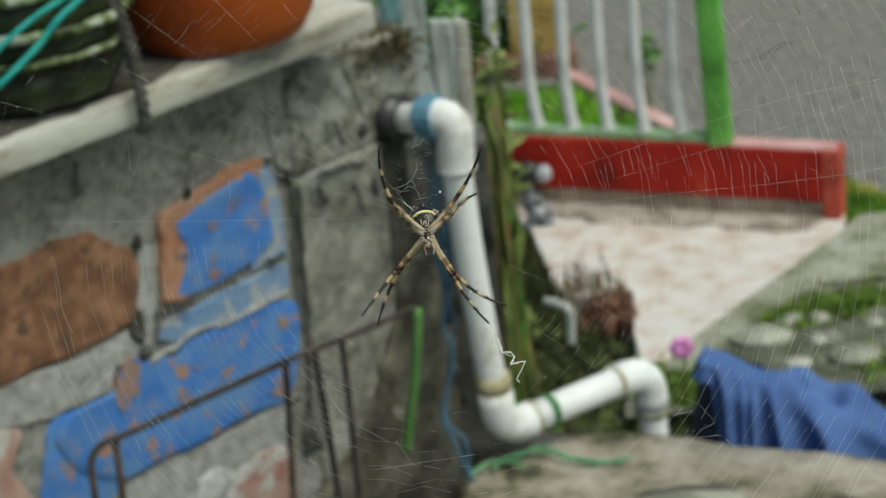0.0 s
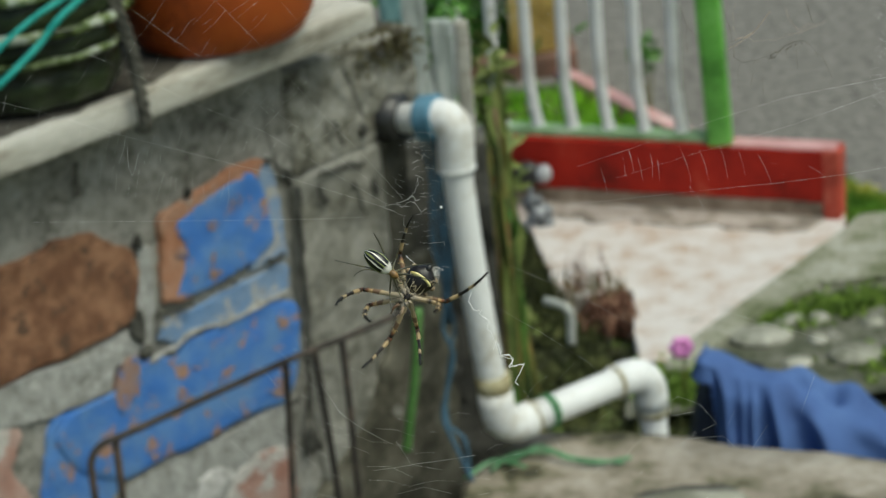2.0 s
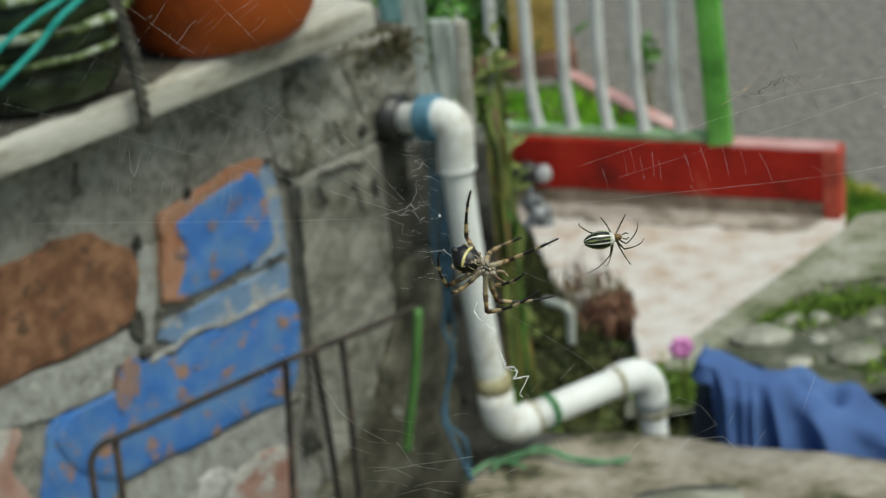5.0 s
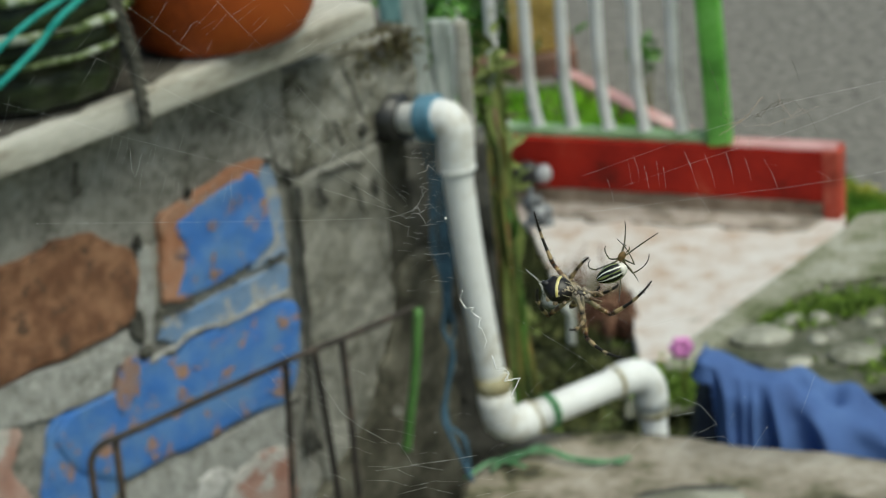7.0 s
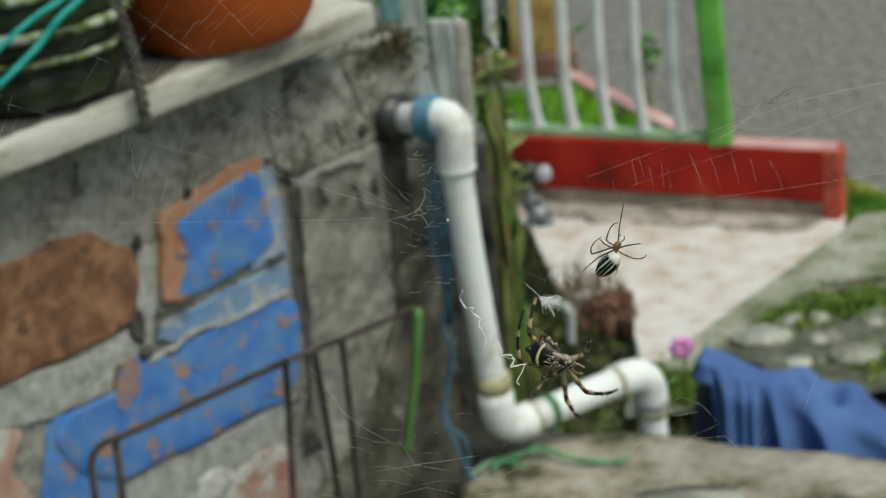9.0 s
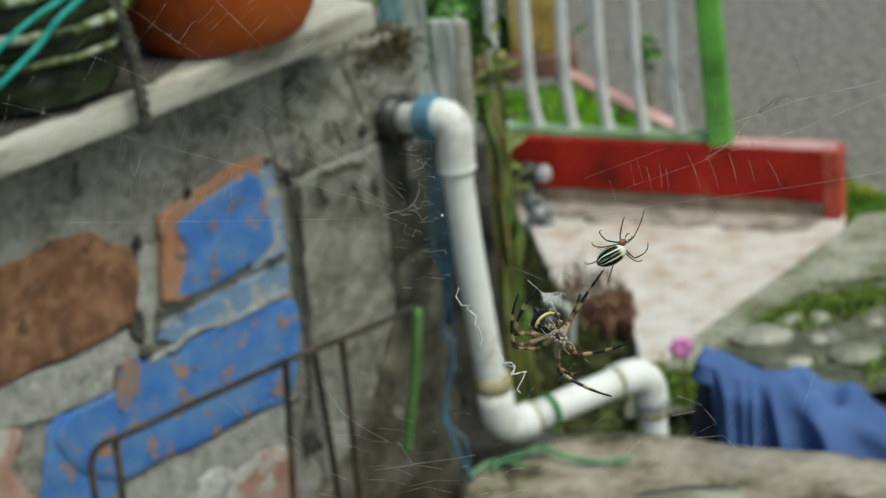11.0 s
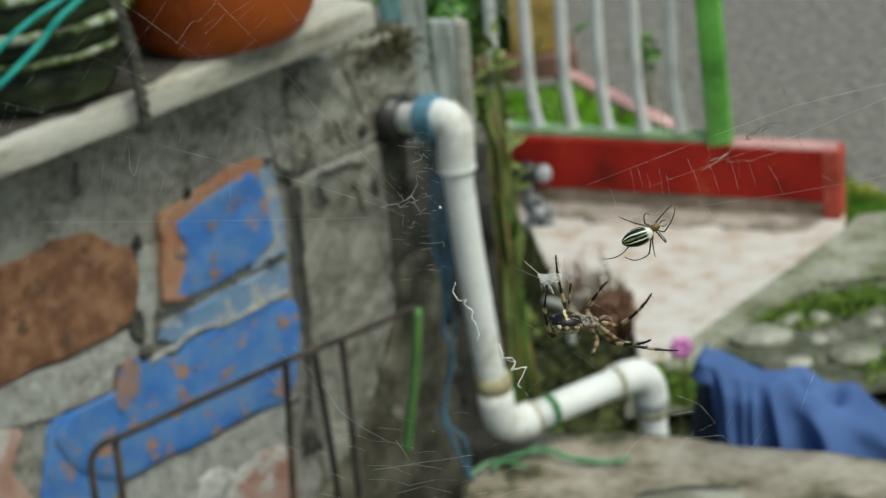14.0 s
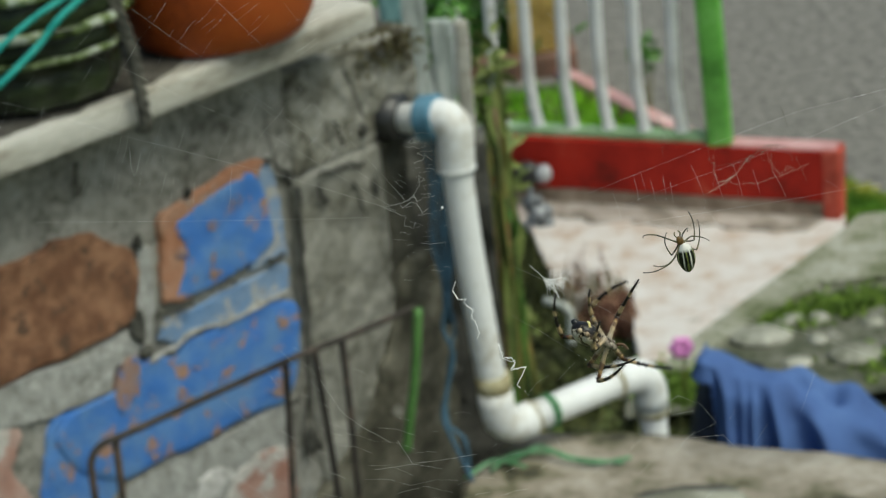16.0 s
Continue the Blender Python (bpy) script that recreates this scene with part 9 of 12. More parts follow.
    walk(small["r1"][0], [(0, pose(0.00032, -0.00059, 0.00018, -80.6, 43.0, -58.0)), (0.1, pose(0.00032, -0.00059, 0.00018, -80.6, 43.0, -58.0)), (0.2, pose(0.00032, -0.00059, 0.00018, -80.6, 43.0, -58.0)), (0.3, pose(0.00032, -0.00059, 0.00018, -80.6, 43.0, -58.0)), (0.4, pose(0.00032, -0.00059, 0.00018, -80.6, 43.0, -58.0)), (0.5, pose(0.00032, -0.00059, 0.00018, -80.6, 43.0, -58.0)), (0.6, pose(0.00032, -0.00059, 0.00018, 42.7, 82.0, 75.0)), (0.7, pose(0.00032, -0.00059, 0.00018, -80.6, 43.0, -58.0)), (0.8, pose(0.00032, -0.00059, 0.00018, -80.6, 43.0, -58.0)), (0.9, pose(0.00032, -0.00059, 0.00018, -80.6, 43.0, -58.0)), (1, pose(0.00032, -0.00059, 0.00018, -80.6, 43.0, -58.0)), (1.1, pose(0.00032, -0.00059, 0.00018, -80.6, 43.0, -58.0)), (1.2, pose(0.00032, -0.00059, 0.00018, -80.6, 43.0, -58.0)), (1.3, pose(0.00032, -0.00059, 0.00018, -80.6, 43.0, -58.0)), (1.4, pose(0.00032, -0.00059, 0.00018, -80.6, 43.0, -58.0)), (1.5, pose(0.00032, -0.00059, 0.00018, -80.6, 43.0, -58.0)), (2, pose(0.00032, -0.00059, 0.00018, -80.6, 43.0, -58.0)), (2.5, pose(0.00032, -0.00059, 0.00018, -80.6, 43.0, -58.0)), (3, pose(0.00032, -0.00059, 0.00018, -80.6, 43.0, -58.0)), (3.5, pose(0.00032, -0.00059, 0.00018, 86.7, 67.1, 98.4)), (4, pose(0.00032, -0.00059, 0.00018, -80.8, 75.8, -78.7)), (4.2, pose(0.00032, -0.00059, 0.00018, -130.7, 68.8, -99.1)), (6.3, pose(0.00032, -0.00059, 0.00018, 161.6, 56.9, 178.1)), (6.5, pose(0.00032, -0.00059, 0.00018, -117.8, 44.1, -73.3)), (7, pose(0.00032, -0.00059, 0.00018, -106.9, 66.1, -82.5)), (7.5, pose(0.00032, -0.00059, 0.00018, -80.6, 43.0, -58.0)), (8, pose(0.00032, -0.00059, 0.00018, -38.7, 70.6, 9.4)), (8.5, pose(0.00032, -0.00059, 0.00018, -140.8, 75.8, -111.2)), (9, pose(0.00032, -0.00059, 0.00018, -10.3, 66.9, 10.3)), (9.2, pose(0.00032, -0.00059, 0.00018, 15.0, 66.5, 30.0)), (11.3, pose(0.00032, -0.00059, 0.00018, -117.7, 74.0, -78.0)), (11.5, pose(0.00032, -0.00059, 0.00018, 116.6, 61.8, 177.4)), (12, pose(0.00032, -0.00059, 0.00018, -89.4, 74.4, -66.3)), (12.5, pose(0.00032, -0.00059, 0.00018, 178.5, 61.3, -169.3)), (13, pose(0.00032, -0.00059, 0.00018, 112.5, 55.0, 151.1)), (13.5, pose(0.00032, -0.00059, 0.00018, 143.8, 24.0, 161.6)), (13.75, pose(0.00032, -0.00059, 0.00018, 154.1, 60.4, 174.9)), (14, pose(0.00032, -0.00059, 0.00018, -93.1, 76.0, -69.8)), (14.5, pose(0.00032, -0.00059, 0.00018, -90.2, 66.9, -63.6)), (15, pose(0.00032, -0.00059, 0.00018, 112.9, 69.4, 125.4)), (15.5, pose(0.00032, -0.00059, 0.00018, 121.5, 71.6, 142.1)), (16, pose(0.00032, -0.00059, 0.00018, 40.4, 29.5, 59.4))])
    walk(small["r1"][1], [(0, pose(0.00560, 0.00000, 0.00000, -0.0, 0.0, -79.5)), (0.1, pose(0.00560, 0.00000, 0.00000, -0.0, 0.0, -79.5)), (0.2, pose(0.00560, 0.00000, 0.00000, -0.0, 0.0, -79.5)), (0.3, pose(0.00560, 0.00000, 0.00000, 0.0, -0.0, -79.5)), (0.4, pose(0.00560, 0.00000, 0.00000, -0.0, 0.0, -79.5)), (0.5, pose(0.00560, 0.00000, 0.00000, 0.0, 0.0, -79.5)), (0.6, pose(0.00560, 0.00000, 0.00000, 0.0, 0.0, -89.8)), (0.7, pose(0.00560, 0.00000, 0.00000, -0.0, -0.0, -79.5)), (0.8, pose(0.00560, 0.00000, 0.00000, -0.0, 0.0, -79.5)), (0.9, pose(0.00560, 0.00000, 0.00000, -0.0, 0.0, -79.5)), (1, pose(0.00560, 0.00000, 0.00000, 0.0, 0.0, -79.5)), (1.1, pose(0.00560, 0.00000, 0.00000, -0.0, -0.0, -79.5)), (1.2, pose(0.00560, 0.00000, 0.00000, 0.0, 0.0, -79.5)), (1.3, pose(0.00560, 0.00000, 0.00000, 0.0, 0.0, -79.5)), (1.4, pose(0.00560, 0.00000, 0.00000, 0.0, 0.0, -79.5)), (1.5, pose(0.00560, 0.00000, 0.00000, -0.0, 0.0, -79.5)), (2, pose(0.00560, 0.00000, 0.00000, -0.0, -0.0, -79.5)), (2.5, pose(0.00560, 0.00000, 0.00000, 0.0, -0.0, -79.5)), (3, pose(0.00560, 0.00000, 0.00000, 0.0, -0.0, -79.5)), (3.5, pose(0.00560, 0.00000, 0.00000, 0.0, 0.0, -148.7)), (4, pose(0.00560, 0.00000, 0.00000, -0.0, 0.0, -140.6)), (4.2, pose(0.00560, 0.00000, 0.00000, -0.0, -0.0, -133.8)), (6.3, pose(0.00560, 0.00000, 0.00000, -0.0, -0.0, -121.3)), (6.4, pose(0.00560, 0.00000, 0.00000, -0.0, 0.0, -84.4)), (6.5, pose(0.00560, 0.00000, 0.00000, -0.0, 0.0, -47.6)), (7, pose(0.00560, 0.00000, 0.00000, 0.0, -0.0, -103.9)), (7.5, pose(0.00560, 0.00000, 0.00000, 0.0, 0.0, -79.5)), (8, pose(0.00560, 0.00000, 0.00000, -0.0, -0.0, -124.6)), (8.5, pose(0.00560, 0.00000, 0.00000, -0.0, -0.0, -146.2)), (9, pose(0.00560, 0.00000, 0.00000, 0.0, -0.0, -133.0)), (9.2, pose(0.00560, 0.00000, 0.00000, 0.0, 0.0, -113.5)), (11.3, pose(0.00560, 0.00000, 0.00000, 0.0, -0.0, -135.2)), (11.5, pose(0.00560, 0.00000, 0.00000, 0.0, -0.0, -156.2)), (12, pose(0.00560, 0.00000, 0.00000, 0.0, 0.0, -115.1)), (12.5, pose(0.00560, 0.00000, 0.00000, 0.0, 0.0, -105.6)), (13, pose(0.00560, 0.00000, 0.00000, -0.0, -0.0, -147.2)), (13.5, pose(0.00560, 0.00000, 0.00000, 0.0, -0.0, -166.3)), (14, pose(0.00560, 0.00000, 0.00000, 0.0, 0.0, -118.8)), (14.5, pose(0.00560, 0.00000, 0.00000, -0.0, -0.0, -99.3)), (15, pose(0.00560, 0.00000, 0.00000, 0.0, -0.0, -112.8)), (15.5, pose(0.00560, 0.00000, 0.00000, -0.0, -0.0, -121.6)), (16, pose(0.00560, 0.00000, 0.00000, 0.0, 0.0, -150.6))])
    walk(small["r2"][0], [(0, pose(0.00051, -0.00037, 0.00018, -77.6, 43.0, -32.0)), (0.1, pose(0.00051, -0.00037, 0.00018, -77.6, 43.0, -32.0)), (0.2, pose(0.00051, -0.00037, 0.00018, -77.6, 43.0, -32.0)), (0.3, pose(0.00051, -0.00037, 0.00018, -77.6, 43.0, -32.0)), (0.4, pose(0.00051, -0.00037, 0.00018, -77.6, 43.0, -32.0)), (0.5, pose(0.00051, -0.00037, 0.00018, -77.6, 43.0, -32.0)), (0.6, pose(0.00051, -0.00037, 0.00018, -66.7, 59.5, 23.4)), (0.7, pose(0.00051, -0.00037, 0.00018, -77.6, 43.0, -32.0)), (0.8, pose(0.00051, -0.00037, 0.00018, -22.2, 38.8, 51.3)), (0.9, pose(0.00051, -0.00037, 0.00018, -77.6, 43.0, -32.0)), (1, pose(0.00051, -0.00037, 0.00018, -77.6, 43.0, -32.0)), (1.1, pose(0.00051, -0.00037, 0.00018, -77.6, 43.0, -32.0)), (1.2, pose(0.00051, -0.00037, 0.00018, -77.6, 43.0, -32.0)), (1.3, pose(0.00051, -0.00037, 0.00018, -77.6, 43.0, -32.0)), (1.4, pose(0.00051, -0.00037, 0.00018, -77.6, 43.0, -32.0)), (1.5, pose(0.00051, -0.00037, 0.00018, -77.6, 43.0, -32.0)), (2, pose(0.00051, -0.00037, 0.00018, -77.6, 43.0, -32.0)), (2.5, pose(0.00051, -0.00037, 0.00018, -77.6, 43.0, -32.0)), (2.75, pose(0.00051, -0.00037, 0.00018, -131.7, 19.1, -38.0)), (3, pose(0.00051, -0.00037, 0.00018, 180.0, 0.0, -22.6)), (3.25, pose(0.00051, -0.00037, 0.00018, -131.7, 19.1, -38.0)), (3.5, pose(0.00051, -0.00037, 0.00018, -77.6, 43.0, -32.0)), (4, pose(0.00051, -0.00037, 0.00018, -73.3, 65.6, -16.4)), (4.2, pose(0.00051, -0.00037, 0.00018, -72.9, 71.6, -17.7)), (6.3, pose(0.00051, -0.00037, 0.00018, -77.6, 43.0, -32.0)), (6.5, pose(0.00051, -0.00037, 0.00018, -84.1, 65.1, -44.0)), (6.75, pose(0.00051, -0.00037, 0.00018, 144.0, 75.2, -167.4)), (7, pose(0.00051, -0.00037, 0.00018, 115.1, 41.1, 172.8)), (7.5, pose(0.00051, -0.00037, 0.00018, -12.0, 69.3, 35.6)), (8, pose(0.00051, -0.00037, 0.00018, -53.4, 63.1, 16.0)), (8.5, pose(0.00051, -0.00037, 0.00018, -39.7, 13.7, 58.3)), (9, pose(0.00051, -0.00037, 0.00018, -50.8, 8.0, 47.3)), (9.2, pose(0.00051, -0.00037, 0.00018, -21.6, 14.5, 60.3)), (11.3, pose(0.00051, -0.00037, 0.00018, -72.0, 69.6, 24.9)), (11.5, pose(0.00051, -0.00037, 0.00018, -70.9, 73.2, -8.6)), (12, pose(0.00051, -0.00037, 0.00018, -34.3, 74.7, 50.8)), (12.25, pose(0.00051, -0.00037, 0.00018, -27.9, 85.5, 16.3)), (12.5, pose(0.00051, -0.00037, 0.00018, -157.7, 82.6, -154.2)), (13, pose(0.00051, -0.00037, 0.00018, 71.6, 74.2, 99.5)), (13.5, pose(0.00051, -0.00037, 0.00018, -25.3, 73.6, 44.6)), (14, pose(0.00051, -0.00037, 0.00018, -52.7, 74.1, 36.9)), (14.5, pose(0.00051, -0.00037, 0.00018, -63.9, 69.6, 29.9)), (15, pose(0.00051, -0.00037, 0.00018, -31.1, 53.2, 58.1)), (15.5, pose(0.00051, -0.00037, 0.00018, -38.5, 57.5, 49.1)), (16, pose(0.00051, -0.00037, 0.00018, -77.6, 43.0, -32.0))])
    walk(small["r2"][1], [(0, pose(0.00560, 0.00000, 0.00000, -0.0, -0.0, -84.9)), (0.1, pose(0.00560, 0.00000, 0.00000, -0.0, -0.0, -84.9)), (0.2, pose(0.00560, 0.00000, 0.00000, 0.0, 0.0, -84.9)), (0.3, pose(0.00560, 0.00000, 0.00000, -0.0, -0.0, -84.9)), (0.4, pose(0.00560, 0.00000, 0.00000, -0.0, 0.0, -84.9)), (0.5, pose(0.00560, 0.00000, 0.00000, 0.0, -0.0, -84.9)), (0.6, pose(0.00560, 0.00000, 0.00000, -0.0, -0.0, -96.6)), (0.7, pose(0.00560, 0.00000, 0.00000, 0.0, 0.0, -84.9)), (0.8, pose(0.00560, 0.00000, 0.00000, -0.0, -0.0, -95.4)), (0.9, pose(0.00560, 0.00000, 0.00000, -0.0, -0.0, -84.9)), (1, pose(0.00560, 0.00000, 0.00000, -0.0, 0.0, -84.9)), (1.1, pose(0.00560, 0.00000, 0.00000, 0.0, 0.0, -84.9)), (1.2, pose(0.00560, 0.00000, 0.00000, 0.0, -0.0, -84.9)), (1.3, pose(0.00560, 0.00000, 0.00000, 0.0, -0.0, -84.9)), (1.4, pose(0.00560, 0.00000, 0.00000, 0.0, -0.0, -84.9)), (1.5, pose(0.00560, 0.00000, 0.00000, 0.0, 0.0, -84.9)), (2, pose(0.00560, 0.00000, 0.00000, 0.0, -0.0, -84.9)), (2.5, pose(0.00560, 0.00000, 0.00000, 0.0, 0.0, -84.9)), (3, pose(0.00560, 0.00000, 0.00000, 0.0, 0.0, -34.5)), (3.5, pose(0.00560, 0.00000, 0.00000, 0.0, -0.0, -84.9)), (4, pose(0.00560, 0.00000, 0.00000, 0.0, 0.0, -129.3)), (4.2, pose(0.00560, 0.00000, 0.00000, 0.0, 0.0, -151.1)), (6.3, pose(0.00560, 0.00000, 0.00000, 0.0, -0.0, -84.9)), (6.5, pose(0.00560, 0.00000, 0.00000, 0.0, -0.0, -127.7)), (7, pose(0.00560, 0.00000, 0.00000, 0.0, -0.0, -130.5)), (7.5, pose(0.00560, 0.00000, 0.00000, -0.0, -0.0, -88.2)), (8, pose(0.00560, 0.00000, 0.00000, -0.0, 0.0, -131.2)), (8.5, pose(0.00560, 0.00000, 0.00000, 0.0, -0.0, -143.3)), (9, pose(0.00560, 0.00000, 0.00000, 0.0, 0.0, -127.6)), (9.2, pose(0.00560, 0.00000, 0.00000, -0.0, -0.0, -144.6)), (11.3, pose(0.00560, 0.00000, 0.00000, -0.0, -0.0, -131.4)), (11.5, pose(0.00560, 0.00000, 0.00000, -0.0, 0.0, -139.4)), (12, pose(0.00560, 0.00000, 0.00000, 0.0, -0.0, -149.6)), (12.5, pose(0.00560, 0.00000, 0.00000, 0.0, 0.0, -153.5)), (13, pose(0.00560, 0.00000, 0.00000, -0.0, 0.0, -158.8)), (13.5, pose(0.00560, 0.00000, 0.00000, -0.0, 0.0, -152.1)), (14, pose(0.00560, 0.00000, 0.00000, -0.0, 0.0, -154.1)), (14.5, pose(0.00560, 0.00000, 0.00000, 0.0, -0.0, -148.0)), (15, pose(0.00560, 0.00000, 0.00000, 0.0, 0.0, -141.6)), (15.5, pose(0.00560, 0.00000, 0.00000, -0.0, -0.0, -137.9)), (16, pose(0.00560, 0.00000, 0.00000, -0.0, -0.0, -84.9))])
    walk(small["r3"][0], [(0, pose(0.00056, 0.00026, 0.00018, -89.6, 43.0, 22.0)), (0.1, pose(0.00056, 0.00026, 0.00018, -89.6, 43.0, 22.0)), (0.2, pose(0.00056, 0.00026, 0.00018, -89.6, 43.0, 22.0)), (0.3, pose(0.00056, 0.00026, 0.00018, -89.6, 43.0, 22.0)), (0.4, pose(0.00056, 0.00026, 0.00018, -89.6, 43.0, 22.0)), (0.5, pose(0.00056, 0.00026, 0.00018, -89.6, 43.0, 22.0)), (0.6, pose(0.00056, 0.00026, 0.00018, -89.6, 43.0, 22.0)), (0.7, pose(0.00056, 0.00026, 0.00018, -89.6, 43.0, 22.0)), (0.8, pose(0.00056, 0.00026, 0.00018, -89.6, 43.0, 22.0)), (0.9, pose(0.00056, 0.00026, 0.00018, -89.6, 43.0, 22.0)), (1, pose(0.00056, 0.00026, 0.00018, -89.6, 43.0, 22.0)), (1.1, pose(0.00056, 0.00026, 0.00018, -89.6, 43.0, 22.0)), (1.2, pose(0.00056, 0.00026, 0.00018, -89.6, 43.0, 22.0)), (1.3, pose(0.00056, 0.00026, 0.00018, -89.6, 43.0, 22.0)), (1.4, pose(0.00056, 0.00026, 0.00018, -89.6, 43.0, 22.0)), (1.5, pose(0.00056, 0.00026, 0.00018, -89.6, 43.0, 22.0)), (2, pose(0.00056, 0.00026, 0.00018, -89.6, 43.0, 22.0)), (2.5, pose(0.00056, 0.00026, 0.00018, -87.5, 30.6, 14.1)), (3, pose(0.00056, 0.00026, 0.00018, -87.8, 57.3, 37.9)), (3.5, pose(0.00056, 0.00026, 0.00018, -89.6, 43.0, 22.0)), (4, pose(0.00056, 0.00026, 0.00018, -89.6, 43.0, 22.0)), (4.2, pose(0.00056, 0.00026, 0.00018, -89.6, 43.0, 22.0)), (6.3, pose(0.00056, 0.00026, 0.00018, -46.5, 47.5, 46.3)), (6.5, pose(0.00056, 0.00026, 0.00018, -47.5, 60.5, 15.1)), (7, pose(0.00056, 0.00026, 0.00018, -23.0, 55.5, 45.2)), (7.5, pose(0.00056, 0.00026, 0.00018, -14.0, 52.4, 42.1)), (8, pose(0.00056, 0.00026, 0.00018, -89.6, 43.0, 22.0)), (8.25, pose(0.00056, 0.00026, 0.00018, -46.9, 44.8, 31.2)), (8.5, pose(0.00056, 0.00026, 0.00018, -4.9, 41.7, 39.6)), (9, pose(0.00056, 0.00026, 0.00018, -69.2, 57.1, 8.5)), (9.2, pose(0.00056, 0.00026, 0.00018, -89.6, 43.0, 22.0)), (11.3, pose(0.00056, 0.00026, 0.00018, -54.1, -0.0, 57.3)), (11.5, pose(0.00056, 0.00026, 0.00018, -40.2, -0.0, 46.7)), (12, pose(0.00056, 0.00026, 0.00018, -29.7, -5.7, 42.1)), (12.25, pose(0.00056, 0.00026, 0.00018, -40.7, 30.4, 37.0)), (12.5, pose(0.00056, 0.00026, 0.00018, -69.3, 63.2, 12.4)), (13, pose(0.00056, 0.00026, 0.00018, -37.3, 24.0, 62.5)), (13.5, pose(0.00056, 0.00026, 0.00018, -29.8, 13.6, 56.1)), (14, pose(0.00056, 0.00026, 0.00018, -83.7, 18.3, 47.6)), (14.5, pose(0.00056, 0.00026, 0.00018, -106.2, -0.0, 40.0)), (15, pose(0.00056, 0.00026, 0.00018, -70.1, -12.2, 21.2)), (15.25, pose(0.00056, 0.00026, 0.00018, -114.0, -10.4, 21.5)), (15.5, pose(0.00056, 0.00026, 0.00018, -157.6, -8.8, 20.5)), (15.667, pose(0.00056, 0.00026, 0.00018, 145.3, -17.3, 19.5)), (15.833, pose(0.00056, 0.00026, 0.00018, 85.5, -22.5, 26.7)), (16, pose(0.00056, 0.00026, 0.00018, 25.1, -19.3, 35.1))])
    walk(small["r3"][1], [(0, pose(0.00370, 0.00000, 0.00000, 0.0, -0.0, -90.6)), (0.1, pose(0.00370, 0.00000, 0.00000, -0.0, -0.0, -90.6)), (0.2, pose(0.00370, 0.00000, 0.00000, -0.0, 0.0, -90.6)), (0.3, pose(0.00370, 0.00000, 0.00000, -0.0, -0.0, -90.6)), (0.4, pose(0.00370, 0.00000, 0.00000, 0.0, 0.0, -90.6)), (0.5, pose(0.00370, 0.00000, 0.00000, -0.0, -0.0, -90.6)), (0.6, pose(0.00370, 0.00000, 0.00000, -0.0, 0.0, -90.6)), (0.7, pose(0.00370, 0.00000, 0.00000, 0.0, 0.0, -90.6)), (0.8, pose(0.00370, 0.00000, 0.00000, -0.0, -0.0, -90.6)), (0.9, pose(0.00370, 0.00000, 0.00000, 0.0, -0.0, -90.6)), (1, pose(0.00370, 0.00000, 0.00000, 0.0, -0.0, -90.6)), (1.1, pose(0.00370, 0.00000, 0.00000, 0.0, 0.0, -90.6)), (1.2, pose(0.00370, 0.00000, 0.00000, -0.0, 0.0, -90.6)), (1.3, pose(0.00370, 0.00000, 0.00000, -0.0, -0.0, -90.6)), (1.4, pose(0.00370, 0.00000, 0.00000, 0.0, -0.0, -90.6)), (1.5, pose(0.00370, 0.00000, 0.00000, -0.0, -0.0, -90.6)), (2, pose(0.00370, 0.00000, 0.00000, 0.0, -0.0, -90.6)), (2.5, pose(0.00370, 0.00000, 0.00000, 0.0, 0.0, -44.0)), (3, pose(0.00370, 0.00000, 0.00000, 0.0, 0.0, -57.3)), (3.5, pose(0.00370, 0.00000, 0.00000, 0.0, 0.0, -90.6)), (4, pose(0.00370, 0.00000, 0.00000, 0.0, -0.0, -90.6)), (4.2, pose(0.00370, 0.00000, 0.00000, 0.0, -0.0, -90.6)), (6.3, pose(0.00370, 0.00000, 0.00000, -0.0, -0.0, -134.2)), (6.5, pose(0.00370, 0.00000, 0.00000, 0.0, 0.0, -90.5)), (7, pose(0.00370, 0.00000, 0.00000, -0.0, 0.0, -124.9)), (7.5, pose(0.00370, 0.00000, 0.00000, -0.0, -0.0, -125.7)), (8, pose(0.00370, 0.00000, 0.00000, -0.0, -0.0, -90.6)), (8.5, pose(0.00370, 0.00000, 0.00000, -0.0, 0.0, -155.9)), (9, pose(0.00370, 0.00000, 0.00000, 0.0, -0.0, -131.7)), (9.2, pose(0.00370, 0.00000, 0.00000, -0.0, 0.0, -90.6)), (11.3, pose(0.00370, 0.00000, 0.00000, -0.0, -0.0, -61.6)), (11.5, pose(0.00370, 0.00000, 0.00000, 0.0, 0.0, -56.5)), (12, pose(0.00370, 0.00000, 0.00000, -0.0, 0.0, -56.5)), (12.5, pose(0.00370, 0.00000, 0.00000, -0.0, -0.0, -98.0)), (13, pose(0.00370, 0.00000, 0.00000, -0.0, -0.0, -89.2)), (13.5, pose(0.00370, 0.00000, 0.00000, 0.0, 0.0, -37.0)), (14, pose(0.00370, 0.00000, 0.00000, -0.0, -0.0, -45.4)), (14.5, pose(0.00370, 0.00000, 0.00000, -0.0, 0.0, -23.4)), (15, pose(0.00370, 0.00000, 0.00000, -0.0, 0.0, -23.7)), (15.5, pose(0.00370, 0.00000, 0.00000, 0.0, 0.0, -13.9)), (16, pose(0.00370, 0.00000, 0.00000, 0.0, 0.0, -50.7))])
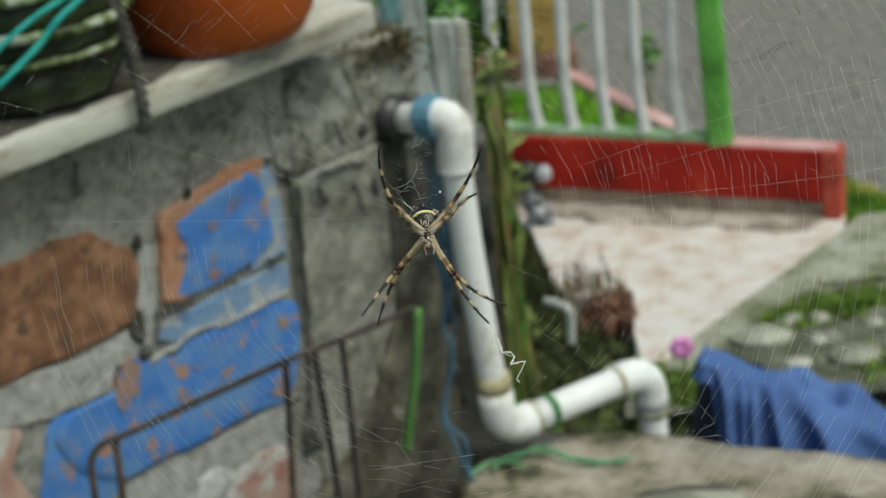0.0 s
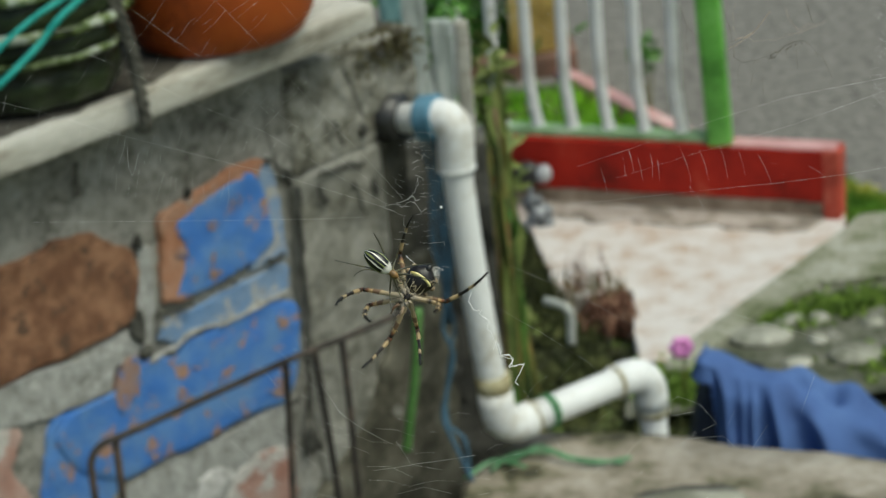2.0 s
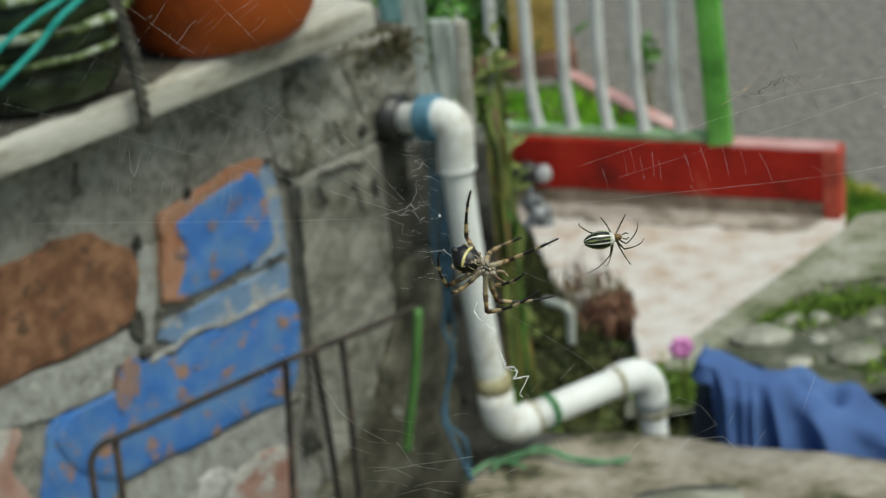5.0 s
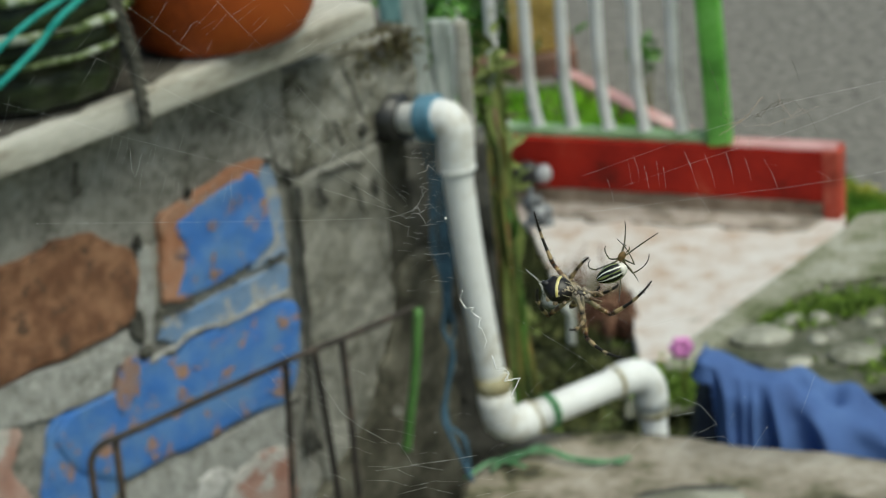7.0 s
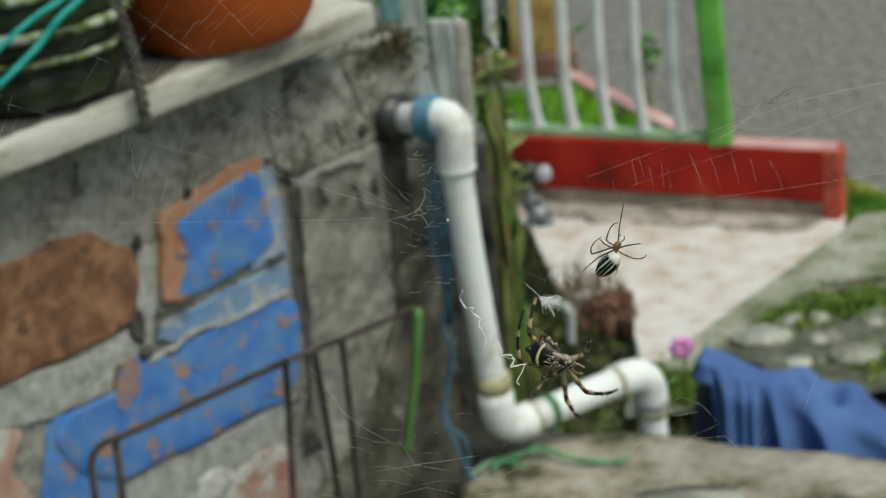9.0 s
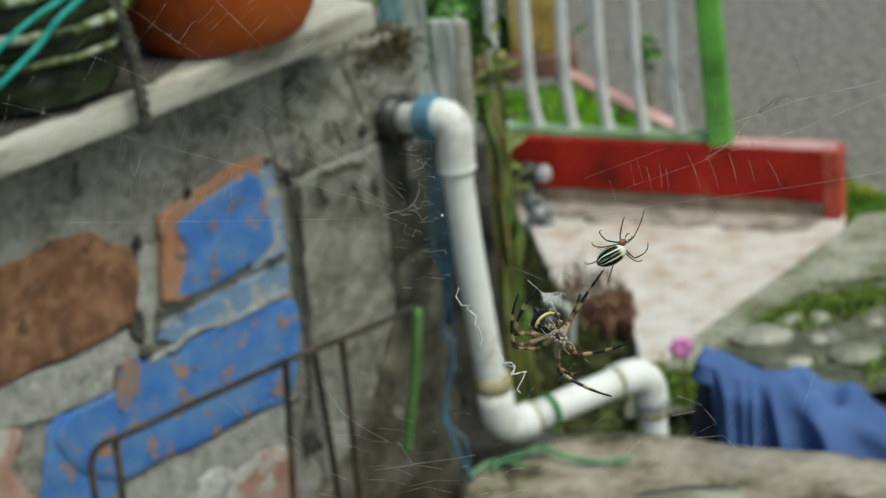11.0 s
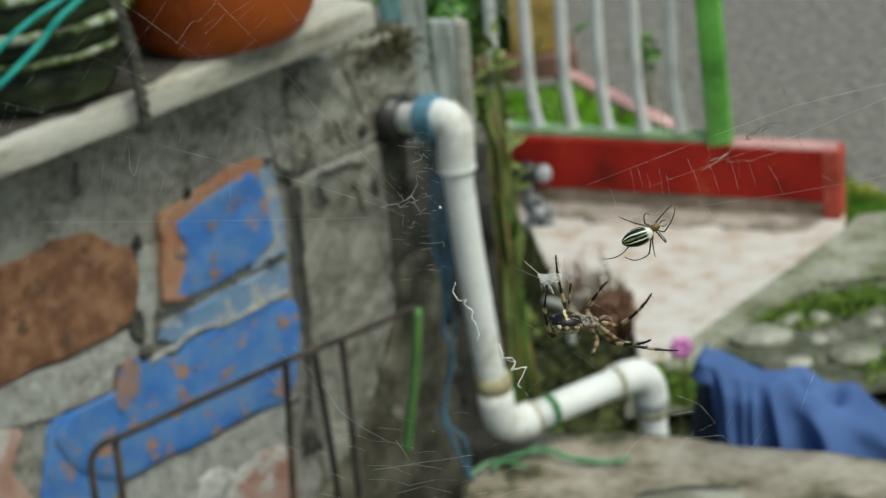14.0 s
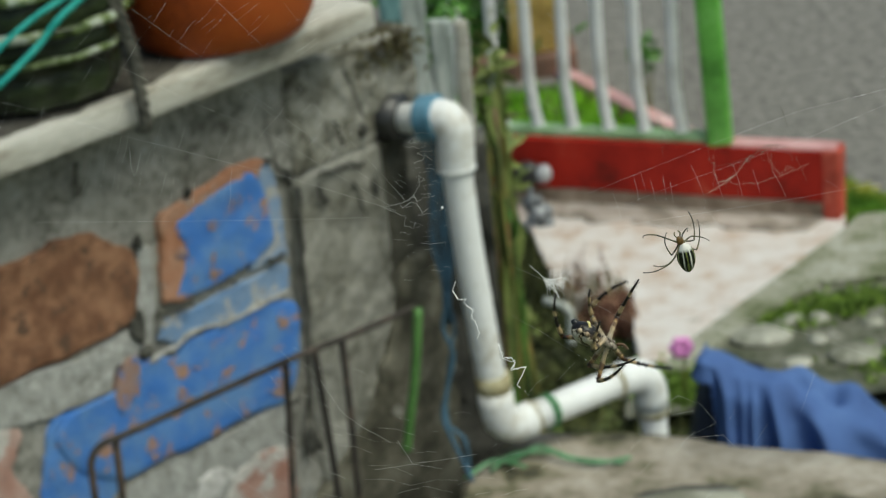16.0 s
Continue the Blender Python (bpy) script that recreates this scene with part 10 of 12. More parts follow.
    walk(small["r4"][0], [(0, pose(0.00030, 0.00060, 0.00018, -93.8, 43.0, 60.0)), (0.1, pose(0.00030, 0.00060, 0.00018, -93.8, 43.0, 60.0)), (0.2, pose(0.00030, 0.00060, 0.00018, -93.8, 43.0, 60.0)), (0.3, pose(0.00030, 0.00060, 0.00018, -93.8, 43.0, 60.0)), (0.4, pose(0.00030, 0.00060, 0.00018, -93.8, 43.0, 60.0)), (0.5, pose(0.00030, 0.00060, 0.00018, -93.8, 43.0, 60.0)), (0.6, pose(0.00030, 0.00060, 0.00018, -93.8, 43.0, 60.0)), (0.7, pose(0.00030, 0.00060, 0.00018, -93.8, 43.0, 60.0)), (0.8, pose(0.00030, 0.00060, 0.00018, -61.8, 15.9, 52.6)), (0.9, pose(0.00030, 0.00060, 0.00018, -93.8, 43.0, 60.0)), (1, pose(0.00030, 0.00060, 0.00018, -93.8, 43.0, 60.0)), (1.1, pose(0.00030, 0.00060, 0.00018, -93.8, 43.0, 60.0)), (1.2, pose(0.00030, 0.00060, 0.00018, -93.8, 43.0, 60.0)), (1.3, pose(0.00030, 0.00060, 0.00018, -93.8, 43.0, 60.0)), (1.4, pose(0.00030, 0.00060, 0.00018, -93.8, 43.0, 60.0)), (1.5, pose(0.00030, 0.00060, 0.00018, -60.8, 81.5, 92.9)), (2, pose(0.00030, 0.00060, 0.00018, -93.8, 43.0, 60.0)), (2.167, pose(0.00030, 0.00060, 0.00018, -57.8, 46.1, 40.2)), (2.333, pose(0.00030, 0.00060, 0.00018, -19.7, 57.0, 25.1)), (2.5, pose(0.00030, 0.00060, 0.00018, 32.5, 71.4, 27.5)), (2.667, pose(0.00030, 0.00060, 0.00018, -28.9, 57.1, 14.9)), (2.833, pose(0.00030, 0.00060, 0.00018, -69.5, 43.8, 26.9)), (3, pose(0.00030, 0.00060, 0.00018, -106.9, 38.2, 45.8)), (3.5, pose(0.00030, 0.00060, 0.00018, -93.8, 43.0, 60.0)), (4, pose(0.00030, 0.00060, 0.00018, -120.1, 55.4, 20.4)), (4.2, pose(0.00030, 0.00060, 0.00018, -93.8, 43.0, 60.0)), (5.25, pose(0.00030, 0.00060, 0.00018, -68.9, 14.5, 67.9)), (6.3, pose(0.00030, 0.00060, 0.00018, -48.0, -14.4, 63.3)), (6.4, pose(0.00030, 0.00060, 0.00018, -81.3, 0.8, 60.6)), (6.5, pose(0.00030, 0.00060, 0.00018, -116.1, 11.9, 49.8)), (7, pose(0.00030, 0.00060, 0.00018, -59.0, 4.2, 53.6)), (7.5, pose(0.00030, 0.00060, 0.00018, -53.5, 7.1, 52.0)), (8, pose(0.00030, 0.00060, 0.00018, -70.7, 61.4, 58.6)), (8.5, pose(0.00030, 0.00060, 0.00018, -93.8, 43.0, 60.0)), (9, pose(0.00030, 0.00060, 0.00018, -93.8, 43.0, 60.0)), (9.2, pose(0.00030, 0.00060, 0.00018, -93.8, 43.0, 60.0)), (11.3, pose(0.00030, 0.00060, 0.00018, -71.4, -0.0, 82.2)), (11.5, pose(0.00030, 0.00060, 0.00018, -80.2, 0.0, 70.6)), (12, pose(0.00030, 0.00060, 0.00018, -61.1, -8.4, 83.4)), (12.5, pose(0.00030, 0.00060, 0.00018, -68.2, -15.3, 76.6)), (13, pose(0.00030, 0.00060, 0.00018, -61.7, -23.3, 104.7)), (13.5, pose(0.00030, 0.00060, 0.00018, -54.3, -13.7, 103.4)), (14, pose(0.00030, 0.00060, 0.00018, 0.0, -0.0, 100.0)), (14.5, pose(0.00030, 0.00060, 0.00018, -37.4, -0.0, 102.2)), (15, pose(0.00030, 0.00060, 0.00018, -49.7, -30.8, 83.8)), (15.5, pose(0.00030, 0.00060, 0.00018, -1.4, -23.9, 93.5)), (16, pose(0.00030, 0.00060, 0.00018, -15.3, 16.3, 48.5))])
    walk(small["r4"][1], [(0, pose(0.00560, 0.00000, 0.00000, 0.0, -0.0, -85.7)), (0.1, pose(0.00560, 0.00000, 0.00000, 0.0, -0.0, -85.7)), (0.2, pose(0.00560, 0.00000, 0.00000, -0.0, -0.0, -85.7)), (0.3, pose(0.00560, 0.00000, 0.00000, -0.0, 0.0, -85.7)), (0.4, pose(0.00560, 0.00000, 0.00000, -0.0, 0.0, -85.7)), (0.5, pose(0.00560, 0.00000, 0.00000, 0.0, 0.0, -85.7)), (0.6, pose(0.00560, 0.00000, 0.00000, 0.0, -0.0, -85.7)), (0.7, pose(0.00560, 0.00000, 0.00000, 0.0, 0.0, -85.7)), (0.8, pose(0.00560, 0.00000, 0.00000, 0.0, 0.0, -114.7)), (0.9, pose(0.00560, 0.00000, 0.00000, -0.0, -0.0, -85.7)), (1, pose(0.00560, 0.00000, 0.00000, -0.0, -0.0, -85.7)), (1.1, pose(0.00560, 0.00000, 0.00000, -0.0, 0.0, -85.7)), (1.2, pose(0.00560, 0.00000, 0.00000, 0.0, 0.0, -85.7)), (1.3, pose(0.00560, 0.00000, 0.00000, -0.0, -0.0, -85.7)), (1.4, pose(0.00560, 0.00000, 0.00000, -0.0, -0.0, -85.7)), (1.5, pose(0.00560, 0.00000, 0.00000, 0.0, 0.0, -124.7)), (2, pose(0.00560, 0.00000, 0.00000, -0.0, -0.0, -85.7)), (2.25, pose(0.00560, 0.00000, 0.00000, -0.0, -0.0, -130.7)), (2.5, pose(0.00560, 0.00000, 0.00000, -0.0, 0.0, -175.6)), (2.75, pose(0.00560, 0.00000, 0.00000, -0.0, -0.0, -139.4)), (3, pose(0.00560, 0.00000, 0.00000, -0.0, -0.0, -103.1)), (3.5, pose(0.00560, 0.00000, 0.00000, 0.0, -0.0, -85.7)), (4, pose(0.00560, 0.00000, 0.00000, 0.0, -0.0, -115.4)), (4.2, pose(0.00560, 0.00000, 0.00000, -0.0, -0.0, -85.7)), (6.3, pose(0.00560, 0.00000, 0.00000, -0.0, 0.0, -108.3)), (6.5, pose(0.00560, 0.00000, 0.00000, -0.0, 0.0, -89.0)), (7, pose(0.00560, 0.00000, 0.00000, 0.0, -0.0, -97.5)), (7.5, pose(0.00560, 0.00000, 0.00000, 0.0, -0.0, -106.8)), (8, pose(0.00560, 0.00000, 0.00000, 0.0, 0.0, -132.6)), (8.5, pose(0.00560, 0.00000, 0.00000, 0.0, -0.0, -85.7)), (9, pose(0.00560, 0.00000, 0.00000, 0.0, -0.0, -85.7)), (9.2, pose(0.00560, 0.00000, 0.00000, 0.0, 0.0, -85.7)), (11.3, pose(0.00560, 0.00000, 0.00000, -0.0, 0.0, -71.7)), (11.5, pose(0.00560, 0.00000, 0.00000, -0.0, 0.0, -73.2)), (12, pose(0.00560, 0.00000, 0.00000, 0.0, 0.0, -56.6)), (12.5, pose(0.00560, 0.00000, 0.00000, 0.0, -0.0, -57.8)), (13, pose(0.00560, 0.00000, 0.00000, -0.0, 0.0, -76.2)), (13.5, pose(0.00560, 0.00000, 0.00000, 0.0, -0.0, -55.6)), (14, pose(0.00560, 0.00000, 0.00000, 0.0, 0.0, -7.0)), (14.5, pose(0.00560, 0.00000, 0.00000, 0.0, -0.0, -18.3)), (15, pose(0.00560, 0.00000, 0.00000, 0.0, 0.0, -29.6)), (15.5, pose(0.00560, 0.00000, 0.00000, 0.0, 0.0, -19.5)), (16, pose(0.00560, 0.00000, 0.00000, 0.0, -0.0, -66.2))])
    walk(small["l1"][0], [(0, pose(-0.00032, -0.00059, 0.00018, -99.4, 43.0, -122.0)), (0.1, pose(-0.00032, -0.00059, 0.00018, -99.4, 43.0, -122.0)), (0.2, pose(-0.00032, -0.00059, 0.00018, -99.4, 43.0, -122.0)), (0.3, pose(-0.00032, -0.00059, 0.00018, -99.4, 43.0, -122.0)), (0.4, pose(-0.00032, -0.00059, 0.00018, -99.4, 43.0, -122.0)), (0.5, pose(-0.00032, -0.00059, 0.00018, -99.4, 43.0, -122.0)), (0.6, pose(-0.00032, -0.00059, 0.00018, -99.4, 43.0, -122.0)), (0.7, pose(-0.00032, -0.00059, 0.00018, -99.4, 43.0, -122.0)), (0.8, pose(-0.00032, -0.00059, 0.00018, -99.4, 43.0, -122.0)), (0.9, pose(-0.00032, -0.00059, 0.00018, -99.4, 43.0, -122.0)), (1, pose(-0.00032, -0.00059, 0.00018, -99.4, 43.0, -122.0)), (1.1, pose(-0.00032, -0.00059, 0.00018, -99.4, 43.0, -122.0)), (1.2, pose(-0.00032, -0.00059, 0.00018, -177.6, 77.4, 171.7)), (1.3, pose(-0.00032, -0.00059, 0.00018, -99.4, 43.0, -122.0)), (1.4, pose(-0.00032, -0.00059, 0.00018, -99.4, 43.0, -122.0)), (1.5, pose(-0.00032, -0.00059, 0.00018, -99.4, 43.0, -122.0)), (2, pose(-0.00032, -0.00059, 0.00018, -99.4, 43.0, -122.0)), (2.5, pose(-0.00032, -0.00059, 0.00018, -99.4, 43.0, -122.0)), (3, pose(-0.00032, -0.00059, 0.00018, -88.2, 42.0, -127.5)), (3.5, pose(-0.00032, -0.00059, 0.00018, -161.5, 63.8, 156.0)), (4, pose(-0.00032, -0.00059, 0.00018, -99.4, 43.0, -122.0)), (4.2, pose(-0.00032, -0.00059, 0.00018, -124.4, 53.7, -127.2)), (6.3, pose(-0.00032, -0.00059, 0.00018, 175.2, 36.3, 151.6)), (6.5, pose(-0.00032, -0.00059, 0.00018, -136.4, 20.2, -167.7)), (7, pose(-0.00032, -0.00059, 0.00018, -99.4, 43.0, -122.0)), (7.5, pose(-0.00032, -0.00059, 0.00018, 128.4, 70.6, 135.0)), (8, pose(-0.00032, -0.00059, 0.00018, -99.4, 43.0, -122.0)), (8.5, pose(-0.00032, -0.00059, 0.00018, -29.5, 73.7, -12.2)), (9, pose(-0.00032, -0.00059, 0.00018, -83.6, 61.9, -67.5)), (9.2, pose(-0.00032, -0.00059, 0.00018, -34.4, 86.7, -9.0)), (11.3, pose(-0.00032, -0.00059, 0.00018, -145.7, 53.4, -120.4)), (11.5, pose(-0.00032, -0.00059, 0.00018, 143.3, 53.0, 165.6)), (12, pose(-0.00032, -0.00059, 0.00018, 134.6, 44.6, 158.9)), (12.5, pose(-0.00032, -0.00059, 0.00018, 128.1, 21.5, 150.1)), (13, pose(-0.00032, -0.00059, 0.00018, 134.7, 43.8, 177.2)), (13.5, pose(-0.00032, -0.00059, 0.00018, -141.6, 76.5, -105.0)), (14, pose(-0.00032, -0.00059, 0.00018, -157.3, 61.9, -131.1)), (14.5, pose(-0.00032, -0.00059, 0.00018, -169.2, 61.9, -131.1)), (15, pose(-0.00032, -0.00059, 0.00018, 129.6, 57.6, 163.2)), (15.5, pose(-0.00032, -0.00059, 0.00018, 140.0, 62.9, 175.4)), (16, pose(-0.00032, -0.00059, 0.00018, 148.7, 33.1, 130.9))])
    walk(small["l1"][1], [(0, pose(0.00560, 0.00000, 0.00000, -0.0, 0.0, -79.5)), (0.1, pose(0.00560, 0.00000, 0.00000, -0.0, 0.0, -79.5)), (0.2, pose(0.00560, 0.00000, 0.00000, -0.0, -0.0, -79.5)), (0.3, pose(0.00560, 0.00000, 0.00000, -0.0, -0.0, -79.5)), (0.4, pose(0.00560, 0.00000, 0.00000, 0.0, -0.0, -79.5)), (0.5, pose(0.00560, 0.00000, 0.00000, -0.0, -0.0, -79.5)), (0.6, pose(0.00560, 0.00000, 0.00000, -0.0, 0.0, -79.5)), (0.7, pose(0.00560, 0.00000, 0.00000, 0.0, -0.0, -79.5)), (0.8, pose(0.00560, 0.00000, 0.00000, -0.0, 0.0, -79.5)), (0.9, pose(0.00560, 0.00000, 0.00000, 0.0, -0.0, -79.5)), (1, pose(0.00560, 0.00000, 0.00000, -0.0, 0.0, -79.5)), (1.1, pose(0.00560, 0.00000, 0.00000, 0.0, -0.0, -79.5)), (1.2, pose(0.00560, 0.00000, 0.00000, 0.0, -0.0, -78.0)), (1.3, pose(0.00560, 0.00000, 0.00000, -0.0, -0.0, -79.5)), (1.4, pose(0.00560, 0.00000, 0.00000, -0.0, -0.0, -79.5)), (1.5, pose(0.00560, 0.00000, 0.00000, 0.0, 0.0, -79.5)), (2, pose(0.00560, 0.00000, 0.00000, 0.0, -0.0, -79.5)), (2.5, pose(0.00560, 0.00000, 0.00000, -0.0, 0.0, -79.5)), (3, pose(0.00560, 0.00000, 0.00000, 0.0, -0.0, -83.3)), (3.5, pose(0.00560, 0.00000, 0.00000, -0.0, -0.0, -115.8)), (4, pose(0.00560, 0.00000, 0.00000, -0.0, -0.0, -79.5)), (4.2, pose(0.00560, 0.00000, 0.00000, -0.0, 0.0, -100.2)), (6.3, pose(0.00560, 0.00000, 0.00000, 0.0, -0.0, -129.4)), (6.5, pose(0.00560, 0.00000, 0.00000, 0.0, -0.0, -123.1)), (7, pose(0.00560, 0.00000, 0.00000, 0.0, 0.0, -79.5)), (7.25, pose(0.00560, 0.00000, 0.00000, -0.0, 0.0, -114.6)), (7.5, pose(0.00560, 0.00000, 0.00000, -0.0, -0.0, -149.7)), (7.75, pose(0.00560, 0.00000, 0.00000, -0.0, -0.0, -114.6)), (8, pose(0.00560, 0.00000, 0.00000, 0.0, -0.0, -79.5)), (8.5, pose(0.00560, 0.00000, 0.00000, -0.0, -0.0, -110.5)), (9, pose(0.00560, 0.00000, 0.00000, -0.0, -0.0, -53.9)), (9.2, pose(0.00560, 0.00000, 0.00000, -0.0, 0.0, -115.1)), (11.3, pose(0.00560, 0.00000, 0.00000, 0.0, -0.0, -75.2)), (11.5, pose(0.00560, 0.00000, 0.00000, 0.0, 0.0, -114.2)), (12, pose(0.00560, 0.00000, 0.00000, -0.0, -0.0, -117.3)), (12.5, pose(0.00560, 0.00000, 0.00000, 0.0, -0.0, -137.4)), (13, pose(0.00560, 0.00000, 0.00000, 0.0, 0.0, -105.0)), (13.5, pose(0.00560, 0.00000, 0.00000, -0.0, -0.0, -114.2)), (14, pose(0.00560, 0.00000, 0.00000, -0.0, -0.0, -117.6)), (14.5, pose(0.00560, 0.00000, 0.00000, 0.0, -0.0, -113.1)), (15, pose(0.00560, 0.00000, 0.00000, -0.0, -0.0, -86.0)), (15.5, pose(0.00560, 0.00000, 0.00000, 0.0, 0.0, -85.7)), (16, pose(0.00560, 0.00000, 0.00000, -0.0, 0.0, -111.4))])
    walk(small["l2"][0], [(0, pose(-0.00051, -0.00037, 0.00018, -102.4, 43.0, -148.0)), (0.1, pose(-0.00051, -0.00037, 0.00018, -102.4, 43.0, -148.0)), (0.2, pose(-0.00051, -0.00037, 0.00018, -102.4, 43.0, -148.0)), (0.3, pose(-0.00051, -0.00037, 0.00018, -102.4, 43.0, -148.0)), (0.4, pose(-0.00051, -0.00037, 0.00018, -102.4, 43.0, -148.0)), (0.5, pose(-0.00051, -0.00037, 0.00018, -102.4, 43.0, -148.0)), (0.6, pose(-0.00051, -0.00037, 0.00018, 176.2, 56.9, 153.1)), (0.7, pose(-0.00051, -0.00037, 0.00018, -102.4, 43.0, -148.0)), (0.8, pose(-0.00051, -0.00037, 0.00018, -102.4, 43.0, -148.0)), (0.9, pose(-0.00051, -0.00037, 0.00018, -102.4, 43.0, -148.0)), (1, pose(-0.00051, -0.00037, 0.00018, -102.4, 43.0, -148.0)), (1.1, pose(-0.00051, -0.00037, 0.00018, -102.4, 43.0, -148.0)), (1.15, pose(-0.00051, -0.00037, 0.00018, -164.4, 51.3, 162.6)), (1.2, pose(-0.00051, -0.00037, 0.00018, 149.0, 28.2, 129.5)), (1.25, pose(-0.00051, -0.00037, 0.00018, -164.4, 51.3, 162.6)), (1.3, pose(-0.00051, -0.00037, 0.00018, -102.4, 43.0, -148.0)), (1.4, pose(-0.00051, -0.00037, 0.00018, -102.4, 43.0, -148.0)), (1.5, pose(-0.00051, -0.00037, 0.00018, -96.8, 53.8, -134.8)), (2, pose(-0.00051, -0.00037, 0.00018, -102.4, 43.0, -148.0)), (2.5, pose(-0.00051, -0.00037, 0.00018, -126.4, 41.2, 131.1)), (3, pose(-0.00051, -0.00037, 0.00018, -102.4, 43.0, -148.0)), (3.5, pose(-0.00051, -0.00037, 0.00018, -75.3, -1.1, 178.3)), (4, pose(-0.00051, -0.00037, 0.00018, -108.6, 61.0, 176.6)), (4.2, pose(-0.00051, -0.00037, 0.00018, -81.3, 39.8, -158.6)), (5.25, pose(-0.00051, -0.00037, 0.00018, -131.1, 62.3, 169.8)), (6.3, pose(-0.00051, -0.00037, 0.00018, 155.7, 54.3, 113.8)), (6.5, pose(-0.00051, -0.00037, 0.00018, -158.9, 52.8, 168.2)), (7, pose(-0.00051, -0.00037, 0.00018, -170.5, 35.5, 147.0)), (7.5, pose(-0.00051, -0.00037, 0.00018, -150.2, 21.4, 156.9)), (8, pose(-0.00051, -0.00037, 0.00018, -110.4, 29.7, 156.2)), (8.5, pose(-0.00051, -0.00037, 0.00018, -37.6, 58.2, -132.5)), (9, pose(-0.00051, -0.00037, 0.00018, -105.9, 70.2, -157.0)), (9.2, pose(-0.00051, -0.00037, 0.00018, -145.6, 52.0, 164.2)), (11.3, pose(-0.00051, -0.00037, 0.00018, -143.2, 39.4, 178.8)), (11.5, pose(-0.00051, -0.00037, 0.00018, -133.7, 27.7, 168.7)), (12, pose(-0.00051, -0.00037, 0.00018, 164.5, 19.4, 162.3)), (12.5, pose(-0.00051, -0.00037, 0.00018, 165.7, 35.7, -172.1)), (13, pose(-0.00051, -0.00037, 0.00018, 153.9, 30.5, 159.8)), (13.5, pose(-0.00051, -0.00037, 0.00018, 167.1, 55.1, -172.4)), (13.75, pose(-0.00051, -0.00037, 0.00018, -140.0, 52.7, -164.3)), (14, pose(-0.00051, -0.00037, 0.00018, -92.1, 47.5, -162.4)), (14.5, pose(-0.00051, -0.00037, 0.00018, -113.4, 44.0, -152.0)), (15, pose(-0.00051, -0.00037, 0.00018, -140.2, 33.7, 165.5)), (15.5, pose(-0.00051, -0.00037, 0.00018, -147.6, 40.5, 155.5)), (16, pose(-0.00051, -0.00037, 0.00018, 169.7, 66.8, 122.5))])
